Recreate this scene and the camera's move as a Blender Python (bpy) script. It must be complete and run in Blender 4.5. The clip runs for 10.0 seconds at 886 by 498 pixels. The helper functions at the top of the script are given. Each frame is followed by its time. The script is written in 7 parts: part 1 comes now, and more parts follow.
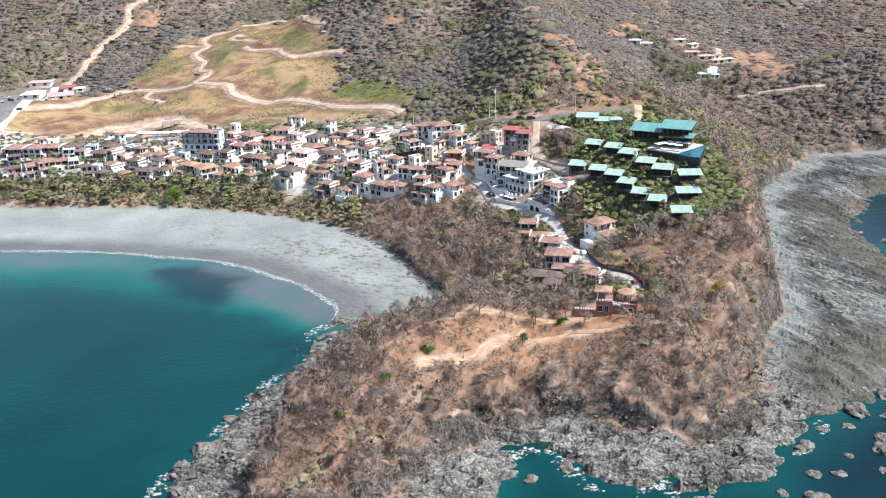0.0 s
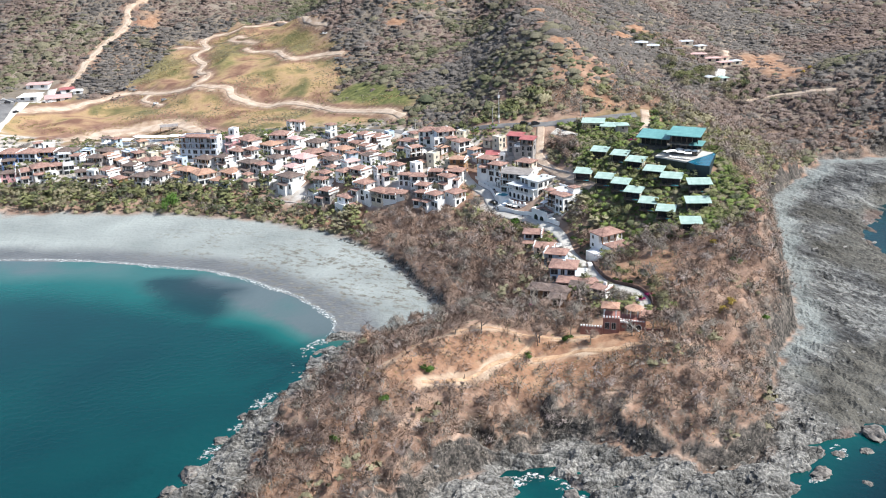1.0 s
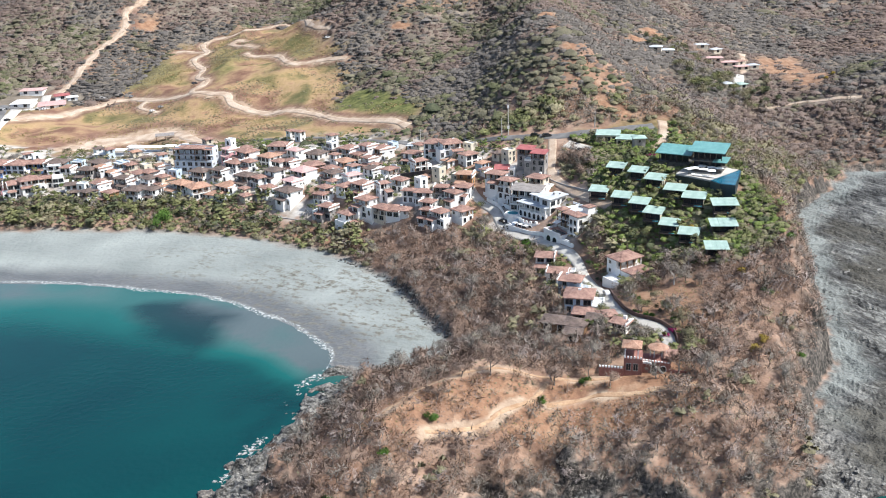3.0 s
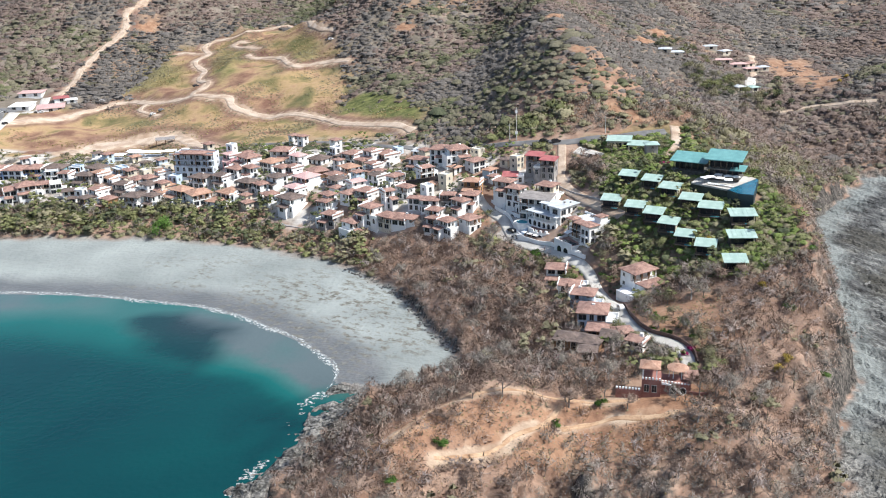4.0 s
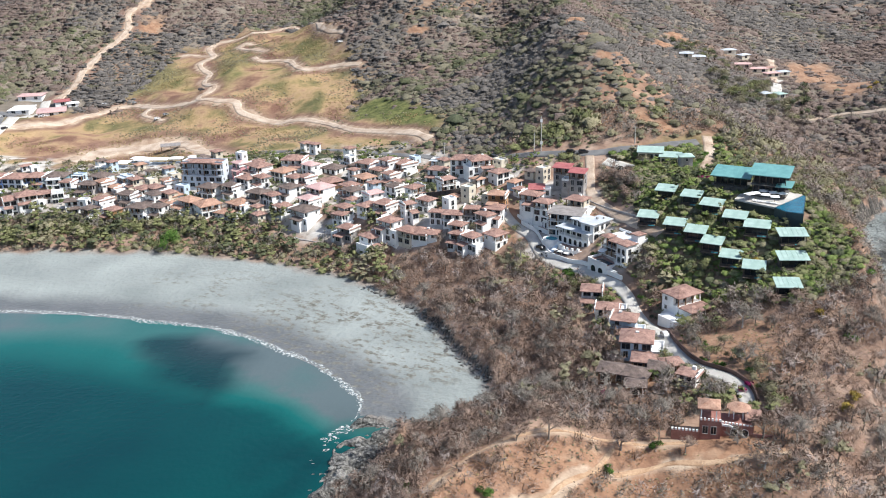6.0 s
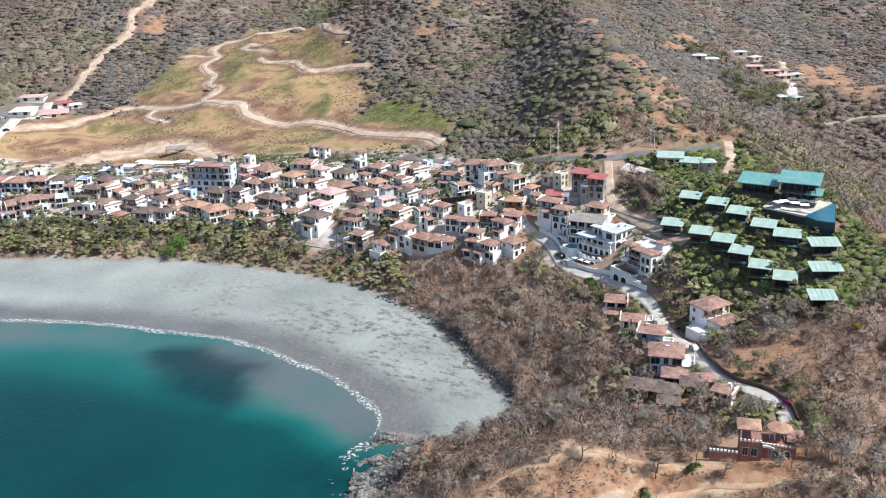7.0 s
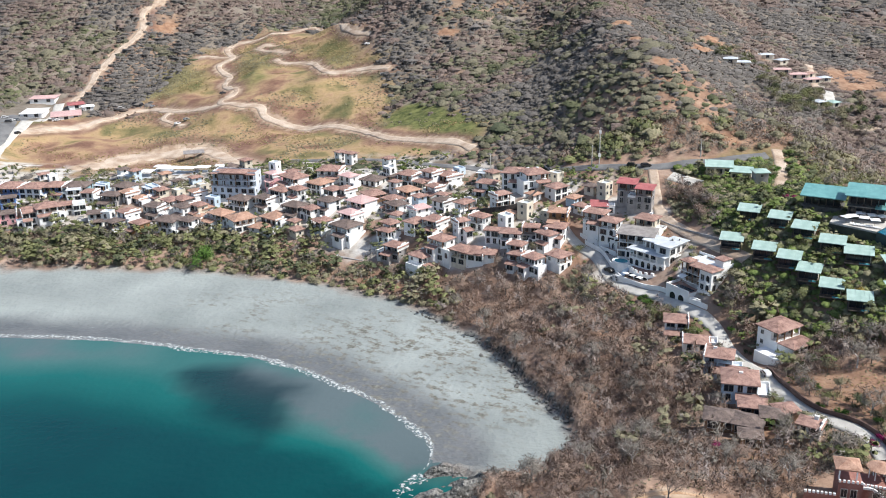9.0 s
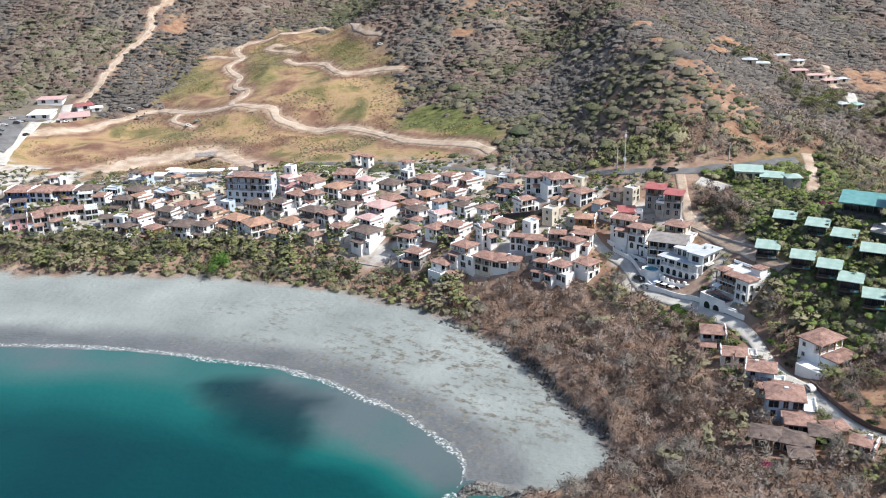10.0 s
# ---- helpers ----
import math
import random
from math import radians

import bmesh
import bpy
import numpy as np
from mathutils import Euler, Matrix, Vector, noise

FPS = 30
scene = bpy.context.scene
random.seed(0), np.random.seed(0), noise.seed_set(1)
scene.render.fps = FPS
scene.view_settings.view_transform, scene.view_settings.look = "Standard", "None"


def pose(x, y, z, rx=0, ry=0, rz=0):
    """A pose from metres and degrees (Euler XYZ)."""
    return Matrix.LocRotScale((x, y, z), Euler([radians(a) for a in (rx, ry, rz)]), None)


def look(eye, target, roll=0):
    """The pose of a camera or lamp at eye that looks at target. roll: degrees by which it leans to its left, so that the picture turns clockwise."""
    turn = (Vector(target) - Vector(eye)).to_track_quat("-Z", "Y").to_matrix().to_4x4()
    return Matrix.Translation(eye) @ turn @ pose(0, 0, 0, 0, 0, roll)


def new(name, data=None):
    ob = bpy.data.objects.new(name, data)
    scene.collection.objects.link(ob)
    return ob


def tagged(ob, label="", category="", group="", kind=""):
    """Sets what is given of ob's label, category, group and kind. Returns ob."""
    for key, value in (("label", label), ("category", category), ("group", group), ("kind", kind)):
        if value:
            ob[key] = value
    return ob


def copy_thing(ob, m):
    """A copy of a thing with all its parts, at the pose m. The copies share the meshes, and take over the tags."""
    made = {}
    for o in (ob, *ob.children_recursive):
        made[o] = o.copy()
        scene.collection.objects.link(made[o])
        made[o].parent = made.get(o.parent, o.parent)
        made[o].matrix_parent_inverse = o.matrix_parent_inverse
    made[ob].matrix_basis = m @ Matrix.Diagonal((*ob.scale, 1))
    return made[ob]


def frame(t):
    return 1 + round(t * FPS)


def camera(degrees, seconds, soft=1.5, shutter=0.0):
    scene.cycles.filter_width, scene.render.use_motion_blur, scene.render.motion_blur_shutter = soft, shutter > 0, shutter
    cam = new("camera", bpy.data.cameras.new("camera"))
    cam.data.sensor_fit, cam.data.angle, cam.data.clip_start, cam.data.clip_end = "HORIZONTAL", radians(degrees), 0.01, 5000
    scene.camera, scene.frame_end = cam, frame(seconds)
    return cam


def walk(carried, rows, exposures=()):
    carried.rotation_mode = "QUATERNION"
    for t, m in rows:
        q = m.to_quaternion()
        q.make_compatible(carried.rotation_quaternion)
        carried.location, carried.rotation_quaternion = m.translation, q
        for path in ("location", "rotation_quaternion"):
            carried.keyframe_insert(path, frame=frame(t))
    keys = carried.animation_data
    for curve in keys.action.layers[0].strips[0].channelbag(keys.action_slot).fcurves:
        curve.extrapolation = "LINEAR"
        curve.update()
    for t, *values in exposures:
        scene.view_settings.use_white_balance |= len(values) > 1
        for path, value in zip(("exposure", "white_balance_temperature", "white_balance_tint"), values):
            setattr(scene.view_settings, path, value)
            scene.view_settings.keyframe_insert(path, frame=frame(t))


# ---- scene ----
cam = camera(50.04, 10.0, 1.0)
PATH = [
    (0, (0.00, 0.00, 144.00), (0.07, 94.23, 110.54), -1.70),
    (0.5, (0.64, 6.03, 144.31), (0.49, 100.25, 110.80), -1.67),
    (1, (1.16, 12.46, 144.54), (0.81, 106.67, 111.00), -1.68),
    (1.5, (1.68, 19.17, 144.77), (1.13, 113.36, 111.18), -1.74),
    (2, (2.04, 25.89, 144.97), (1.32, 120.06, 111.35), -1.76),
    (3.5, (1.39, 45.96, 145.61), (0.10, 140.10, 111.91), -1.85),
    (4, (-0.16, 51.93, 145.83), (-1.53, 146.05, 112.08), -1.84),
    (4.5, (-2.34, 57.48, 146.03), (-3.68, 151.59, 112.25), -1.78),
    (5, (-4.96, 63.09, 146.07), (-6.23, 157.19, 112.28), -1.74),
    (5.5, (-7.89, 68.42, 146.13), (-9.10, 162.52, 112.30), -1.69),
    (7, (-18.54, 84.17, 145.73), (-19.40, 178.27, 111.90), -1.46),
    (7.5, (-22.47, 89.21, 145.63), (-23.31, 183.32, 111.81), -1.43),
    (8, (-26.70, 93.62, 145.60), (-27.44, 187.72, 111.76), -1.39),
    (8.5, (-31.08, 98.01, 145.32), (-31.73, 192.10, 111.47), -1.29),
    (9, (-35.46, 102.39, 145.31), (-36.05, 196.46, 111.39), -1.20),
    (9.5, (-39.89, 107.19, 145.14), (-40.46, 201.24, 111.17), -1.15),
    (10, (-44.42, 112.07, 145.29), (-45.05, 206.10, 111.25), -1.17),
]
walk(cam, [(t, look(e, g, r)) for t, e, g, r in PATH], exposures=[(0, 0.46), (2, 0.40), (4, 0.33), (5.5, 0.29), (7.5, 0.25), (10, 0.21)])

# ---- light ----
SUN = Vector((0.90, -0.22, 1.12)).normalized()
world = bpy.data.worlds.new("sky")
scene.world = world
world.use_nodes = True
sky = world.node_tree.nodes.new("ShaderNodeTexSky")
sky.sky_type, sky.sun_disc = "NISHITA", False
sky.sun_elevation, sky.sun_rotation = math.asin(SUN.z), math.atan2(SUN.x, SUN.y)
sky.dust_density = 1.6
back = world.node_tree.nodes["Background"]
back.inputs["Strength"].default_value = 0.125
world.node_tree.links.new(sky.outputs["Color"], back.inputs["Color"])
lamp = bpy.data.lights.new("sun", "SUN")
lamp.energy, lamp.angle, lamp.color = 4.75, radians(0.53), (1.0, 0.98, 0.93)
new("sun", lamp).matrix_world = look(SUN * 500, (0, 0, 0))


# ---- materials ----
def surface(name, low, high, size=1.0, rough=0.85, relief=0.3, fine=0.25, metal=0.0, stain=0.35, where="Object"):
    """A material that wavers between two colours at a broad and at a fine size, with relief."""
    m = bpy.data.materials.new(name)
    m.use_nodes = True
    nodes, links = m.node_tree.nodes, m.node_tree.links
    b = nodes["Principled BSDF"]
    b.inputs["Roughness"].default_value, b.inputs["Metallic"].default_value = rough, metal
    place = nodes.new("ShaderNodeTexCoord").outputs["Object"] if where == "Object" else nodes.new("ShaderNodeNewGeometry").outputs["Position"]
    broad, grain = nodes.new("ShaderNodeTexNoise"), nodes.new("ShaderNodeTexNoise")
    for n, s, d in ((broad, size, 4), (grain, fine, 3)):
        n.inputs["Scale"].default_value, n.inputs["Detail"].default_value = 1 / s, d
        links.new(place, n.inputs["Vector"])
    mix = nodes.new("ShaderNodeMath")
    mix.operation = "MULTIPLY_ADD"
    links.new(grain.outputs["Fac"], mix.inputs[0])
    mix.inputs[1].default_value = stain
    links.new(broad.outputs["Fac"], mix.inputs[2])
    ramp = nodes.new("ShaderNodeValToRGB")
    ramp.color_ramp.elements[0].position, ramp.color_ramp.elements[1].position = 0.4 + stain * 0.3, 0.6 + stain * 0.7
    ramp.color_ramp.elements[0].color, ramp.color_ramp.elements[1].color = (*low, 1), (*high, 1)
    links.new(mix.outputs[0], ramp.inputs["Fac"])
    links.new(ramp.outputs["Color"], b.inputs["Base Color"])
    bump = nodes.new("ShaderNodeBump")
    bump.inputs["Strength"].default_value, bump.inputs["Distance"].default_value = relief, fine
    links.new(grain.outputs["Fac"], bump.inputs["Height"])
    links.new(bump.outputs["Normal"], b.inputs["Normal"])
    return m


WHITE = surface("white_render", (0.80, 0.80, 0.79), (0.90, 0.90, 0.89), 3.0, 0.8, 0.1)
CREAM = surface("cream_render", (0.58, 0.52, 0.42), (0.72, 0.66, 0.55), 3.0, 0.8, 0.1)
PALE_BLUE = surface("pale_blue_render", (0.46, 0.57, 0.68), (0.58, 0.68, 0.78), 3.0, 0.8, 0.1)
BLUE = surface("blue_render", (0.13, 0.24, 0.50), (0.20, 0.33, 0.60), 3.0, 0.8, 0.1)
TEAL = surface("teal_render", (0.25, 0.43, 0.48), (0.34, 0.52, 0.57), 3.0, 0.8, 0.1)
BLUE_GREY = surface("blue_grey_render", (0.52, 0.57, 0.64), (0.66, 0.71, 0.77), 3.0, 0.8, 0.1)
PINK = surface("pink_render", (0.60, 0.30, 0.32), (0.72, 0.40, 0.42), 3.0, 0.8, 0.1)
GREY_WALL = surface("grey_render", (0.26, 0.25, 0.25), (0.40, 0.38, 0.37), 3.0, 0.85, 0.1)
ROSE_WALL = surface("dusky_rose_render", (0.25, 0.11, 0.09), (0.36, 0.18, 0.15), 2.0, 0.85, 0.15)
TIMBER = surface("weathered_timber", (0.16, 0.09, 0.05), (0.28, 0.17, 0.10), 1.5, 0.7, 0.2)
OCHRE = surface("ochre_timber", (0.38, 0.20, 0.09), (0.52, 0.30, 0.15), 1.5, 0.7, 0.2)
CLAY = surface("clay_tiles", (0.17, 0.092, 0.075), (0.40, 0.25, 0.205), 1.6, 0.85, 0.7, 0.3, stain=0.7)
ORANGE_CLAY = surface("orange_clay_tiles", (0.29, 0.155, 0.105), (0.48, 0.30, 0.22), 1.6, 0.85, 0.7, 0.3, stain=0.7)
DARK_CLAY = surface("dark_clay_tiles", (0.075, 0.056, 0.05), (0.20, 0.15, 0.13), 1.6, 0.85, 0.7, 0.3, stain=0.7)
PINK_CLAY = surface("pale_pink_tiles", (0.48, 0.30, 0.29), (0.62, 0.42, 0.40), 1.6, 0.85, 0.6, 0.3, stain=0.7)
RED_METAL = surface("red_sheet_roof", (0.33, 0.09, 0.09), (0.46, 0.17, 0.16), 2.0, 0.5, 0.1)
GREEN_METAL = surface("pale_green_sheet_roof", (0.31, 0.44, 0.395), (0.43, 0.56, 0.51), 2.5, 0.45, 0.1)
TEAL_METAL = surface("teal_sheet_roof", (0.11, 0.28, 0.285), (0.17, 0.38, 0.375), 2.5, 0.45, 0.1)
GREY_METAL = surface("grey_sheet_roof", (0.22, 0.20, 0.19), (0.36, 0.33, 0.31), 2.0, 0.5, 0.1)
WHITE_ROOF = surface("white_roof_membrane", (0.42, 0.46, 0.50), (0.62, 0.65, 0.69), 3.0, 0.6, 0.05)
GLASS_DARK = surface("dark_window_glass", (0.012, 0.016, 0.022), (0.03, 0.038, 0.048), 2.0, 0.08, 0.0)
FRAME = surface("painted_frame", (0.30, 0.29, 0.28), (0.45, 0.44, 0.42), 1.0, 0.6, 0.05)
CONCRETE = surface("pale_concrete", (0.42, 0.40, 0.37), (0.58, 0.56, 0.52), 4.0, 0.9, 0.2)
ASPHALT = surface("worn_asphalt", (0.11, 0.11, 0.115), (0.20, 0.20, 0.20), 6.0, 0.9, 0.2)
DIRT_ROAD = surface("pale_dirt_road", (0.36, 0.26, 0.19), (0.56, 0.46, 0.37), 7.0, 0.95, 0.4, 0.6, where="World")
POOL = surface("pool_water", (0.06, 0.30, 0.38), (0.10, 0.40, 0.46), 4.0, 0.05, 0.02)
PATH_SOIL = surface("trodden_soil", (0.36, 0.22, 0.13), (0.54, 0.38, 0.25), 3.0, 0.95, 0.4, 0.5, where="World")

# ---- lie of the land ----
# the shore in three stretches: the bay, the point, the east coast and the land behind
BAY_SHORE = [(-900, 560), (-600, 500), (-330, 430), (-206, 419), (-160, 414), (-124, 405), (-104, 398), (-82, 386), (-59, 364), (-46, 349), (-41, 337), (-44, 324), (-49, 312)]
POINT_SHORE = [(-47, 296), (-55, 284), (-60, 273), (-66, 254), (-70, 240), (-77, 226), (-76, 205), (-62, 186), (-38, 176), (-12, 182), (5, 198), (15, 212), (19, 222), (18, 231), (24, 234), (31, 231), (35, 221), (37, 215), (48, 212), (56, 215), (60, 211), (69, 209), (76, 213), (85, 213), (91, 223), (93, 230), (99, 229), (106, 240), (118, 253), (132, 262)]
EAST_SHORE = [(162, 276), (192, 300), (206, 340), (190, 380), (190, 410), (196, 432), (212, 460), (240, 482), (300, 500), (480, 520), (900, 620), (2600, 1000), (2600, 4200), (-2600, 4200), (-2600, 1100)]
LAND = BAY_SHORE + POINT_SHORE + EAST_SHORE
SLOPE = [(-900, 630), (-600, 570), (-330, 500), (-232, 484), (-150, 478), (-108, 466), (-74, 451), (-48, 433), (-30, 412), (-18, 388), (-11, 368),
         (-3, 352), (0, 337), (-12, 325), (-28, 310), (-34, 296), (-42, 283), (-49, 264), (-52, 245), (-55, 222), (-54, 204), (-40, 196), (-18, 204),
         (-2, 226), (14, 239), (33, 246), (48, 241), (65, 234), (75, 232), (90, 241), (95, 253), (103, 277), (111, 297), (124, 316), (132, 349),
         (141, 381), (148, 411), (162, 464), (180, 489), (201, 516), (216, 537), (265, 548), (480, 580), (900, 680), (2600, 1100),
         (2600, 4200), (-2600, 4200), (-2600, 1200)]


def inside_distance(poly, x, y):
    """Distance to the outline, positive inside."""
    p = np.array(poly, float)
    q = np.roll(p, -1, 0)
    best = np.full(x.shape, 1e9)
    odd = np.zeros(x.shape, bool)
    for (ax, ay), (bx, by) in zip(p, q):
        dx, dy = bx - ax, by - ay
        s = np.clip(((x - ax) * dx + (y - ay) * dy) / (dx * dx + dy * dy), 0, 1)
        best = np.minimum(best, np.hypot(x - ax - s * dx, y - ay - s * dy))
        if ay != by:
            odd ^= ((ay > y) != (by > y)) & (x < dx * (y - ay) / dy + ax)
    return np.where(odd, best, -best)


def ease(a, b, v):
    s = np.clip((v - a) / (b - a), 0, 1)
    return s * s * (3 - 2 * s)


def bumps(table, x0, y0, step, x, y):
    """Sum of round swellings of the land, one for each place of a table."""
    h = np.zeros(x.shape)
    for j, row in enumerate(table):
        for i, v in enumerate(row):
            h += v * np.exp(-((x - x0 - i * step) ** 2 + (y - y0 - j * step) ** 2) / (0.9 * step) ** 2)
    return h
BROAD = [
    [-1, 1, -1, 6, 2, -1, 0],
    [-13, 0, 0, 4, 24, 12, 3],
    [1, 14, -10, 37, -2, 14, 20],
    [67, 23, 29, 51, 0, 7, 25],
    [47, 33, 50, 41, 31, 39, 40],
    [97, 27, 31, 85, 29, 32, 89],
    [28, 7, 26, 88, 26, 7, 24],
]
NEAR = [
    [-3.1, 0.9, -1.5, 0.2, -1.0],
    [2.4, 7.8, 0.9, 5.2, -9.2],
    [0.2, 8.6, 0.1, 5.6, -0.5],
    [-0.2, 7.8, -9.7, 0.8, 15.0],
    [-6.9, -9.3, -7.7, 21.5, -6.1],
    [-6.1, 1.8, -4.1, -10.0, 4.6],
    [0.9, -16.2, -3.5, 2.4, 8.8],
]
MIDDLE = [
    [-3, 2, -3, 2, 32, -41, 8],
    [15, 0, -3, -13, 22, -10, 32],
    [-1, -12, 5, -6, 10, -7, -15],
    [3, -3, -18, 33, -4, -1, -7],
    [13, 18, -26, 10, 1, 13, -2],
]


lattice = np.random.RandomState(7).rand(256, 256)


def value_noise(x, y):
    """Smooth noise from 0 to 1 with a cell of one."""
    xi, yi = np.floor(x).astype(int), np.floor(y).astype(int)
    fx, fy = x - xi, y - yi
    fx, fy = fx * fx * (3 - 2 * fx), fy * fy * (3 - 2 * fy)
    a, b = lattice[xi % 256, yi % 256], lattice[(xi + 1) % 256, yi % 256]
    c, d = lattice[xi % 256, (yi + 1) % 256], lattice[(xi + 1) % 256, (yi + 1) % 256]
    return (a * (1 - fx) + b * fx) * (1 - fy) + (c * (1 - fx) + d * fx) * fy


def bay_sand(x, y):
    """1 on the bay's sand, 0 on the rocks of the point."""
    return ease(34, 20, x + 0.45 * (370 - y) * (y < 370)) * ease(311, 318, y + 0.35 * x)
TERRACED = [(-330, 560), (-250, 528), (-150, 505), (-85, 474), (-30, 444), (12, 428), (20, 450), (18, 500), (-20, 560), (-90, 592), (-170, 606), (-330, 640)]


def rocky_coast(x, y):
    """1 along the rocky front and sides of the point, 0 along the sand."""
    return np.maximum(1 - ease(300, 330, y) * ease(40, 0, x), 0.5 * ease(-34, -20, x) * ease(335, 350, y) * ease(418, 396, y))


def land_height(x, y):
    """Height of the bare ground."""
    dl, ds = inside_distance(LAND, x, y), inside_distance(SLOPE, x, y)
    shore = np.where(dl < 0, np.maximum(dl * 0.09, -14), np.minimum(dl * 0.035, 2.4) + (1 - bay_sand(x, y)) * np.minimum(dl * 0.16, 1.5))
    top = bumps(BROAD, -780, 200, 260, x, y) + bumps(MIDDLE, -360, 540, 110, x, y) + bumps(NEAR, -80, 200, 55, x, y)
    top = top - 5.5 * np.exp(-((x - 65) ** 2 + (y - 361) ** 2) / 15 ** 2)
    top = top + 11.0 * ease(505, 560, y) * ease(1000, 800, y) * (np.exp(-((x - 64 - 0.00022 * (y - 600) ** 2) / 26) ** 2) - 0.7 * np.exp(-((x - 14) / 24) ** 2) - 0.6 * np.exp(-((x - 118) / 24) ** 2))
    top = top + 3.0 * ease(0, 22, inside_distance(TERRACED, x, y))
    beach = ease(-40, -140, x) * ease(330, 420, y)
    east = ease(84, 98, x + 0.1 * (y - 250))
    width = 27 + 6 * ease(30, -30, x) - 14 * east + 40 * beach
    width = width + 26 * np.exp(-((x + 2) ** 2 + (y - 318) ** 2) / 38 ** 2)
    foot = 4.6 * ease(0.2, 3.4, ds) * rocky_coast(x, y) * ease(620, 560, y) * (0.55 + 0.9 * value_noise(x / 13, y / 13))
    rise = np.clip((ds - 2 * rocky_coast(x, y)) / width, 0, 1)
    rise = np.where(rise < 1, rise * (1 + (0.1 + 0.5 * east) * (1 - rise)), 1)
    low = shore + np.minimum(foot, np.maximum(top - shore, 0))
    return np.where(ds > 0, low + np.maximum(top - low, 0.3) * rise, shore)


def layered(x, y, cell, times=4):
    """Several sizes of noise, about -0.5 to 0.5."""
    total, size, weight = np.zeros(np.shape(x)), cell, 1.0
    for k in range(times):
        total += weight * (value_noise(x / size + 17.3 * k, y / size - 9.1 * k) - 0.5)
        size, weight = size * 0.47, weight * 0.55
    return total


def ground_height(x, y):
    """Height of the ground with its rocks and folds."""
    x, y = np.asarray(x, float), np.asarray(y, float)
    h = land_height(x, y)
    dl, ds = inside_distance(LAND, x, y), inside_distance(SLOPE, x, y)
    rocky = (1 - bay_sand(x, y)) * ease(-14, 3, dl) * ease(6, -1, ds) * ease(620, 560, y)
    flat = ease(98, 122, x) * ease(236, 262, y)
    face = ease(-1.0, 3.5, dl + layered(x, y, 9, 4) * 5) - 0.25
    front = 0.5 - np.abs(layered((x + 0.25 * y) * 0.42, y - 0.2 * x, 7, 5))
    crags = face * 2.0 + (front - 0.36) * 6.5 + layered(x + 60, y, 4, 3) * 1.6
    tread = 0.9 + 0.5 * value_noise(x / 9, y / 9)
    crags = 0.35 * crags + 0.65 * tread * (np.floor(crags / tread) + ease(0.62, 1.0, crags / tread - np.floor(crags / tread)))
    u, v = x * 0.42 - y * 0.91, x * 0.91 + y * 0.42
    beds = layered(u * 0.22, v, 4.5, 5)
    shelf = 0.5 * face - 0.2 + 2.0 * np.abs(beds) + 0.9 * ease(0.1, 0.3, layered(u * 0.5, v, 16, 4)) - 0.7 * ease(-0.06, -0.22, layered(u * 0.4 + 30, v, 22, 4))
    h = h + rocky * (crags * (1 - flat) + shelf * flat)
    steep = ease(0, 3, ds) * ease(24, 8, ds) * rocky_coast(x, y) * ease(600, 540, y)
    h = h + steep * ((0.35 - np.abs(layered(x, y, 9, 5))) * 4.5)
    wild = ease(2, 14, ds)
    tame = ease(430, 455, y + 0.35 * x) * ease(70, 40, x) * ease(640, 600, y)
    h = h + steep * (layered(x, y, 11, 4) * 6.5)
    h = h + wild * (1 - 0.9 * tame) * (layered(x + 300, y, 26, 3) * 2.2 + ease(540, 640, y) * (0.3 - np.abs(layered(x, y + 77, 120, 3))) * 17)
    return h

# ---- ground and sea ----
def steps(stops):
    """Coordinates along an axis: from each stop to the next with the given spacing."""
    out = []
    for (a, d), (b, _) in zip(stops, stops[1:]):
        n = max(1, round((b - a) / d))
        out += [a + (b - a) * i / n for i in range(n)]
    return np.array(out + [stops[-1][0]], float)


def sheet(name, xs, ys, z, material, kind="structure", label="", category="", fields=(), crisp=None):
    """A surface over a net of coordinates."""
    nx, ny = len(xs), len(ys)
    gx, gy = np.meshgrid(xs, ys)
    v = np.stack([gx.ravel(), gy.ravel(), z.ravel()], 1)
    k = (np.arange(ny - 1)[:, None] * nx + np.arange(nx - 1)[None]).ravel()
    f = np.stack([k, k + 1, k + nx + 1, k + nx], 1)
    mesh = solid(name, v, f, material, smooth=True)
    if crisp is not None:
        mesh.polygons.foreach_set("use_smooth", ~crisp[:-1, :-1].ravel())
    for key, values in fields:
        a = mesh.attributes.new(key, "FLOAT", "POINT")
        a.data.foreach_set("value", np.ascontiguousarray(values.ravel(), np.float32))
    return tagged(new(name, mesh), label, category, kind=kind)


def solid(name, v, f, material, smooth=False):
    """A mesh from arrays of places and of faces with one number of corners."""
    mesh = bpy.data.meshes.new(name)
    v, f = np.asarray(v, np.float32), np.asarray(f, np.int32)
    mesh.vertices.add(len(v))
    mesh.vertices.foreach_set("co", v.ravel())
    mesh.loops.add(f.size)
    mesh.loops.foreach_set("vertex_index", f.ravel())
    mesh.polygons.add(len(f))
    mesh.polygons.foreach_set("loop_start", np.arange(len(f), dtype=np.int32) * f.shape[1])
    mesh.polygons.foreach_set("use_smooth", np.full(len(f), smooth))
    mesh.update(calc_edges=True)
    mesh.materials.append(material)
    return mesh


def within(poly, x, y, soft):
    return ease(-soft, soft, inside_distance(poly, x, y) + layered(x, y, soft * 2.5, 3) * soft * 1.4)


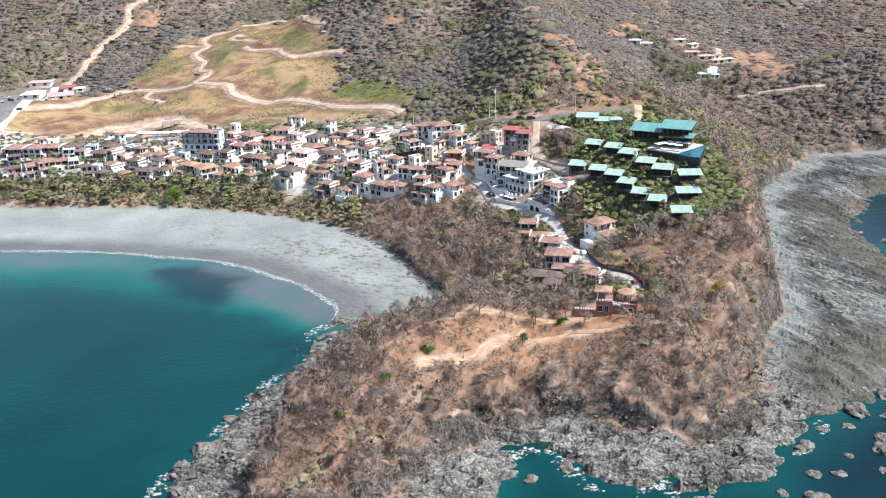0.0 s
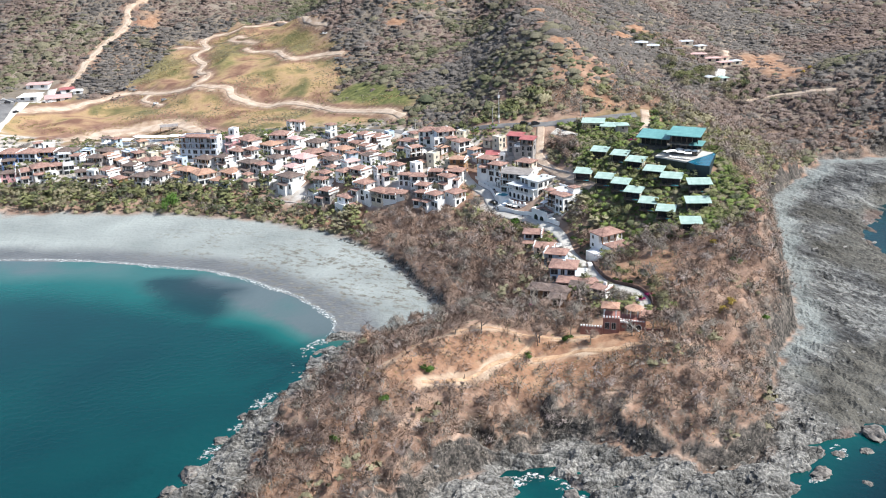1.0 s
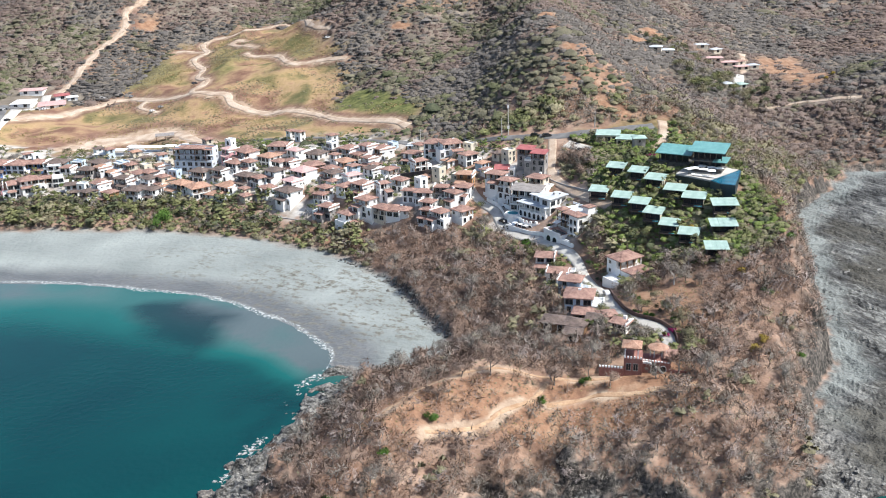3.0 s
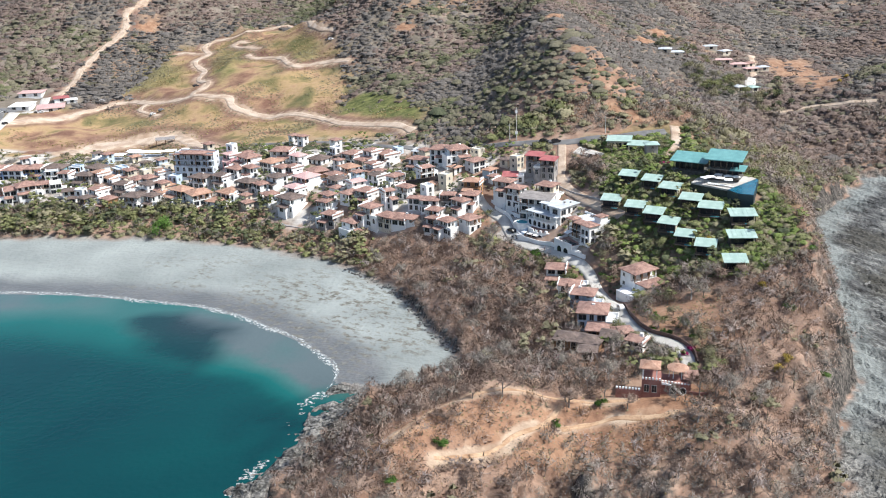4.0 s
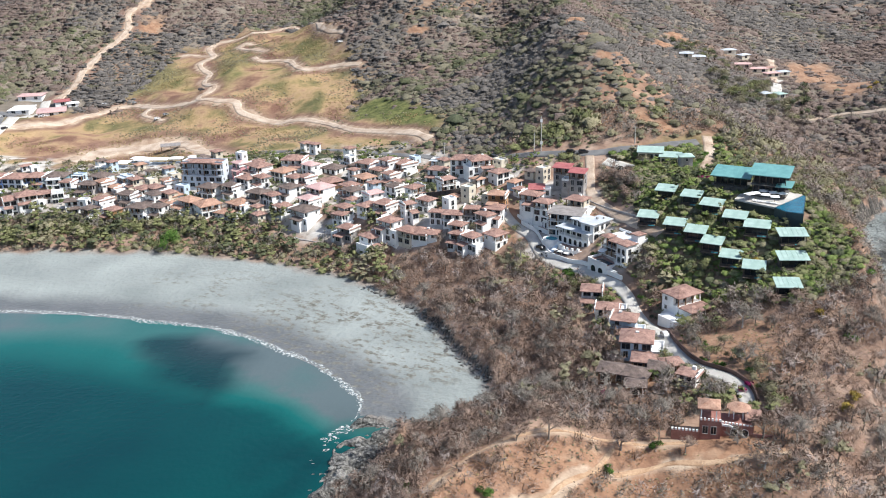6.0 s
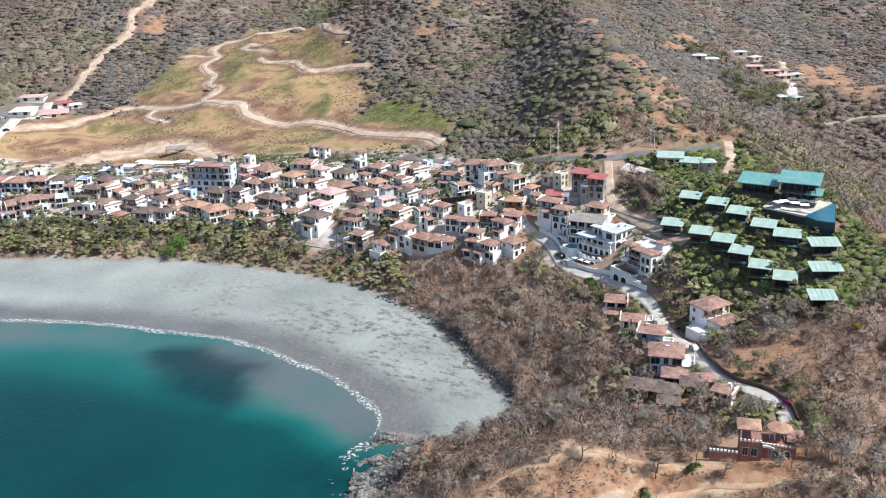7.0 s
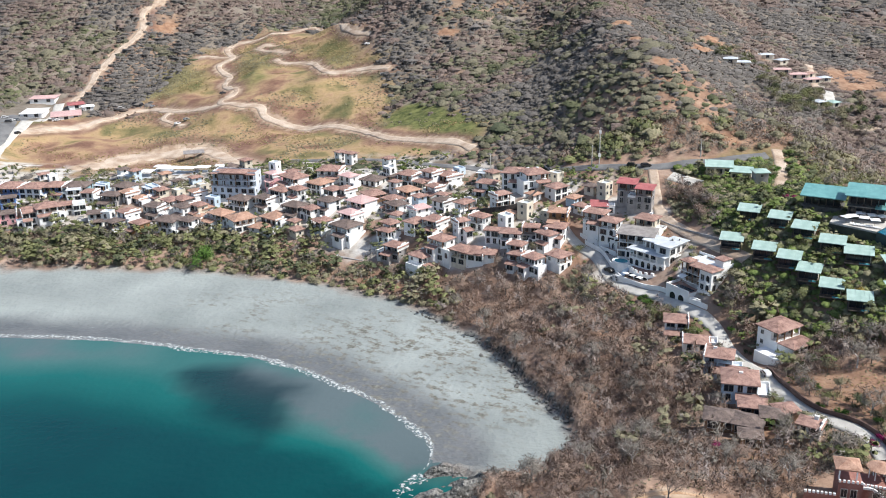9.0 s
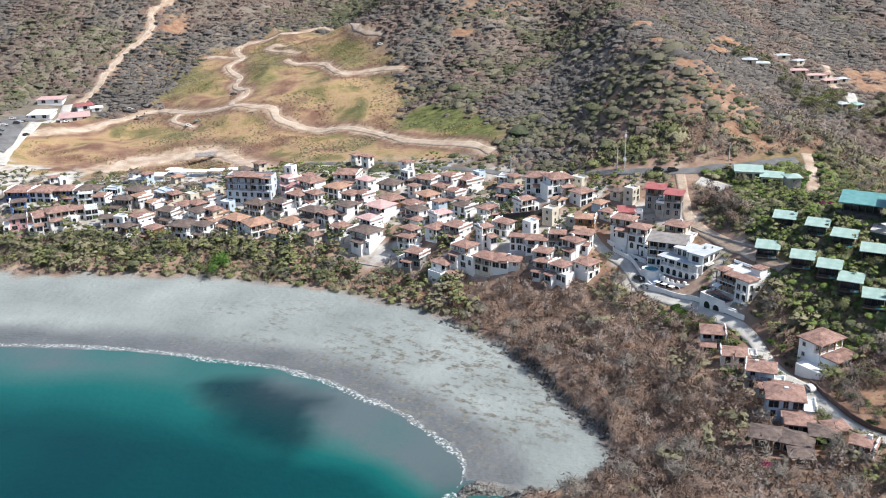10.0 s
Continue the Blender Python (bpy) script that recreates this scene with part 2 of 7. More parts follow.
def along(line, x, y):
    """Distance from an open line."""
    best = np.full(np.shape(x), 1e9)
    for (ax, ay), (bx, by) in zip(line, line[1:]):
        dx, dy = bx - ax, by - ay
        s = np.clip(((x - ax) * dx + (y - ay) * dy) / (dx * dx + dy * dy), 0, 1)
        best = np.minimum(best, np.hypot(x - ax - s * dx, y - ay - s * dy))
    return best


def smooth_line(line, gap=2.0):
    """Points along a curve through the given ones."""
    p = np.array(line, float)
    p = np.vstack([2 * p[0] - p[1], p, 2 * p[-1] - p[-2]])
    out = []
    for a, b, c, d in zip(p, p[1:], p[2:], p[3:]):
        n = max(2, int(np.hypot(*(c - b)) / gap))
        for s in np.arange(n) / n:
            out.append(0.5 * (2 * b + (c - a) * s + (2 * a - 5 * b + 4 * c - d) * s * s + (3 * b - a - 3 * c + d) * s ** 3))
    out.append(p[-2])
    return np.array(out)


MAIN_TRACK = [(-330, 640), (-302, 680), (-284, 700), (-271, 713), (-258, 730), (-246, 747), (-234, 746), (-219, 731), (-203, 722), (-188, 714), (-164, 701), (-153, 698), (-149, 688), (-140, 681), (-110, 667), (-93, 655), (-82, 643), (-72, 617), (-58, 604), (-41, 589), (-32, 582), (-22, 569)]
ZIGZAG = [(-177, 706), (-183, 720), (-175, 734), (-183, 750), (-190, 766), (-191, 790), (-204, 814), (-203, 824), (-198, 836), (-208, 864), (-201, 880), (-185, 881), (-171, 886), (-155, 900), (-143, 905), (-128, 880), (-116, 840), (-104, 800), (-87, 784)]
TERRACE = [(-160, 806), (-154, 796), (-141, 790), (-128, 779), (-122, 757), (-113, 741), (-103, 741), (-94, 741), (-81, 737), (-72, 732)]
LOOP = [(-219, 730), (-221, 717), (-213, 707), (-203, 700)]
SHELF_TRACK = [(-152, 815), (-169, 831), (-181, 852), (-178, 861), (-170, 858)]
STREET_LINE = [(10, 462), (11.8, 454.2), (15.2, 446.7), (19.9, 438.8), (22, 430), (24, 421), (29.1, 411.5), (34.9, 404.6), (38.5, 398.4), (42.2, 391.2), (46.2, 384.9), (48.3, 378), (50, 366), (54, 350), (53.7, 334.6), (54.5, 324.2), (56.5, 317), (59.5, 311.3), (62.8, 306.7), (64.9, 300), (64.4, 292)]
BACK_ROAD = [(-120, 600), (-80, 582), (-53, 567), (-15, 544), (16, 508), (50, 491), (76, 491), (101, 496)]
LOT = [(-240, 625), (-226, 648), (-205, 656), (-184, 656), (-167, 637), (-152, 613), (-146, 603)]
HILL_TRACK = [(-262, 1010), (-270, 950), (-276, 924), (-284, 904), (-280, 890), (-282, 875), (-290, 855), (-296, 828), (-297, 799), (-301, 774)]
PATHS = ([(-7, 255), (7, 260), (14, 266), (22, 271), (27, 278)], [(26, 270), (39, 273), (53, 270), (68, 272)], [(-18, 260), (-10, 270), (-2, 276), (12, 281), (30, 280), (48, 279)])
DIRT_LINES = [(MAIN_TRACK, 8.5), (ZIGZAG, 7.5), ([(-200, 838), (-216, 846), (-226, 846)], 7), (LOOP, 6), (SHELF_TRACK, 7), (TERRACE, 7), (LOT, 18), (HILL_TRACK, 9)] + [(p, 3.0) for p in PATHS]
FIELD = [(-330, 640), (-303, 678), (-298, 719), (-247, 738), (-242, 791), (-224, 862), (-160, 912), (-90, 792), (-74, 722), (-62, 689), (-74, 658),
         (-14, 592), (-18, 559), (-80, 585), (-162, 600), (-200, 590), (-300, 590)]
CROP = [(-77, 658), (-56, 672), (-38, 645), (-16, 592), (-22, 580), (-41, 606), (-59, 622)]
HEADLAND_TOP = [(-26, 258), (-12, 274), (8, 283), (40, 284), (68, 281), (70, 268), (40, 260), (5, 254), (-15, 250)]
CUT_SLOPE = [(57, 341), (86, 335), (80, 303), (67, 296), (60, 312)]
CLEARING = [(262, 850), (305, 868), (262, 690), (241, 633), (222, 640), (222, 675)]
GARDEN = [(62, 490), (112, 500), (122, 420), (118, 350), (94, 338), (84, 346), (72, 360), (62, 377), (57, 402), (61, 425), (65, 445), (66, 470), (58, 486)]
YARD = [(-345, 700), (-336, 790), (-310, 790), (-270, 752), (-275, 720), (-295, 690), (-285, 605), (-330, 600)]
PATCHES = ([(-194, 842), (-183, 854), (-163, 802), (-157, 749), (-169, 728), (-184, 770), (-189, 810)], [(-144, 813), (-123, 808), (-99, 774), (-92, 749), (-108, 748), (-126, 787)],
           [(-142, 702), (-134, 724), (-127, 754), (-120, 738), (-129, 711), (-137, 699)], [(-257, 823), (-238, 832), (-214, 811), (-200, 772), (-222, 762), (-244, 766)], [(-104, 644), (-88, 645), (-84, 618), (-97, 614)])
LAWN = [(67, 479), (73, 483), (75, 473), (70, 467)]
SCARS = [(63, 599, 6), (66, 556, 4), (64, 640, 6), (80, 512, 5), (88, 507, 5), (152, 792, 14), (172, 850, 12), (-262, 900, 14), (20, 700, 8), (-30, 760, 9), (36, 560, 6)]
TOWN = [(-330, 560), (-250, 535), (-150, 512), (-80, 482), (-30, 452), (10, 436), (40, 398), (54, 388), (57, 400), (54, 440), (30, 500), (-20, 560), (-90, 592), (-170, 606), (-330, 640)]

xs = steps([(-2600, 90), (-700, 24), (-350, 2.7), (-92, 0.9), (125, 1.2), (235, 5), (420, 24), (800, 90), (2600, 90)])
ys = steps([(-900, 90), (60, 20), (168, 0.9), (325, 1.4), (560, 2.5), (900, 8), (1250, 40), (1900, 100), (4200, 100)])
gx, gy = np.meshgrid(xs, ys)
gz = ground_height(gx, gy)
d_land, d_slope = inside_distance(LAND, gx, gy), inside_distance(SLOPE, gx, gy)


def ground_material():
    """Dry soil, into which sand, rock, grass and crops are mixed by the fields of the mesh."""
    m = bpy.data.materials.new("dry_ground")
    m.use_nodes = True
    nodes, links = m.node_tree.nodes, m.node_tree.links
    b = nodes["Principled BSDF"]
    b.inputs["Roughness"].default_value = 0.95
    b.inputs["Specular IOR Level"].default_value = 0.2
    where = nodes.new("ShaderNodeNewGeometry").outputs["Position"]

    def noise_of(size, detail=5, stretch=None):
        n = nodes.new("ShaderNodeTexNoise")
        n.inputs["Scale"].default_value, n.inputs["Detail"].default_value = 1 / size, detail
        if stretch:
            map_ = nodes.new("ShaderNodeMapping")
            map_.vector_type = "TEXTURE"
            map_.inputs["Rotation"].default_value = (0, 0, radians(stretch[0]))
            map_.inputs["Scale"].default_value = (stretch[1], 1, 1)
            links.new(where, map_.inputs["Vector"])
            links.new(map_.outputs["Vector"], n.inputs["Vector"])
        else:
            links.new(where, n.inputs["Vector"])
        return n.outputs["Fac"]

    def ramp(fac, *stops):
        r = nodes.new("ShaderNodeValToRGB")
        e = r.color_ramp.elements
        while len(e) < len(stops):
            e.new(0.5)
        for el, (p, c) in zip(e, stops):
            el.position, el.color = p, (*c, 1)
        links.new(fac, r.inputs["Fac"])
        return r.outputs["Color"]

    def blend(field, a, c, torn=None):
        mix = nodes.new("ShaderNodeMix")
        mix.data_type = "RGBA"
        at = nodes.new("ShaderNodeAttribute")
        at.attribute_name = field
        share = at.outputs["Fac"]
        if torn:
            times = nodes.new("ShaderNodeMath")
            times.operation = "MULTIPLY"
            links.new(share, times.inputs[0])
            links.new(torn, times.inputs[1])
            share = times.outputs[0]
        links.new(share, mix.inputs["Factor"])
        links.new(a, mix.inputs[6])
        links.new(c, mix.inputs[7])
        return mix.outputs[2]

    soil = ramp(noise_of(9, 8), (0.3, (0.18, 0.115, 0.086)), (0.5, (0.30, 0.198, 0.147)), (0.7, (0.42, 0.308, 0.24)))
    bare = ramp(noise_of(5, 8), (0.3, (0.22, 0.12, 0.078)), (0.52, (0.325, 0.19, 0.12)), (0.75, (0.43, 0.295, 0.20)))
    grass = ramp(noise_of(22, 13), (0.34, (0.19, 0.105, 0.075)), (0.43, (0.31, 0.195, 0.125)), (0.49, (0.39, 0.27, 0.155)), (0.54, (0.36, 0.255, 0.135)), (0.60, (0.23, 0.185, 0.09)), (0.70, (0.13, 0.125, 0.058)))
    crop = ramp(noise_of(4, 6), (0.35, (0.085, 0.10, 0.035)), (0.65, (0.20, 0.205, 0.075)))
    sand = ramp(noise_of(30, 8), (0.3, (0.22, 0.245, 0.24)), (0.7, (0.32, 0.35, 0.34)))
    wet = ramp(noise_of(14, 4), (0.3, (0.12, 0.13, 0.137)), (0.7, (0.165, 0.172, 0.178)))
    warp = nodes.new("ShaderNodeTexNoise")
    warp.inputs["Scale"].default_value, warp.inputs["Detail"].default_value = 0.5, 4
    links.new(where, warp.inputs["Vector"])
    push = nodes.new("ShaderNodeVectorMath")
    push.operation = "MULTIPLY_ADD"
    push.inputs[1].default_value = (1.2, 1.2, 1.2)
    links.new(warp.outputs["Color"], push.inputs[0])
    links.new(where, push.inputs[2])
    turn = nodes.new("ShaderNodeMapping")
    turn.inputs["Rotation"].default_value, turn.inputs["Scale"].default_value = (0, 0, radians(30)), (0.4, 1.2, 0.8)
    links.new(push.outputs[0], turn.inputs["Vector"])
    cells = nodes.new("ShaderNodeTexVoronoi")
    cells.inputs["Scale"].default_value = 0.8
    links.new(turn.outputs[0], cells.inputs["Vector"])
    block = nodes.new("ShaderNodeSeparateColor")
    links.new(cells.outputs["Color"], block.inputs["Color"])
    grit, broad = noise_of(0.8, 12), noise_of(9, 7, (-8, 3.0))

    def weighted(*pairs):
        total = None
        for value, weight in pairs:
            n = nodes.new("ShaderNodeMath")
            n.operation = "MULTIPLY_ADD"
            links.new(value, n.inputs[0])
            n.inputs[1].default_value, n.inputs[2].default_value = weight, 0
            if total:
                links.new(total, n.inputs[2])
            total = n.outputs[0]
        return total

    mixed = weighted((grit, 0.65), (broad, 0.5), (block.outputs[0], 0.16))
    rock = ramp(mixed, (0.46, (0.035, 0.034, 0.032)), (0.58, (0.10, 0.098, 0.093)), (0.70, (0.19, 0.186, 0.176)), (0.86, (0.37, 0.36, 0.335)))
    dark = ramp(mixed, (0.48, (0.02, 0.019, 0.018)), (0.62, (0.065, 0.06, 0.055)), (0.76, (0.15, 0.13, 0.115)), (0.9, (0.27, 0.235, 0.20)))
    veins = weighted((noise_of(2.4, 10, (-62, 3.0)), 0.60), (noise_of(20, 8, (-62, 1.5)), 0.55), (grit, 0.2))
    shelf = ramp(veins, (0.53, (0.03, 0.031, 0.032)), (0.62, (0.085, 0.087, 0.088)), (0.69, (0.135, 0.137, 0.135)), (0.77, (0.22, 0.225, 0.215)), (0.90, (0.36, 0.365, 0.345)))
    slabs = nodes.new("ShaderNodeTexVoronoi")
    slabs.feature = "DISTANCE_TO_EDGE"
    slabs.inputs["Scale"].default_value = 1.0
    lay = nodes.new("ShaderNodeMapping")
    lay.vector_type = "TEXTURE"
    lay.inputs["Rotation"].default_value, lay.inputs["Scale"].default_value = (0, 0, radians(-62)), (7.0, 2.0, 4.0)
    shove = nodes.new("ShaderNodeVectorMath")
    shove.operation = "MULTIPLY_ADD"
    shove.inputs[1].default_value = (5.0, 5.0, 0.0)
    drift = nodes.new("ShaderNodeTexNoise")
    drift.inputs["Scale"].default_value, drift.inputs["Detail"].default_value = 0.16, 6
    links.new(where, drift.inputs["Vector"])
    links.new(drift.outputs["Color"], shove.inputs[0])
    links.new(where, shove.inputs[2])
    links.new(shove.outputs[0], lay.inputs["Vector"])
    links.new(lay.outputs[0], slabs.inputs["Vector"])
    seam = nodes.new("ShaderNodeMapRange")
    seam.inputs["From Max"].default_value, seam.inputs["To Min"].default_value, seam.inputs["To Max"].default_value = 0.13, 0.85, 0.0
    links.new(slabs.outputs["Distance"], seam.inputs["Value"])
    tide = ramp(noise_of(7, 8), (0.35, (0.06, 0.058, 0.05)), (0.6, (0.125, 0.118, 0.10)))
    crack = ramp(noise_of(3, 6), (0.3, (0.025, 0.025, 0.025)), (0.7, (0.06, 0.058, 0.054)))
    red = ramp(noise_of(4, 8), (0.3, (0.14, 0.075, 0.06)), (0.7, (0.24, 0.145, 0.115)))
    paved = ramp(noise_of(6, 8), (0.3, (0.24, 0.21, 0.18)), (0.48, (0.46, 0.43, 0.39)), (0.65, (0.62, 0.60, 0.57)))
    track = ramp(noise_of(5, 8), (0.3, (0.31, 0.21, 0.145)), (0.7, (0.52, 0.41, 0.31)))
    mould = ramp(noise_of(14, 9), (0.3, (0.13, 0.112, 0.09)), (0.5, (0.20, 0.172, 0.14)), (0.7, (0.29, 0.242, 0.198)))
    heap = nodes.new("ShaderNodeMapRange")
    heap.inputs["From Min"].default_value, heap.inputs["From Max"].default_value = 0.50, 0.60
    links.new(weighted((noise_of(2.3, 11, (-35, 1.8)), 0.7), (noise_of(1.1, 8), 0.3)), heap.inputs["Value"])
    litter = ramp(noise_of(1.4, 8), (0.3, (0.10, 0.098, 0.085)), (0.7, (0.24, 0.235, 0.205)))
    color = blend("mould", soil, mould)
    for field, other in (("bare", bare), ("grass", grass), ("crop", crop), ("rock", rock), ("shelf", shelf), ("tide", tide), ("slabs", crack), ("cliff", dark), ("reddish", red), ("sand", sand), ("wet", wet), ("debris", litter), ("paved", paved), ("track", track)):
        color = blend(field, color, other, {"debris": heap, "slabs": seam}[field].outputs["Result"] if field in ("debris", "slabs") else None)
    links.new(color, b.inputs["Base Color"])
    bump = nodes.new("ShaderNodeBump")
    bump.inputs["Strength"].default_value, bump.inputs["Distance"].default_value = 0.7, 0.8
    stony = nodes.new("ShaderNodeAttribute")
    stony.attribute_name = "rock"
    chip = nodes.new("ShaderNodeMath")
    chip.operation = "MULTIPLY"
    links.new(weighted((cells.outputs["Distance"], -1.0), (grit, 1.6)), chip.inputs[0])
    links.new(stony.outputs["Fac"], chip.inputs[1])
    links.new(weighted((noise_of(2.2, 8), 1.0), (chip.outputs[0], 1.0)), bump.inputs["Height"])
    links.new(bump.outputs["Normal"], b.inputs["Normal"])
    at = nodes.new("ShaderNodeAttribute")
    at.attribute_name = "wet"
    gloss = nodes.new("ShaderNodeMapRange")
    gloss.inputs["To Min"].default_value, gloss.inputs["To Max"].default_value = 0.95, 0.42
    links.new(at.outputs["Fac"], gloss.inputs["Value"])
    links.new(gloss.outputs["Result"], b.inputs["Roughness"])
    return m


sand = bay_sand(gx, gy) * ease(5, -3, d_slope + layered(gx, gy, 9, 3) * 6) * (gx < 40)
sand = np.maximum(sand, ease(14, 4, np.hypot((gx + 40) / 1.5, gy - 204)) * ease(3, -2, d_slope))
debris = ease(75, 30, np.hypot((gx + 40) / 1.15, (gy - 388) / 1.0)) * ease(-0.22, 0.1, layered(gx, gy, 26, 3))
debris = np.maximum(debris, 0.8 * ease(34, 8, np.hypot((gx + 116) / 1.4, gy - 432)) * ease(-0.1, 0.1, layered(gx, gy, 16, 3)))
wet = sand * ease(24, 9, d_land + layered(gx, gy, 30, 3) * 6) * ease(-10, -30, gx + 0.3 * (gy - 340))
rock = ease(3, -2, d_slope + layered(gx, gy, 10, 4) * 7) * (1 - sand)
slope_y, slope_x = np.gradient(gz, ys, xs)
steepness = np.hypot(slope_x, slope_y)
sand = sand * ease(0.7, 0.35, steepness)
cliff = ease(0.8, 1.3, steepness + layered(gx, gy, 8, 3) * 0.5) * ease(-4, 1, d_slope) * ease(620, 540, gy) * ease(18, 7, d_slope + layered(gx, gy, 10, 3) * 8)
bare = np.maximum(within(HEADLAND_TOP, gx, gy, 8), 0.8 * within(CUT_SLOPE, gx, gy, 5))
bare = np.maximum(bare, 0.9 * within(CLEARING, gx, gy, 8))
bare = np.maximum(bare, 0.5 * ease(0.16, 0.26, layered(gx, gy, 45, 4)) * ease(4, 10, d_slope))
for a, b, r in SCARS:
    bare = np.maximum(bare, ease(r * 1.1, r * 0.6, np.hypot(gx - a, gy - b) + layered(gx, gy, 9, 3) * r))
reddish = 0.35 * ease(4, 0, d_land) * rock * ease(0.0, 0.2, layered(gx, gy, 16, 3))
paved = 0.9 * within(TOWN, gx, gy, 6) * ease(-0.22, 0.02, layered(gx, gy, 13, 3))
track = np.zeros(gx.shape)
for line, width in DIRT_LINES:
    near = along(smooth_line(line, 6), gx, gy) + layered(gx, gy, 7, 3) * 2.4
    track = np.maximum(track, ease(width * 0.62, width * 0.38, near))
    reddish = np.maximum(reddish, 0.8 * ease(width * 1.3, width * 0.7, near) * (width > 5) * (gy > 540))
on_shelf = rock * ease(100, 116, gx + layered(gx, gy, 12, 3) * 10) * ease(238, 258, gy) * ease(1.0, 0.5, steepness)
fringe = on_shelf * ease(22, 4, d_land + layered(gx, gy, 30, 4) * 44) * 0.8
strip = np.maximum(ease(-13, -4, d_slope + layered(gx, gy, 14, 3) * 9) * on_shelf * ease(268, 300, gy), 0) * 0.7
sand = np.maximum(sand, strip)
green = np.maximum(within(LAWN, gx, gy, 1.5), sum(0.6 * within(p, gx, gy, 9) for p in PATCHES))
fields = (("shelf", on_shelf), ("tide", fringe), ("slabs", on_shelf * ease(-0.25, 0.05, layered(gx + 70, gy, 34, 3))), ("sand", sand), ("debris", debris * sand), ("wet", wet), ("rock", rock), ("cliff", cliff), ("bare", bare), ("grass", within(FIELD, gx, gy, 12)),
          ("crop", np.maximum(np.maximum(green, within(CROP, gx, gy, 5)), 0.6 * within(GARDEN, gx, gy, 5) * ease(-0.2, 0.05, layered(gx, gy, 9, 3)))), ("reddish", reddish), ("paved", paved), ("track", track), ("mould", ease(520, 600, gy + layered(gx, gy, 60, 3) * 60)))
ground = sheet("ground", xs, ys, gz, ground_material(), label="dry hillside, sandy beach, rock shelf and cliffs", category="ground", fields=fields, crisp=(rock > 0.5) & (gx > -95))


def sea_material():
    """Clear teal water, paler over shallow sand and dark over the reef."""
    m = bpy.data.materials.new("sea_water")
    m.use_nodes = True
    nodes, links = m.node_tree.nodes, m.node_tree.links
    b = nodes["Principled BSDF"]
    b.inputs["Roughness"].default_value, b.inputs["IOR"].default_value = 0.12, 1.33
    where = nodes.new("ShaderNodeNewGeometry").outputs["Position"]
    at = nodes.new("ShaderNodeAttribute")
    at.attribute_name = "shallow"
    r = nodes.new("ShaderNodeValToRGB")
    e = r.color_ramp.elements
    stops = ((0.0, (0.001, 0.017, 0.024)), (0.22, (0.001, 0.034, 0.041)), (0.45, (0.001, 0.057, 0.058)), (0.72, (0.006, 0.105, 0.098)), (0.9, (0.05, 0.135, 0.13)), (1.0, (0.10, 0.132, 0.14)))
    while len(e) < len(stops):
        e.new(0.5)
    for el, (p, c) in zip(e, stops):
        el.position, el.color = p, (*c, 1)
    cloud = nodes.new("ShaderNodeTexNoise")
    cloud.inputs["Scale"].default_value, cloud.inputs["Detail"].default_value = 0.03, 5
    links.new(where, cloud.inputs["Vector"])
    vary = nodes.new("ShaderNodeMath")
    vary.operation = "MULTIPLY_ADD"
    vary.inputs[1].default_value = 0.26
    links.new(cloud.outputs["Fac"], vary.inputs[0])
    shift = nodes.new("ShaderNodeMath")
    shift.inputs[1].default_value = -0.13
    links.new(at.outputs["Fac"], shift.inputs[0])
    links.new(shift.outputs[0], vary.inputs[2])
    links.new(vary.outputs[0], r.inputs["Fac"])
    reef = nodes.new("ShaderNodeAttribute")
    reef.attribute_name = "reef"
    mix = nodes.new("ShaderNodeMix")
    mix.data_type = "RGBA"
    links.new(reef.outputs["Fac"], mix.inputs["Factor"])
    links.new(r.outputs["Color"], mix.inputs[6])
    mix.inputs[7].default_value = (0.001, 0.021, 0.027, 1)
    links.new(mix.outputs[2], b.inputs["Base Color"])
    wave = nodes.new("ShaderNodeTexNoise")
    wave.inputs["Scale"].default_value, wave.inputs["Detail"].default_value = 0.45, 5
    links.new(where, wave.inputs["Vector"])
    bump = nodes.new("ShaderNodeBump")
    bump.inputs["Strength"].default_value, bump.inputs["Distance"].default_value = 0.25, 0.5
    links.new(wave.outputs["Fac"], bump.inputs["Height"])
    links.new(bump.outputs["Normal"], b.inputs["Normal"])
    return m


wx = steps([(-4500, 300), (-700, 40), (-300, 4), (260, 6), (420, 40), (800, 300), (4500, 300)])
wy = steps([(-4500, 300), (-300, 40), (100, 4), (500, 10), (640, 60), (1200, 60)])
sx, sy = np.meshgrid(wx, wy)
to_land = inside_distance(LAND, sx, sy)
in_bay = ease(0, -30, sx + 0.2 * (sy - 300)) * ease(296, 345, sy)
shallow = np.clip(1 + 0.22 * in_bay + to_land / (16 + 44 * in_bay * ease(300, 360, sy)), 0, 1) * (0.4 + 0.6 * in_bay)
shallow = np.maximum(shallow, 0.3 * ease(20, -25, sx + 0.2 * (sy - 300)) * ease(150, 240, sy))
shallow = np.clip(shallow + 0.25 * layered(sx, sy, 70, 3) * ease(-90, -10, to_land), 0, 1)
reef = np.clip(within([(-126, 388), (-107, 391), (-85, 375), (-81, 354), (-91, 342), (-104, 355), (-115, 376)], sx, sy, 8) * 0.85, 0, 1)
reef = np.maximum(reef, 0.6 * ease(0.05, 0.3, layered(sx, sy, 24, 4)) * ease(-30, -4, to_land) * (1 - in_bay))
sea = sheet("sea", wx, wy, np.zeros(sx.shape), sea_material(), label="clear teal sea in the bay and round the point", category="sea", fields=(("shallow", shallow), ("reef", reef)))


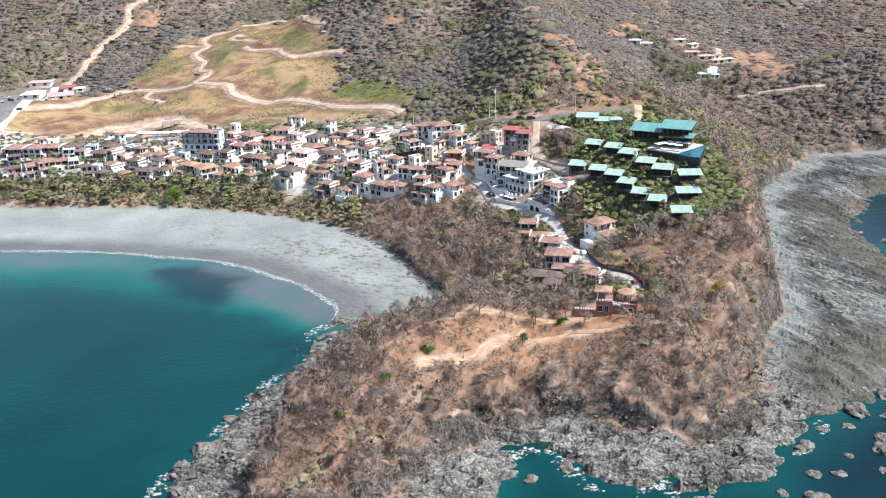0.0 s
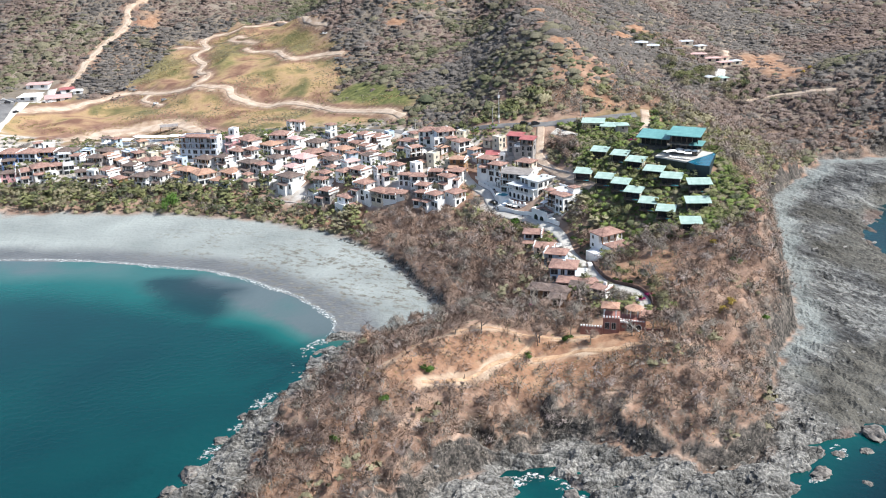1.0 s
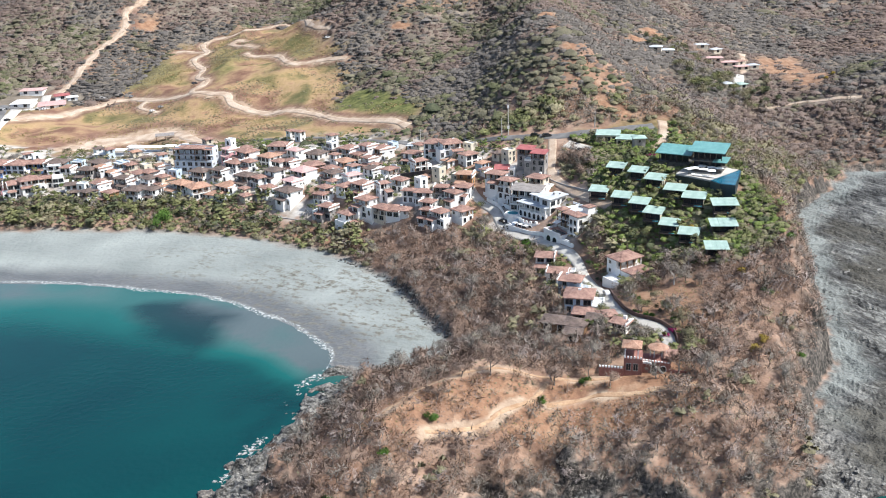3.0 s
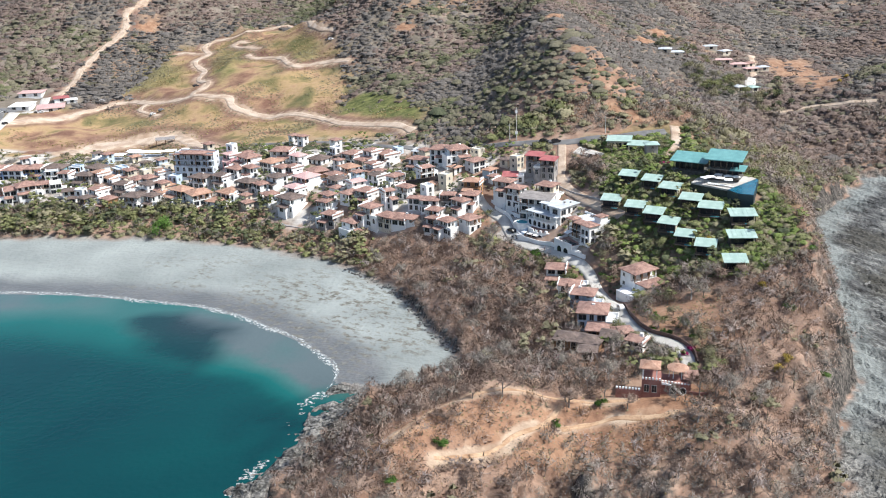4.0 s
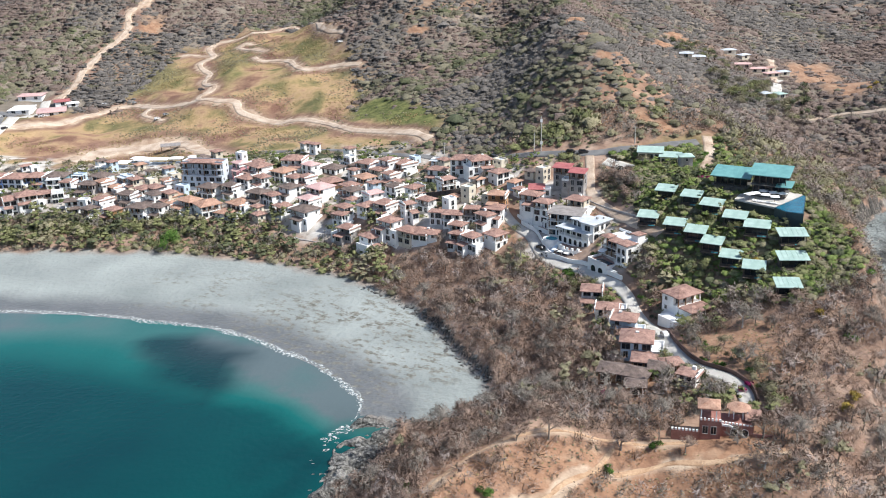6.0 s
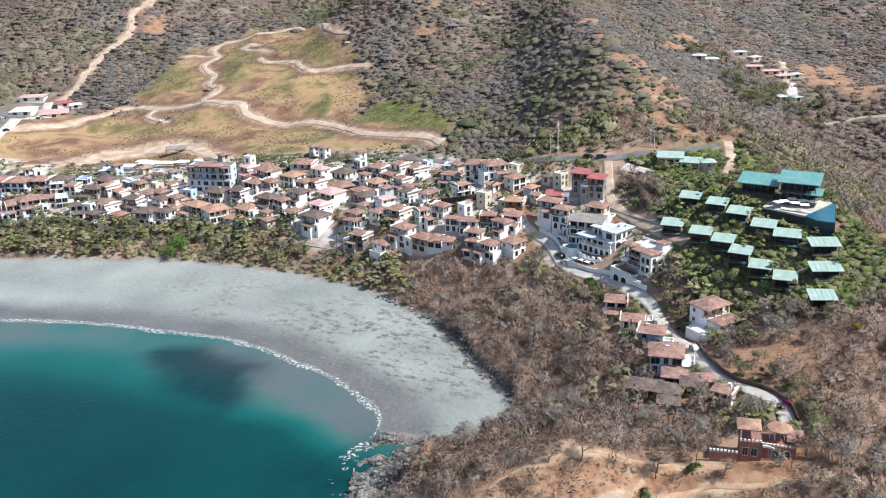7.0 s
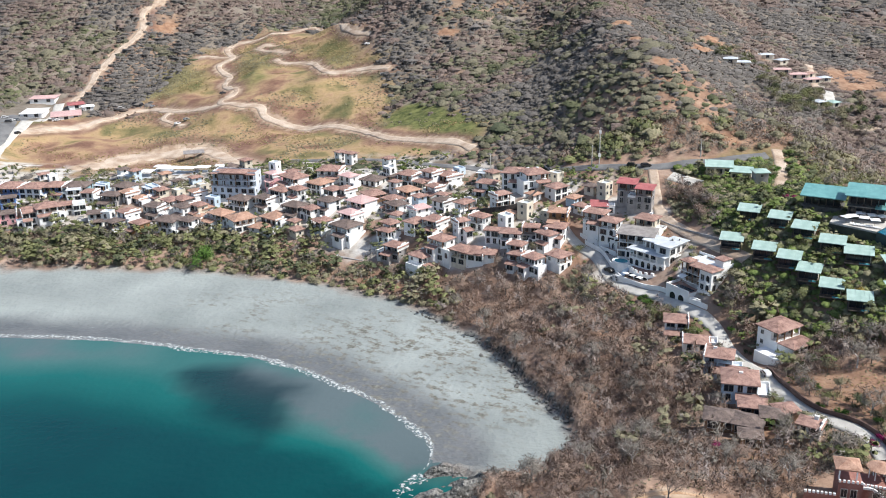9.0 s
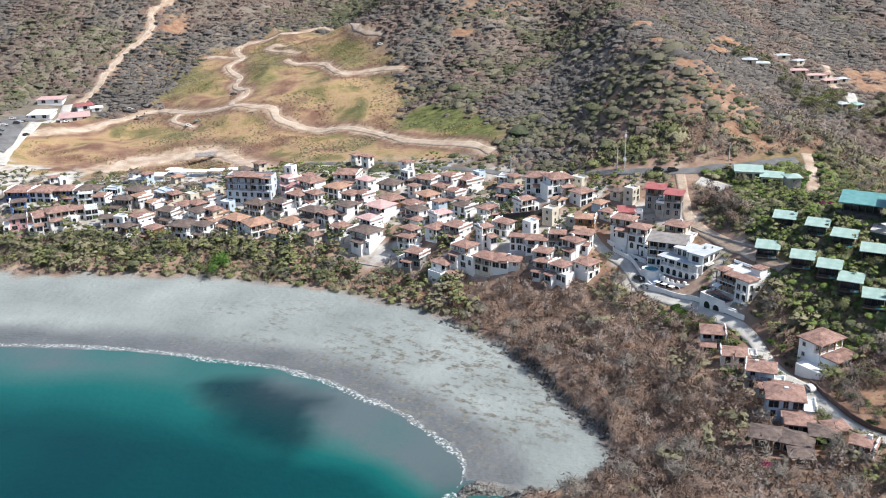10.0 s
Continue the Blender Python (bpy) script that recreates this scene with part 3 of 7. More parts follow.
# ---- helpers for things ----
def drape(x, y):
    """Height of the ground sheet at places."""
    x, y = np.asarray(x, float), np.asarray(y, float)
    i, j = np.clip(np.searchsorted(xs, x) - 1, 0, len(xs) - 2), np.clip(np.searchsorted(ys, y) - 1, 0, len(ys) - 2)
    u, v = (x - xs[i]) / (xs[i + 1] - xs[i]), (y - ys[j]) / (ys[j + 1] - ys[j])
    return (gz[j, i] * (1 - u) + gz[j, i + 1] * u) * (1 - v) + (gz[j + 1, i] * (1 - u) + gz[j + 1, i + 1] * u) * v


def height_at(x, y):
    return float(drape(x, y))


def thing(name, x, y, z, turn=0.0, label="", category="", group=""):
    ob = new(name)
    ob.empty_display_size = 0.5
    ob.matrix_basis = pose(x, y, z, 0, 0, turn)
    return tagged(ob, label, category, group)


def part(name, data, material, parent, label="", at=None):
    """Links a bmesh, or a mesh made before, as one object under a thing or a part."""
    if isinstance(data, bmesh.types.BMesh):
        mesh = bpy.data.meshes.new(name)
        data.to_mesh(mesh)
        data.free()
        mesh.materials.append(material)
    else:
        mesh = data
    ob = new(name, mesh)
    ob.parent = parent
    if at:
        ob.matrix_basis = at
    return tagged(ob, label)


def box(bm, x0, x1, y0, y1, z0, z1):
    v = [bm.verts.new((x, y, z)) for z in (z0, z1) for x, y in ((x0, y0), (x1, y0), (x1, y1), (x0, y1))]
    for f in ((3, 2, 1, 0), (4, 5, 6, 7), (0, 1, 5, 4), (1, 2, 6, 5), (2, 3, 7, 6), (3, 0, 4, 7)):
        bm.faces.new([v[i] for i in f])
    return bm


def boxes(*sizes):
    bm = bmesh.new()
    for s in sizes:
        box(bm, *s)
    return bm


def hip_roof(x0, x1, y0, y1, z, rise, thick=0.25):
    """A hipped roof with a thick eave; the ridge runs along the longer side."""
    bm = bmesh.new()
    w, d = x1 - x0, y1 - y0
    i = min(w, d) / 2
    if w >= d:
        r0, r1 = (x0 + i, (y0 + y1) / 2), (x1 - i - 0.01, (y0 + y1) / 2)
    else:
        r0, r1 = ((x0 + x1) / 2, y0 + i), ((x0 + x1) / 2, y1 - i - 0.01)
    low = [bm.verts.new((x, y, z)) for x, y in ((x0, y0), (x1, y0), (x1, y1), (x0, y1))]
    mid = [bm.verts.new((x, y, z + thick)) for x, y in ((x0, y0), (x1, y0), (x1, y1), (x0, y1))]
    a, b = bm.verts.new((*r0, z + thick + rise)), bm.verts.new((*r1, z + thick + rise))
    bm.faces.new(low[::-1])
    for k in range(4):
        bm.faces.new((low[k], low[(k + 1) % 4], mid[(k + 1) % 4], mid[k]))
    if w >= d:
        for f in ((mid[0], mid[1], b, a), (mid[1], mid[2], b), (mid[2], mid[3], a, b), (mid[3], mid[0], a)):
            bm.faces.new(f)
    else:
        for f in ((mid[0], mid[1], a), (mid[1], mid[2], b, a), (mid[2], mid[3], b), (mid[3], mid[0], a, b)):
            bm.faces.new(f)
    return bm


def mesh_of(name, bm, material):
    mesh = bpy.data.meshes.new(name)
    bm.to_mesh(mesh)
    bm.free()
    mesh.materials.append(material)
    return mesh


def arch_frame(w, h, t=0.14, d=0.16):
    """The surround of a round-headed opening, in the xz plane, towards -y."""
    bm = bmesh.new()
    n = 8
    def ring(r, grow):
        pts = [(-r, 0), (-r, h - w / 2)] + [(-r * math.cos(math.pi * k / n), h - w / 2 + r * math.sin(math.pi * k / n)) for k in range(1, n)] + [(r, h - w / 2), (r, 0)]
        return pts
    inner, outer = ring(w / 2, 0), ring(w / 2 + t, 0)
    for y in (-d,):
        vi = [bm.verts.new((x, y, z)) for x, z in inner]
        vo = [bm.verts.new((x, y, z)) for x, z in outer]
        bi = [bm.verts.new((x, 0, z)) for x, z in inner]
        bo = [bm.verts.new((x, 0, z)) for x, z in outer]
        for k in range(len(inner) - 1):
            bm.faces.new((vo[k], vi[k], vi[k + 1], vo[k + 1]))
            bm.faces.new((vi[k], bi[k], bi[k + 1], vi[k + 1]))
            bm.faces.new((bo[k], vo[k], vo[k + 1], bo[k + 1]))
    return bm


def arch_pane(w, h, y=-0.03):
    bm = bmesh.new()
    n = 8
    pts = [(-w / 2, 0), (-w / 2, h - w / 2)] + [(-w / 2 * math.cos(math.pi * k / n), h - w / 2 + w / 2 * math.sin(math.pi * k / n)) for k in range(1, n)] + [(w / 2, h - w / 2), (w / 2, 0)]
    bm.faces.new([bm.verts.new((x, y, z)) for x, z in pts][::-1])
    return bm


def window_meshes(w, h, material):
    t, d = 0.12, 0.12
    f = boxes((-w / 2 - t, -w / 2, -d, 0, -t, h + t), (w / 2, w / 2 + t, -d, 0, -t, h + t), (-w / 2, w / 2, -d, 0, h, h + t), (-w / 2, w / 2, -d - 0.06, 0, -t, 0),
              (-0.04, 0.04, -0.07, 0, 0, h))
    p = boxes((-w / 2, w / 2, -0.04, 0, 0, h))
    return mesh_of("window", f, material), mesh_of("pane", p, GLASS_DARK)


WINDOWS = {"tall": window_meshes(1.2, 2.0, FRAME), "wide": window_meshes(2.4, 1.9, FRAME), "small": window_meshes(0.9, 1.1, FRAME),
           "arch": (mesh_of("window", arch_frame(1.5, 2.3), WHITE), mesh_of("pane", arch_pane(1.5, 2.3), GLASS_DARK)),
           "big_arch": (mesh_of("window", arch_frame(2.6, 3.0), WHITE), mesh_of("pane", arch_pane(2.6, 3.0), GLASS_DARK))}


def window(parent, kind, x, y, z, turn=0):
    frame_mesh, pane = WINDOWS[kind]
    w = part("window", frame_mesh, None, parent, at=pose(x, y, z, 0, 0, turn))
    part("pane", pane, None, w)
    return w


def rail(x0, x1, y0, y1, z, h=1.0, gap=0.45):
    """A balcony rail with its posts."""
    bm = bmesh.new()
    box(bm, x0, x1, y0, y1, z + h - 0.08, z + h)
    n = max(1, round(max(x1 - x0, y1 - y0) / gap))
    for k in range(n + 1):
        if x1 - x0 > y1 - y0:
            c = x0 + (x1 - x0) * k / n
            box(bm, c - 0.025, c + 0.025, y0, y1, z, z + h - 0.08)
        else:
            c = y0 + (y1 - y0) * k / n
            box(bm, x0, x1, c - 0.025, c + 0.025, z, z + h - 0.08)
    return bm


def house(x, y, turn, w, d, storeys, wall=None, roof=None, shape="hip", loggia=1, label="", group="houses of the town", category="house", kinds=("tall",), seed=0, foot=None, deep=6.0, high=3.1):
    """A rendered house of one or more storeys. loggia: how many of the upper storeys open in a shaded gallery to the front."""
    rnd = random.Random(seed)
    z = height_at(x, y) if foot is None else foot
    h = storeys * high
    t = thing("house", x, y, z, turn, label, category, group)
    x0, x1, y0, y1 = -w / 2, w / 2, -d / 2, d / 2
    solid_top = h - loggia * high
    cut = min(2.2, d * 0.3) if loggia else 0
    pieces = [(x0, x1, y0, y1, -deep, solid_top)]
    if loggia:
        pieces += [(x0, x1, y0 + cut, y1, solid_top, h)]
        for k in range(loggia):
            zz = solid_top + k * high
            pieces += [(x0 - 0.1, x1 + 0.1, y0 - 0.25, y0 + cut - 0.002, zz - 0.22, zz + 0.05)]
    part("wall", boxes(*pieces), wall, t)
    if loggia:
        n = max(2, round(w / 3.2))
        for k in range(n + 1):
            c = x0 + 0.2 + (w - 0.4) * k / n
            part("column", boxes((c - 0.17, c + 0.17, y0, y0 + 0.34, solid_top + 0.052, h)), wall if rnd.random() < 0.6 else TIMBER, t)
        for k in range(loggia):
            part("rail", rail(x0 + 0.4, x1 - 0.4, y0 + 0.12, y0 + 0.17, solid_top + k * high + 0.052), TIMBER, t)
    if shape == "hip":
        part("roof", hip_roof(x0 - 0.7, x1 + 0.7, y0 - 0.8, y1 + 0.7, h - 0.05, min(w, d) * 0.2), roof, t)
    elif shape == "shed":
        bm = bmesh.new()
        lo, hi = h, h + d * 0.13
        v = [bm.verts.new(p) for p in ((x0 - .6, y0 - .8, lo), (x1 + .6, y0 - .8, lo), (x1 + .6, y1 + .6, hi), (x0 - .6, y1 + .6, hi))]
        u = [bm.verts.new(p.co + Vector((0, 0, 0.2))) for p in v]
        bm.faces.new(v[::-1]), bm.faces.new(u)
        for k in range(4):
            bm.faces.new((v[k], v[(k + 1) % 4], u[(k + 1) % 4], u[k]))
        part("roof", bm, roof, t)
    else:
        part("roof", boxes((x0 + 0.25, x1 - 0.25, y0 + 0.25 + cut, y1 - 0.25, h, h + 0.12)), roof, t)
        part("parapet", boxes((x0, x1, y0 + cut, y0 + cut + 0.25, h, h + 0.8), (x0, x1, y1 - 0.25, y1, h, h + 0.8), (x0, x0 + 0.25, y0 + cut + 0.25, y1 - 0.25, h, h + 0.8), (x1 - 0.25, x1, y0 + cut + 0.25, y1 - 0.25, h, h + 0.8)), wall, t)
        if loggia:
            part("awning", boxes((x0 - 0.3, x1 + 0.3, y0 - 0.5, y0 + cut, h, h + 0.15)), roof, t)
    n = max(1, round(w / 3.4))
    m = max(1, round(d / 4.2))
    for s in range(storeys):
        front = y0 + (cut if s >= storeys - loggia else 0)
        for k in range(n):
            kind = rnd.choice(kinds)
            sill = 0.15 if kind in ("tall", "arch", "big_arch", "wide") else 1.1
            window(t, kind, x0 + w * (k + 0.5) / n, front, s * high + sill + 0.25)
        for k in range(m):
            if rnd.random() < 0.75:
                yy = y0 + d * (k + 0.5) / m
                if yy > front + 0.9:
                    window(t, rnd.choice(("small", "tall")), x1, yy, s * high + 0.7, 90)
                    window(t, "small", x0, yy, s * high + 0.9, -90)
    return t


def prism(points, z0, z1):
    """An upright block over an outline."""
    bm = bmesh.new()
    lo, hi = [bm.verts.new((x, y, z0)) for x, y in points], [bm.verts.new((x, y, z1)) for x, y in points]
    n = len(points)
    for k in range(n):
        bm.faces.new((lo[k], lo[(k + 1) % n], hi[(k + 1) % n], hi[k]))
    bm.faces.new(hi)
    bm.faces.new(lo[::-1])
    bmesh.ops.recalc_face_normals(bm, faces=bm.faces)
    return bm


def slab_roof(x0, x1, y0, y1, z_front, z_back, thick=0.22, ribs=0):
    """A single slope from the front up to the back, with standing seams."""
    bm = bmesh.new()
    pts = ((x0, y0, z_front), (x1, y0, z_front), (x1, y1, z_back), (x0, y1, z_back))
    lo, hi = [bm.verts.new(p) for p in pts], [bm.verts.new((p[0], p[1], p[2] + thick)) for p in pts]
    bm.faces.new(lo[::-1]), bm.faces.new(hi)
    for k in range(4):
        bm.faces.new((lo[k], lo[(k + 1) % 4], hi[(k + 1) % 4], hi[k]))
    for k in range(1, ribs):
        c = x0 + (x1 - x0) * k / ribs
        q = [bm.verts.new((c + s, y, z + thick + u)) for s in (-0.04, 0.04) for y, z in ((y0, z_front), (y1, z_back)) for u in (0, 0.07)]
        for f in ((0, 2, 3, 1), (4, 5, 7, 6), (1, 3, 7, 5), (0, 1, 5, 4), (2, 6, 7, 3)):
            bm.faces.new([q[i] for i in f])
    return bm


# ---- roads and paths ----
ROADS = []


def road(name, line, width, material, label, category="road", lift=0.22, ragged=0.0):
    """A strip laid over the ground, with turned-down edges."""
    p = smooth_line(line)
    t = np.gradient(p, axis=0)
    t /= np.hypot(t[:, 0], t[:, 1])[:, None]
    side = np.stack([t[:, 1], -t[:, 0]], 1)
    across = np.array([-0.5, -0.47, -0.25, 0, 0.25, 0.47, 0.5])
    wide = width * (1 + ragged * layered(p[:, 0], p[:, 1], 9, 3))
    q = p[:, None] + side[:, None] * across[None, :, None] * wide[:, None, None]
    z = drape(q[..., 0], q[..., 1])
    z = 0.8 * z + 0.2 * z[:, 3:4] + lift
    z[:, (0, -1)] -= lift + 0.12
    n, m = q.shape[:2]
    v = np.concatenate([q, z[..., None]], 2).reshape(-1, 3)
    k = (np.arange(n - 1)[:, None] * m + np.arange(m - 1)[None]).ravel()
    mesh = solid(name, v, np.stack([k, k + 1, k + m + 1, k + m], 1), material, True)
    ROADS.append((line, width))
    return tagged(new(name, mesh), label, category, kind="structure")


road("dirt_road_1", MAIN_TRACK, 5.5, DIRT_ROAD, "pale dirt track across the dry field", ragged=0.5)
road("dirt_road_2", ZIGZAG, 4.5, DIRT_ROAD, "zigzag dirt track climbing the grassy knoll", ragged=0.6)
road("dirt_road_3", [(-200, 838), (-216, 846), (-226, 846)], 4, DIRT_ROAD, "short dirt spur on the knoll", ragged=0.5)
road("dirt_road_4", TERRACE, 4, DIRT_ROAD, "dirt track on a terrace of the knoll", ragged=0.6)
road("dirt_road_5", LOOP, 3.5, DIRT_ROAD, "short loop of dirt track in the field", ragged=0.6)
road("dirt_road_6", SHELF_TRACK, 4, DIRT_ROAD, "dirt track on the upper bank of the knoll", ragged=0.6)
road("dirt_lot", LOT, 12, DIRT_ROAD, "wide pale dirt lot behind the town", ragged=0.7)
road("hill_track", HILL_TRACK, 5.5, DIRT_ROAD, "pale track up the far wooded hill", ragged=0.6)
road("back_road", BACK_ROAD, 4.6, ASPHALT, "grey paved road behind the town")
road("side_lane", [(51, 490), (50, 480), (47, 457), (49, 439), (57, 414), (64, 398)], 4.5, DIRT_ROAD, "pale lane beside the walled slope", ragged=0.3)
road("village_street", STREET_LINE, 4.2, CONCRETE, "pale concrete street winding down through the villas", lift=0.35)
road("footpath_1", PATHS[0], 1.3, PATH_SOIL, "narrow footpath over the headland", lift=0.06, ragged=0.6)
road("footpath_2", PATHS[1], 1.3, PATH_SOIL, "narrow footpath below the red house", lift=0.06, ragged=0.6)
road("footpath_3", PATHS[2], 1.3, PATH_SOIL, "curved footpath round the headland", lift=0.06, ragged=0.6)
road("clearing_track", [(252, 859), (226, 760), (204, 690)], 6, DIRT_ROAD, "pale track in the hill clearing", ragged=0.6)
road("valley_road", [(196, 620), (215, 621), (247, 602)], 3, DIRT_ROAD, "narrow road below the green hedge", ragged=0.3)
road("car_court", [(57, 483), (62, 479), (67, 474)], 6.5, CONCRETE, "pale paved court beside the lawn", "yard")
road("hotel_drive", [(106, 500), (104, 487), (97, 465), (90, 452)], 5, DIRT_ROAD, "pale drive to the hillside hotel", ragged=0.3)


# ---- the town: place, turn, width, storeys, wall and roof of each house ----
LEFT = [
    (-256.3, 566.4, -8, 12.9, 3, BLUE, CLAY),
    (-244.4, 565.3, -8, 12.0, 3, BLUE_GREY, CLAY),
    (-233.6, 565.8, -8, 10.3, 3, BLUE, CLAY),
    (-222.0, 564.4, -8, 12.0, 3, TEAL, DARK_CLAY),
    (-252.8, 552.5, 20, 7.2, 3, BLUE, DARK_CLAY),
    (-247.1, 537.5, 20, 8.1, 3, PINK, DARK_CLAY),
    (-234.1, 531.4, 25, 6.4, 4, WHITE, CLAY),
    (-227.3, 535.5, 25, 9.7, 4, WHITE, CLAY),
    (-220.7, 541.2, 22, 7.6, 3, WHITE, CLAY),
    (-221.7, 558.4, 10, 7.3, 2, WHITE, WHITE_ROOF),
    (-213.4, 541.0, 20, 6.0, 2, WHITE, WHITE_ROOF),
    (-202.4, 531.2, 10, 6.9, 2, WHITE, DARK_CLAY),
    (-209.6, 563.1, -15, 6.3, 2, PALE_BLUE, WHITE_ROOF),
    (-212.4, 554.2, -15, 6.7, 2, WHITE, CLAY),
    (-196.7, 560.1, -20, 9.6, 2, WHITE, DARK_CLAY),
    (-200.0, 549.2, -20, 9.4, 2, GREY_WALL, DARK_CLAY),
]
LANES = [
    (-192.2, 550.9, -30, 7.8, 2, CREAM, ORANGE_CLAY),
    (-182.1, 554.4, -30, 7.3, 3, PALE_BLUE, WHITE_ROOF),
    (-176.1, 550.7, -30, 6.7, 2, CREAM, CLAY),
    (-185.4, 549.3, -25, 7.2, 1, WHITE, ORANGE_CLAY),
    (-186.5, 530.1, -25, 8.0, 2, WHITE, CLAY),
    (-191.0, 522.3, -25, 6.3, 2, GREY_WALL, DARK_CLAY),
    (-196.2, 530.3, -10, 4.8, 2, WHITE, WHITE_ROOF),
    (-177.8, 518.9, -25, 7.3, 2, OCHRE, CLAY),
    (-174.2, 533.3, -20, 9.7, 2, GREY_WALL, DARK_CLAY),
    (-164.6, 519.5, -10, 10.4, 2, TIMBER, DARK_CLAY),
    (-168.1, 538.2, -30, 7.6, 2, CREAM, CLAY),
    (-162.4, 538.5, -30, 8.1, 3, GREY_WALL, CLAY),
    (-156.8, 545.1, -30, 7.1, 3, WHITE, ORANGE_CLAY),
    (-160.0, 530.7, -30, 8.0, 2, WHITE, DARK_CLAY),
    (-152.7, 530.6, -30, 6.4, 2, CREAM, CLAY),
]
LANES_B = [
    (-155.1, 518.0, -20, 7.3, 2, GREY_WALL, DARK_CLAY),
    (-151.0, 533.5, -25, 7.5, 1, WHITE, ORANGE_CLAY),
    (-150.5, 524.1, -20, 6.3, 1, CREAM, ORANGE_CLAY),
    (-140.5, 520.9, -25, 10.4, 2, WHITE, ORANGE_CLAY),
    (-130.1, 514.4, 25, 10.8, 2, WHITE, ORANGE_CLAY),
    (-147.4, 535.9, -20, 5.9, 2, PALE_BLUE, WHITE_ROOF),
    (-132.5, 531.9, -20, 10.1, 2, TIMBER, DARK_CLAY),
    (-120.7, 528.8, -25, 9.5, 2, GREY_WALL, DARK_CLAY),
    (-119.1, 547.3, -30, 7.6, 4, PINK, PINK_CLAY),
    (-108.3, 539.2, -30, 11.8, 4, WHITE, CLAY),
    (-92.3, 552.3, -10, 11.6, 3, TIMBER, CLAY),
    (-82.6, 542.1, -30, 7.6, 3, WHITE, PINK_CLAY),
    (-95.6, 535.6, -25, 9.6, 2, TIMBER, ORANGE_CLAY),
    (-82.5, 525.9, -30, 7.3, 3, WHITE, CLAY),
    (-88.4, 526.1, -30, 6.8, 2, WHITE, CLAY),
]
HILL = [
    (-113.2, 532.6, -30, 9.1, 2, CREAM, CLAY),
    (-105.3, 529.8, -30, 7.4, 2, CREAM, CLAY),
    (-105.2, 516.9, -25, 9.8, 2, GREY_WALL, DARK_CLAY),
    (-113.6, 515.4, -25, 11.9, 1, CREAM, ORANGE_CLAY),
    (-119.6, 509.1, -20, 8.7, 1, TIMBER, ORANGE_CLAY),
    (-96.8, 511.6, -30, 6.6, 2, WHITE, CLAY),
    (-89.4, 514.5, -25, 8.2, 2, TIMBER, DARK_CLAY),
    (-91.0, 500.8, -30, 7.0, 2, WHITE, CLAY),
    (-99.0, 513.0, -20, 5.6, 1, WHITE, WHITE_ROOF),
    (-74.1, 512.4, -32, 10.2, 3, WHITE, PINK_CLAY),
    (-78.3, 500.6, -32, 8.9, 3, CREAM, PINK_CLAY),
    (-69.6, 519.6, -35, 9.3, 2, TIMBER, CLAY),
    (-71.3, 543.8, -25, 9.8, 1, TIMBER, DARK_CLAY),
    (-63.3, 549.3, -30, 5.5, 2, WHITE, WHITE_ROOF),
    (-59.4, 545.7, -25, 7.1, 1, TIMBER, DARK_CLAY),
]
HILL_B = [
    (-53.2, 542.2, -25, 9.7, 2, TIMBER, CLAY),
    (-60.2, 512.8, -32, 7.6, 3, WHITE, CLAY),
    (-58.2, 505.4, -32, 8.0, 2, WHITE, DARK_CLAY),
    (-53.7, 523.6, -32, 8.9, 2, WHITE, ORANGE_CLAY),
    (-47.8, 496.0, 25, 7.8, 3, WHITE, PINK_CLAY),
    (-47.6, 532.5, -32, 6.9, 2, CREAM, CLAY),
    (-42.4, 536.8, -32, 8.0, 4, WHITE, CLAY),
    (-34.5, 536.5, -32, 9.1, 3, CREAM, CLAY),
    (-41.2, 525.1, -32, 7.3, 2, WHITE, CLAY),
    (-37.2, 500.3, -32, 7.9, 3, WHITE, DARK_CLAY),
    (-28.3, 489.1, 28, 7.2, 3, WHITE, CLAY),
    (-40.8, 477.3, -30, 8.4, 3, WHITE, CLAY),
    (-30.4, 465.2, 20, 4.5, 4, WHITE, CLAY),
    (-60.1, 484.8, -30, 6.7, 3, WHITE, CLAY),
    (-49.1, 480.1, 28, 8.0, 3, WHITE, CLAY),
]
EDGE = [
    (-79.5, 493.5, -25, 11.1, 2, WHITE, DARK_CLAY),
    (-61.2, 481.1, -28, 6.2, 2, WHITE, CLAY),
    (-57.3, 470.9, -25, 7.9, 2, GREY_WALL, CLAY),
    (-45.8, 460.4, 28, 9.0, 3, WHITE, CLAY),
    (-38.0, 460.6, -30, 7.6, 4, WHITE, CLAY),
    (-30.0, 455.0, -30, 8.0, 3, CREAM, CLAY),
    (-24.8, 453.9, -20, 10.2, 1, WHITE, CLAY),
    (-22.3, 470.2, -25, 6.9, 2, CREAM, CLAY),
    (-18.2, 530.5, -20, 5.8, 2, WHITE, WHITE_ROOF),
    (-17.5, 511.5, -20, 8.1, 2, GREY_WALL, CLAY),
    (-13.7, 479.8, 24, 7.0, 4, WHITE, CLAY),
    (-5.8, 502.9, -12, 9.8, 4, WHITE, CLAY),
    (1.5, 494.4, 10, 9.6, 4, WHITE, CLAY),
    (9.9, 483.4, 22, 7.5, 3, WHITE, CLAY),
    (8.3, 458.9, -10, 7.5, 4, OCHRE, ORANGE_CLAY),
    (-17.9, 458.3, -15, 5.4, 3, CREAM, CLAY),
]
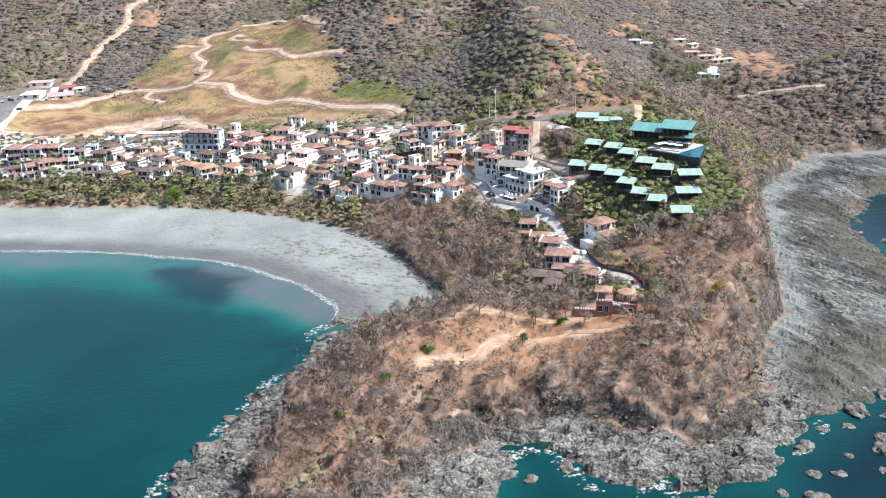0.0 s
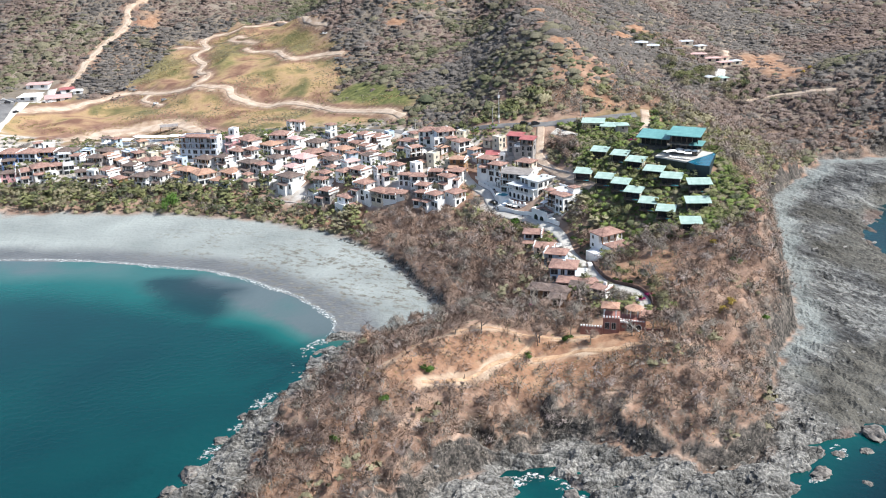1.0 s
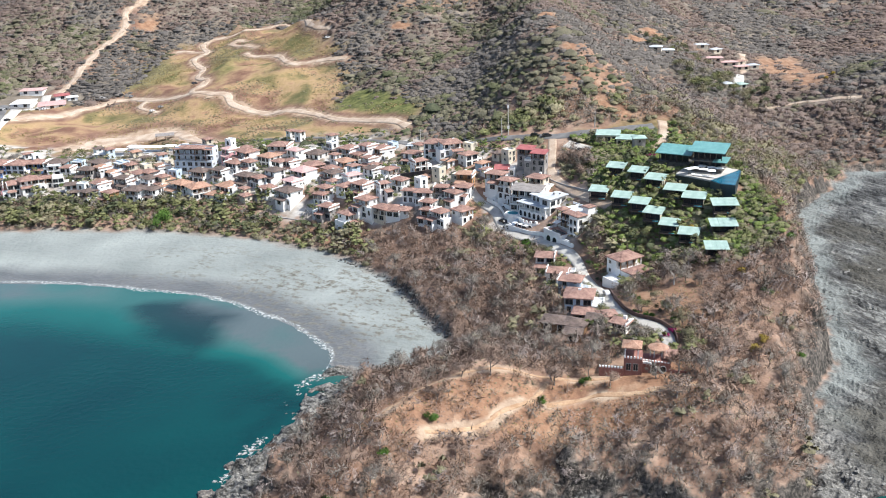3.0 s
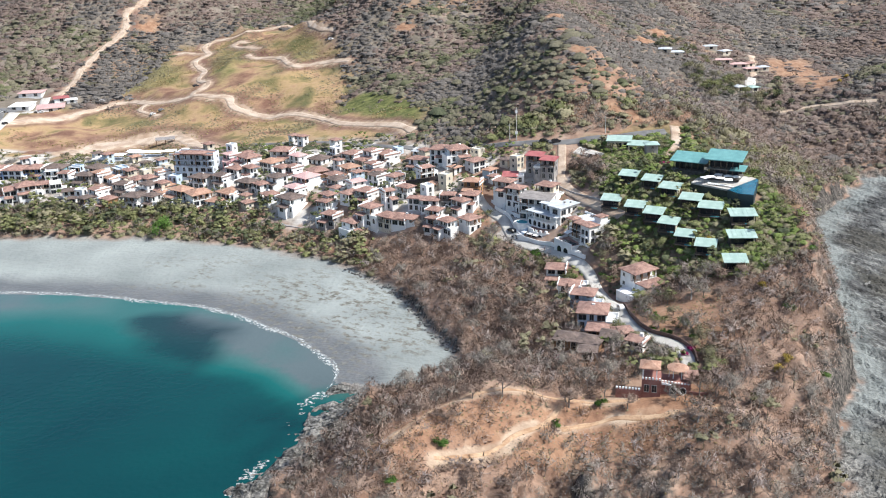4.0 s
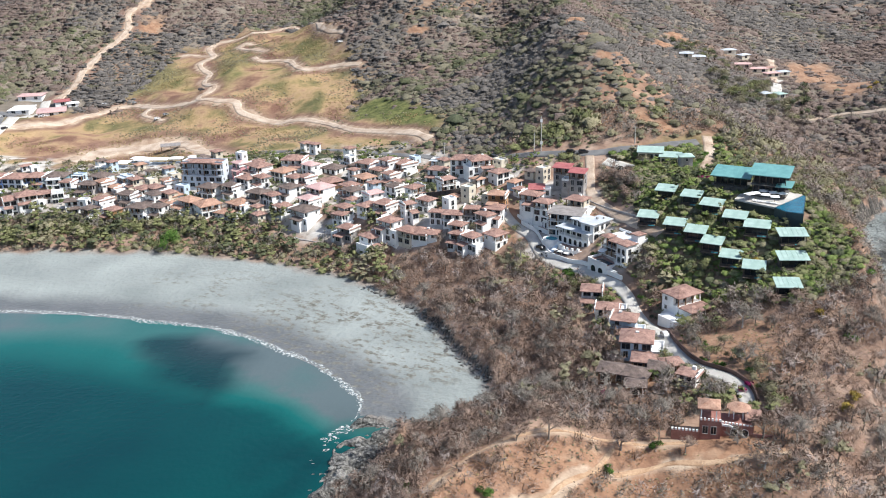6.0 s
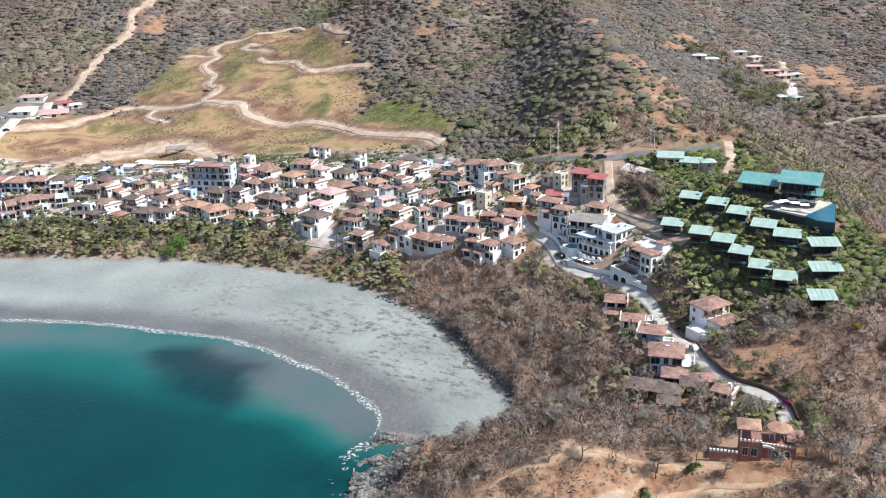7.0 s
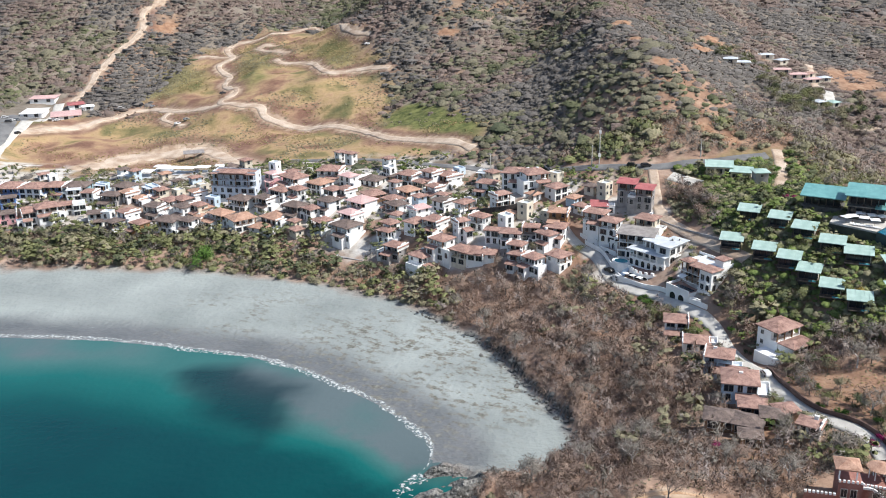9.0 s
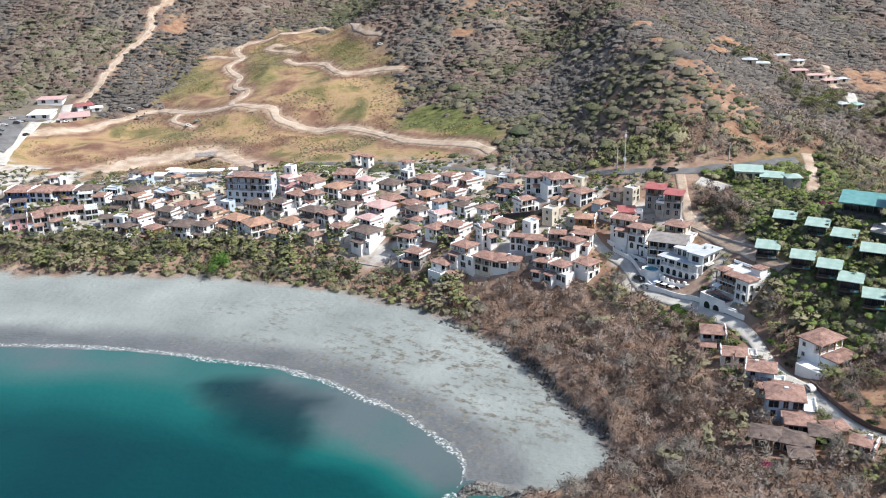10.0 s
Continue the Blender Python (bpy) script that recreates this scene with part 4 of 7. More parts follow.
EDGE_B = [
    (-10.8, 454.5, -12, 7.9, 3, WHITE, CLAY),
    (-3.0, 455.1, -12, 6.2, 3, GREY_WALL, CLAY),
    (6.8, 453.7, -15, 7.9, 2, WHITE, CLAY),
    (2.7, 449.8, -30, 7.4, 2, WHITE, CLAY),
    (6.1, 437.8, 25, 7.2, 3, WHITE, CLAY),
    (-9.0, 447.7, -20, 6.1, 2, WHITE, CLAY),
    (-8.7, 443.2, -20, 6.5, 2, WHITE, CLAY),
    (-3.4, 438.1, -35, 6.4, 2, WHITE, CLAY),
    (-20.5, 450.8, -15, 7.5, 1, WHITE, CLAY),
    (25.2, 466.0, -8, 6.3, 1, GREY_WALL, RED_METAL),
    (36.6, 467.5, -16, 7.2, 3, GREY_WALL, RED_METAL),
    (42.0, 459.6, -16, 6.6, 3, GREY_WALL, RED_METAL),
]
STREET = [
    (22.0, 453.0, -22, 8.5, 3, WHITE, CLAY),
    (26.4, 444.6, -24, 7.0, 3, WHITE, CLAY),
    (39.6, 442.0, -24, 7.5, 2, CREAM, CLAY),
]
LOWER = [
    (36.8, 379.5, -12, 7.2, 2, WHITE, CLAY),
    (40.2, 367.8, -12, 8.0, 1, WHITE, CLAY),
    (43.0, 352.8, -10, 8.0, 2, PALE_BLUE, CLAY),
    (46.2, 346.0, -12, 4.8, 1, WHITE, CLAY),
    (43.8, 335.2, -8, 9.4, 2, PALE_BLUE, CLAY),
    (43.8, 323.4, -12, 7.0, 1, TIMBER, CLAY),
    (46.8, 315.6, -12, 6.6, 1, TIMBER, DARK_CLAY),
    (50.2, 317.4, 8, 4.8, 1, TIMBER, CLAY),
    (33.8, 317.0, -12, 8.2, 1, TIMBER, DARK_CLAY),
    (39.6, 313.4, -20, 7.0, 1, TIMBER, DARK_CLAY),
    (38.0, 306.6, -12, 5.2, 1, TIMBER, DARK_CLAY),
    (52.6, 306.8, -24, 5.4, 1, WHITE, CLAY),
]

WALL_WORD = {WHITE: "white rendered", CREAM: "cream rendered", PALE_BLUE: "pale blue rendered", BLUE: "blue rendered", TEAL: "teal rendered", PINK: "pink rendered", GREY_WALL: "grey rendered",
             TIMBER: "dark timber", OCHRE: "ochre timber"}
ROOF_WORD = {CLAY: "hipped clay tiles", ORANGE_CLAY: "hipped orange tiles", DARK_CLAY: "hipped dark tiles", PINK_CLAY: "hipped pale pink tiles",
             WHITE_ROOF: "a flat white roof", RED_METAL: "a red sheet roof", GREY_METAL: "a grey sheet roof"}
NUMBER_WORD = {1: "single-storey", 2: "two-storey", 3: "three-storey", 4: "four-storey", 5: "five-storey"}
HOUSES = []
rnd = random.Random(5)
WALL_WORD[BLUE_GREY] = "blue-grey rendered"
for n, row in enumerate(LEFT + LANES + LANES_B + HILL + HILL_B + EDGE + EDGE_B + STREET + LOWER):
    x, y, turn, w, storeys, wall, roof = row
    w = max(5.0, w * 0.96)
    lower = inside_distance(TERRACED, np.array([x]), np.array([y]))[0] > 6
    if lower and storeys > 2:
        storeys -= 1
    if x > -200:
        turn = turn * 1.5
    if wall in (TIMBER, CREAM, GREY_WALL) and x < 20 and n % 3:
        wall = WHITE
    d = w * rnd.uniform(0.75, 1.0)
    shape = "flat" if roof is WHITE_ROOF else "shed" if roof in (RED_METAL, GREY_METAL) else "hip"
    loggia = 0 if storeys == 1 or shape == "flat" and rnd.random() < 0.5 else rnd.choice((0, 1, 1, 2 if storeys > 2 else 1))
    label = f"{NUMBER_WORD[storeys]} {WALL_WORD[wall]} {'galleried ' if loggia else ''}house with {ROOF_WORD[roof]}"
    kinds = rnd.choice((("tall", "wide"), ("wide",), ("tall", "small", "wide"), ("arch", "wide")))
    foot = height_at(x, y) - (0.9 if lower else -0.6)
    made = house(x, y, turn + rnd.uniform(-6, 6), w, d, storeys, wall, roof, shape, loggia, label, "houses of the town", "house", kinds, n, foot, 7.0, 2.8)
    if wall is not TIMBER and rnd.random() < 0.75:
        side, low = rnd.choice((-1, 1, 1)), max(1, storeys - rnd.choice((1, 1, 2))) * 2.8 - rnd.uniform(0.2, 1.2)
        a0, a1 = (w / 2 + 0.004, w * 0.5 + rnd.uniform(2.0, 3.6)) if side > 0 else (-w * 0.5 - rnd.uniform(2.0, 3.4), -w / 2 - 0.004)
        b0, b1 = -d / 2 - rnd.uniform(-0.6, 1.6), d / 2 - rnd.uniform(0.5, 2.0)
        part("annex", boxes((a0, a1, b0, b1, -6, low)), WHITE if rnd.random() < 0.7 else wall, made)
        part("annex_parapet", boxes((a0, a1, b0, b0 + 0.25, low + 0.002, low + 0.9), (a0, a1, b1 - 0.25, b1, low + 0.002, low + 0.9), (a0, a0 + 0.25, b0 + 0.252, b1 - 0.252, low + 0.002, low + 0.9), (a1 - 0.25, a1, b0 + 0.252, b1 - 0.252, low + 0.002, low + 0.9)), WHITE, made)
        window(made, rnd.choice(("arch", "tall")), (a0 + a1) / 2, b0, max(0.3, low - 2.7))
    if shape == "hip" and wall is not TIMBER and rnd.random() < 0.6:
        edge, top = rnd.choice((-1, 1)) * (w / 2 + 0.17), storeys * 2.8
        part("party_wall", boxes((edge - 0.15, edge + 0.15, -d / 2 - 0.95, d / 2 + 0.8, top - 1.4, top + 0.75), (edge - 0.152, edge + 0.152, -d * 0.22, d * 0.28, top + 0.752, top + 1.35)), WHITE, made, "stepped white party wall above the tiles")
    if storeys > 1 and shape == "hip" and rnd.random() < 0.6:
        reach, lo = rnd.uniform(2.2, 3.4), (storeys - 1) * 2.8
        a0 = rnd.choice((-w / 2, -w * 0.1))
        a1 = a0 + w * 0.6
        part("porch_wall", boxes((a0 + 0.1, a1 - 0.1, -d / 2 - reach, -d / 2 - 0.004, -6, lo - 0.6)), wall, made)
        part("porch_roof", slab_roof(a0 - 0.4, a1 + 0.4, -d / 2 - reach - 0.6, -d / 2 - 0.27, lo - 0.55, lo + 0.1, 0.2), roof, made, "lower tiled lean-to roof")
        window(made, "wide", (a0 + a1) / 2, -d / 2 - reach, max(0.2, lo - 2.9))
    if rnd.random() < 0.35 and shape == "hip":
        cx, cy = rnd.uniform(-0.25, 0.25) * w, rnd.uniform(-0.1, 0.25) * d
        part("chimney", boxes((cx - 0.5, cx + 0.5, cy - 0.4, cy + 0.4, storeys * 2.8, storeys * 2.8 + rnd.uniform(1.4, 2.0))), WHITE, made)
    HOUSES.append((x, y, w * 0.7))

# small houses and yards in the gaps
gaps = random.Random(31)
count = 0
for _ in range(900):
    x, y = gaps.uniform(-260, 30), gaps.uniform(436, 600)
    if count == 42:
        break
    if inside_distance(TOWN, np.array([x]), np.array([y]))[0] < 5 or min(math.hypot(x - a, y - b) - c for a, b, c in HOUSES) < 2.6 or min(float(along(line, np.array([x]), np.array([y]))[0]) - w * 0.5 for line, w in ROADS) < 4:
        continue
    wall, roof, storeys = gaps.choice((WHITE, WHITE, CREAM, PALE_BLUE)), gaps.choice((CLAY, CLAY, DARK_CLAY, ORANGE_CLAY, WHITE_ROOF)), gaps.choice((1, 1, 2))
    house(x, y, gaps.choice((-45, 42)) + gaps.uniform(-8, 8), gaps.uniform(4.2, 5.6), gaps.uniform(3.6, 5), storeys, wall, roof, "flat" if roof is WHITE_ROOF else "hip", 0,
          f"small {NUMBER_WORD[storeys]} {WALL_WORD[wall]} house with {ROOF_WORD[roof]}", "houses of the town", "house", ("tall", "small"), 500 + count, height_at(x, y) + 0.3, 6.0, 2.7)
    HOUSES.append((x, y, 3.6))
    count += 1


# ---- the hillside hotel, villas and other single buildings ----
DARK_TIMBER = surface("dark_stained_timber", (0.045, 0.035, 0.03), (0.10, 0.08, 0.068), 1.5, 0.7, 0.2)
STONE = surface("dark_stone_plinth", (0.07, 0.068, 0.062), (0.17, 0.16, 0.15), 1.2, 0.9, 0.4)


def bungalow(x, y, turn, w, d=5.4):
    """A timber guest bungalow with a green sheet roof, a glazed front and a deck on posts."""
    z = height_at(x, y) + 0.3
    t = thing("bungalow", x, y, z, turn, "dark timber bungalow with pale green sheet roof on stilted deck", "bungalow", "hotel bungalows")
    h = 2.9
    part("deck", boxes((-w / 2, w / 2, -d / 2 - 1.6, d / 2, -0.25, 0)), DARK_TIMBER, t)
    part("wall", boxes((-w / 2 + 0.3, w / 2 - 0.3, d / 2 - 0.25, d / 2 - 0.05, 0, h + 0.7), (-w / 2 + 0.3, -w / 2 + 0.5, -d / 2 + 1.2, d / 2 - 0.252, 0, h + 0.2), (-0.1, 0.1, -d / 2 + 1.22, d / 2 - 0.252, 0, h + 0.2)), DARK_TIMBER, t)
    part("side_wall", boxes((w / 2 - 0.5, w / 2 - 0.3, -d / 2 + 0.6, d / 2 - 0.252, 0, h + 0.2)), CREAM, t, "pale rendered side wall")
    for k in range(3):
        a, b = -w / 2 + 0.52 + (w - 1.04) * k / 3, -w / 2 + 0.46 + (w - 1.04) * (k + 1) / 3
        part("glass_panel", boxes((a, b, -d / 2 + 1.0, -d / 2 + 1.05, 0, 2.5)), GLASS_DARK, t)
    for sx in (-1, 1):
        part("post", boxes((sx * (w / 2 - 0.3) - 0.1, sx * (w / 2 - 0.3) + 0.1, -d / 2 - 0.6, -d / 2 - 0.4, -4.5, h)), DARK_TIMBER, t)
    part("rail", rail(-w / 2 + 0.2, w / 2 - 0.2, -d / 2 - 1.55, -d / 2 - 1.5, 0, 0.95, 0.9), DARK_TIMBER, t)
    part("plunge_pool", boxes((0.4, w / 2 - 0.6, -d / 2 - 1.3, -d / 2 - 0.2, 0.002, 0.12)), POOL, t, "small blue plunge pool")
    part("plinth", boxes((-w / 2 + 0.4, w / 2 - 0.4, -d / 2 + 0.4, d / 2 - 0.1, -5, -0.252)), STONE, t)
    part("roof", slab_roof(-w / 2 - 0.5, w / 2 + 0.5, -d / 2 - 0.9, d / 2 + 0.6, h - 0.1, h + 0.95, 0.2), GREEN_METAL, t)
    for k in range(1, 6):
        part("seam", slab_roof(-w / 2 - 0.54 + (w + 1) * k / 6, -w / 2 - 0.46 + (w + 1) * k / 6, -d / 2 - 0.9, d / 2 + 0.6, h + 0.101, h + 1.151, 0.07), GREEN_METAL, t)
    HOUSES.append((x, y, w * 0.42))
    return t


for x, y, turn, w in ((69.9, 418.9, -25, 8.0), (76.6, 407.2, -28, 7.8), (81.3, 396.8, -30, 8.4), (61.3, 408.1, -22, 8.3), (68.1, 395.2, -24, 8.0), (73.5, 387.0, -26, 7.8),
                      (77.4, 379.7, -28, 7.7), (86.8, 387.2, -26, 8.6), (92.2, 379.8, -22, 9.4), (101.1, 371.6, -4, 10.2), (97.9, 360.6, -4, 10.4), (91.9, 346.4, -6, 8.4),
                      (81.6, 371.8, -24, 7.6), (86.6, 362.9, -20, 7.8)):
    bungalow(x, y, turn, w * 0.84, 4.9)


def hotel_wing(x, y, z, turn, w, d, storeys, label):
    t = thing("hotel_wing", x, y, z, turn, label, "hotel", "hotel buildings")
    h = storeys * 3.6
    part("plinth", boxes((-w / 2, w / 2, -d / 2, d / 2, -8, 0)), STONE, t)
    for s in range(storeys):
        a = s * 3.6
        part("floor_slab", boxes((-w / 2 - 0.4, w / 2 + 0.4, -d / 2 - 0.5, d / 2, a + 0.002, a + 0.3)), STONE, t)
        part("wall", boxes((-w / 2 + 0.2, w / 2 - 0.2, d / 2 - 0.4, d / 2 - 0.1, a + 0.302, a + 3.6), (-w / 2 + 0.2, -w / 2 + 0.45, -d / 2 + 2.2, d / 2 - 0.402, a + 0.302, a + 3.6)), DARK_TIMBER, t)
        n = round(w / 2.2)
        for k in range(n):
            p, q = -w / 2 + 0.5 + (w - 1) * k / n, -w / 2 + 0.42 + (w - 1) * (k + 1) / n
            part("glass_panel", boxes((p, q, -d / 2 + 2.0, -d / 2 + 2.05, a + 0.302, a + 3.1)), GLASS_DARK, t)
        for k in range(n + 1):
            c = -w / 2 + 0.2 + (w - 0.4) * k / n
            part("column", boxes((c - 0.12, c + 0.12, -d / 2 + 0.1, -d / 2 + 0.34, a + 0.302, a + 3.6)), DARK_TIMBER, t)
        part("rail", rail(-w / 2, w / 2, -d / 2 - 0.3, -d / 2 - 0.25, a + 0.302, 0.9, 0.7), DARK_TIMBER, t)
    part("roof", slab_roof(-w / 2 - 1.2, w / 2 + 1.2, -d / 2 - 1.4, d / 2 + 0.8, h + 0.05, h + 1.7, 0.28), TEAL_METAL, t)
    for k in range(1, 10):
        part("seam", slab_roof(-w / 2 - 1.24 + (w + 2.4) * k / 10, -w / 2 - 1.16 + (w + 2.4) * k / 10, -d / 2 - 1.4, d / 2 + 0.8, h + 0.331, h + 1.981, 0.07), TEAL_METAL, t)
    HOUSES.append((x, y, w * 0.6))
    return t


hotel_wing(92.3, 411.0, 47.6, -29, 12, 8.0, 1, "open timber hotel wing with a teal sheet roof")
wing = hotel_wing(102.6, 400.6, 47.0, -27, 11.5, 8.6, 2, "two-storey timber hotel wing with a teal sheet roof")
part("canopy", slab_roof(2.5, 8.0, -6.2, 1.0, 3.9, 4.5, 0.2), TEAL_METAL, wing, "lower teal side canopy")
terrace = thing("terrace", 0, 0, 0, 0, "pale paved hotel terrace on dark retaining walls", "terrace")
part("paving", prism([(88.8, 396.2), (95.4, 389.6), (99.4, 385.5), (107.4, 393.0), (114.2, 399.2), (110.6, 402.6), (104, 407), (94, 404.5)], 45.72, 46.3), CONCRETE, terrace)
part("retaining_wall", prism([(88.5, 396.1), (95.3, 389.3), (99.3, 385.2), (107.5, 392.8), (114.4, 399.1), (110.8, 402.8), (104, 407.2), (93.8, 404.6)], 34, 45.7), surface("dark_green_wall", (0.02, 0.028, 0.024), (0.05, 0.06, 0.05), 2.0), terrace, "dark retaining wall")
infinity = thing("swimming_pool", 0, 0, 0, 0, "deep blue infinity pool at the terrace edge", "pool")
part("basin", prism([(99.2, 384.9), (101.4, 379.6), (106.4, 377.0), (114.4, 397.2), (113.9, 398.4), (107.6, 392.6)], 38, 46.3), surface("dark_pool_tiles", (0.012, 0.03, 0.045), (0.02, 0.05, 0.07), 3.0, 0.4), infinity)
part("water", prism([(99.5, 384.7), (101.6, 379.9), (106.3, 377.5), (114.0, 396.9), (113.6, 397.9), (107.7, 392.3)], 46.302, 46.42), surface("blue_pool_water", (0.008, 0.10, 0.17), (0.015, 0.14, 0.22), 3.0, 0.05), infinity)
HOUSES += [(99, 395, 9), (107, 387, 8)]


def umbrella(x, y, z):
    t = thing("parasol", x, y, z, 0, "white square parasol over the terrace", "parasol", "terrace parasols")
    part("pole", boxes((-0.04, 0.04, -0.04, 0.04, 0, 2.4)), TIMBER, t)
    part("canopy", hip_roof(-1.5, 1.5, -1.5, 1.5, 2.2, 0.5, 0.08), WHITE, t)
    return t


first = umbrella(96.0, 395.6, 46.3)
for x, y in ((98.6, 393.2), (101.0, 390.6), (99.4, 398.0), (102.2, 395.6), (104.8, 394.2), (93.4, 394.6)):
    copy_thing(first, pose(x, y, 46.3, 0, 0, x * 7))


def sunbed(x, y, z):
    t = thing("sun_lounger", x, y, z, 30, "white sun lounger on the hotel terrace", "sun lounger", "terrace loungers")
    part("bed", boxes((-0.35, 0.35, -1.0, 0.4, 0.28, 0.4)), WHITE, t)
    part("backrest", slab_roof(-0.35, 0.35, 0.402, 1.0, 0.3, 0.7, 0.1), WHITE, t)
    for sx in (-0.3, 0.3):
        for sy in (-0.9, 0.3):
            part("leg", boxes((sx - 0.03, sx + 0.03, sy - 0.03, sy + 0.03, 0, 0.278)), TIMBER, t)
    return t


bed = sunbed(94.8, 392.4, 46.3)
for k in range(9):
    copy_thing(bed, pose(95.6 + k * 0.72, 391.9 - k * 0.5, 46.3, 0, 0, 40 + k * 3))

lodge = house(76.6, 481.6, -14, 10.3, 7, 1, CREAM, GREEN_METAL, "shed", 0, "single-storey lodge with a pale green sheet roof", "hotel buildings", "house", ("wide",), 301)
house(84.0, 475.5, -20, 8, 6, 1, CREAM, GREEN_METAL, "shed", 0, "low lodge with a pale green sheet roof among shrubs", "hotel buildings", "house", ("wide",), 302)
house(87.5, 463, 0, 5.0, 5.0, 2, GREY_WALL, GREEN_METAL, "hip", 0, "stone tower hut with a pale green roof", "hotel buildings", "house", ("small",), 303)
HOUSES += [(76.6, 481.6, 6), (84, 475.5, 5), (87.5, 463, 4)]

villa = house(63.8, 363.6, 31, 10.0, 7.4, 2, WHITE, CLAY, "hip", 1, "white two-storey villa with clay roof above the street", "villas on the street", "house", ("tall",), 330, 18.6)
part("lower_wing", boxes((-4.6, 4.6, -9.4, -3.702, -7, 3.0)), WHITE, villa)
part("lower_roof", hip_roof(-5.2, 5.2, -10.2, -3.9, 3.002, 1.1), CLAY, villa, "lower hipped clay tile roof")
part("side_terrace", boxes((-9.6, -4.62, -8.6, 0.5, -8, 0.3)), WHITE, villa)
part("terrace_rail", rail(-9.5, -4.8, -8.5, -8.45, 0.302, 1.0, 0.5), WHITE, villa)
for k in range(3):
    window(villa, "wide" if k else "tall", -3.0 + 3.0 * k, -9.4, 0.5)
    window(villa, "small", -2.8 + 2.8 * k, -9.4, -2.6)
    window(villa, "tall", 4.6, -8.2 + 1.7 * k, 0.4, 90)
HOUSES += [(64.4, 361, 8.0)]

# ---- the large white buildings above the street ----
def arcade_building():
    """The white block with the arcade, its flat roofs and the round terrace in front."""
    t = thing("apartment_building", 39.5, 424.0, 21.5, -48, "large white terraced apartment building with arches and flat roofs", "apartment building", "large white buildings")
    part("wall", boxes((-8, 7.3, -5.5, 6, -8, 3.2), (-8, 7.3, -3.3, 6, 3.202, 6.1)), WHITE, t)
    part("gallery_rail", rail(-7.8, 7.1, -5.4, -5.33, 3.25), WHITE, t)
    for k in range(6):
        c = -7.7 + 14.7 * k / 5
        part("column", boxes((c - 0.2, c + 0.2, -5.45, -5.05, 3.202, 6.1)), WHITE, t)
    part("gallery_roof", boxes((-8.8, 8.0, -6.5, -1.2, 6.102, 6.4)), WHITE_ROOF, t, "overhanging flat pale roof")
    part("parapet", boxes((-8, -7.75, -1.198, 6, 6.102, 7.0), (-7.748, -4.2, 5.75, 6, 6.102, 7.0)), WHITE, t)
    part("upper_block", boxes((-4.2, 2.4, -1.19, 5.0, 6.102, 9.2)), WHITE, t)
    part("upper_roof", boxes((-5.0, 2.9, -2.4, 5.6, 9.202, 9.45)), WHITE_ROOF, t, "overhanging flat pale roof")
    part("side_block", boxes((2.42, 8.2, -3.8, 6.6, -8, 9.8)), WHITE, t)
    part("side_roof", boxes((1.9, 9.0, -4.8, 7.3, 9.802, 10.05)), WHITE_ROOF, t, "overhanging flat pale roof")
    part("vent", boxes((4.6, 5.3, 2.0, 2.7, 10.052, 10.9), (6.2, 6.7, 4.2, 4.7, 10.053, 10.7)), FRAME, t)
    for k in range(6):
        window(t, "arch", -6.8 + 2.55 * k, -5.5, 0.3)
        window(t, "wide" if k % 2 else "tall", -6.6 + 2.5 * k, -3.3, 3.5)
    for k in range(3):
        window(t, "tall", -3.0 + 2.1 * k, -1.19, 6.6)
        window(t, "wide", 5.3, -3.8, 6.9) if k == 0 else None
        for lo in (0.4, 3.6, 6.8):
            window(t, "tall" if k % 2 else "wide", 8.2, -2.0 + 3.4 * k, lo, 90)
    for lo in (2.9, 6.0):
        part("balcony", boxes((8.204, 9.6, -2.6, 4.0, lo, lo + 0.2)), WHITE, t)
        part("balcony_rail", rail(9.5, 9.56, -2.5, 3.9, lo + 0.202), TIMBER, t)
    n = 12
    arc = [(-6.0 + 12.4 * k / n, -6.6 - 3.6 * math.sin(math.pi * (0.1 + 0.8 * k / n))) for k in range(n + 1)]
    part("round_terrace", prism(arc + [(6.4, -5.502), (-6.0, -5.502)], -8, -0.3), WHITE, t, "curved white terrace wall")
    part("terrace_floor", prism([(px * 0.95, py + 0.3) for px, py in arc] + [(6.0, -5.6), (-5.6, -5.6)], -0.298, -0.25), CLAY, t, "red tiled terrace floor")
    for k in range(0, n, 2):
        (ax, ay), (bx, by) = arc[k], arc[k + 1]
        part("merlon", boxes((min(ax, bx), max(ax, bx), min(ay, by), max(ay, by) + 0.2, -0.296, 0.65)), WHITE, t)
    for k in (2, 5, 8):
        window(t, "big_arch", arc[k][0] + 0.5, min(arc[k][1], arc[k + 1][1]) - 0.06, -4.2)
    part("lower_terrace", boxes((-8.6, 0.5, -13.2, -10.3, -8, -3.2)), WHITE, t)
    part("lower_floor", boxes((-8.3, 0.2, -12.9, -10.4, -3.198, -3.14)), CLAY, t, "red tiled terrace floor")
    part("lower_parapet", boxes((-8.6, 0.5, -13.2, -13.0, -3.197, -2.3)), WHITE, t)
    part("stair_wall", slab_roof(-8.2, -6.2, -10.2, -5.6, -3.4, -0.4, 0.5), PALE_BLUE, t, "pale blue stair parapet")
    for k in range(3):
        part("parasol", hip_roof(-5.4 + 3.0 * k, -3.4 + 3.0 * k, -12.6, -10.8, -1.0, 0.4, 0.06), WHITE, t)
        part("parasol_pole", boxes((-4.44 + 3.0 * k, -4.36 + 3.0 * k, -11.74, -11.66, -3.13, -1.0)), TIMBER, t)
    return t


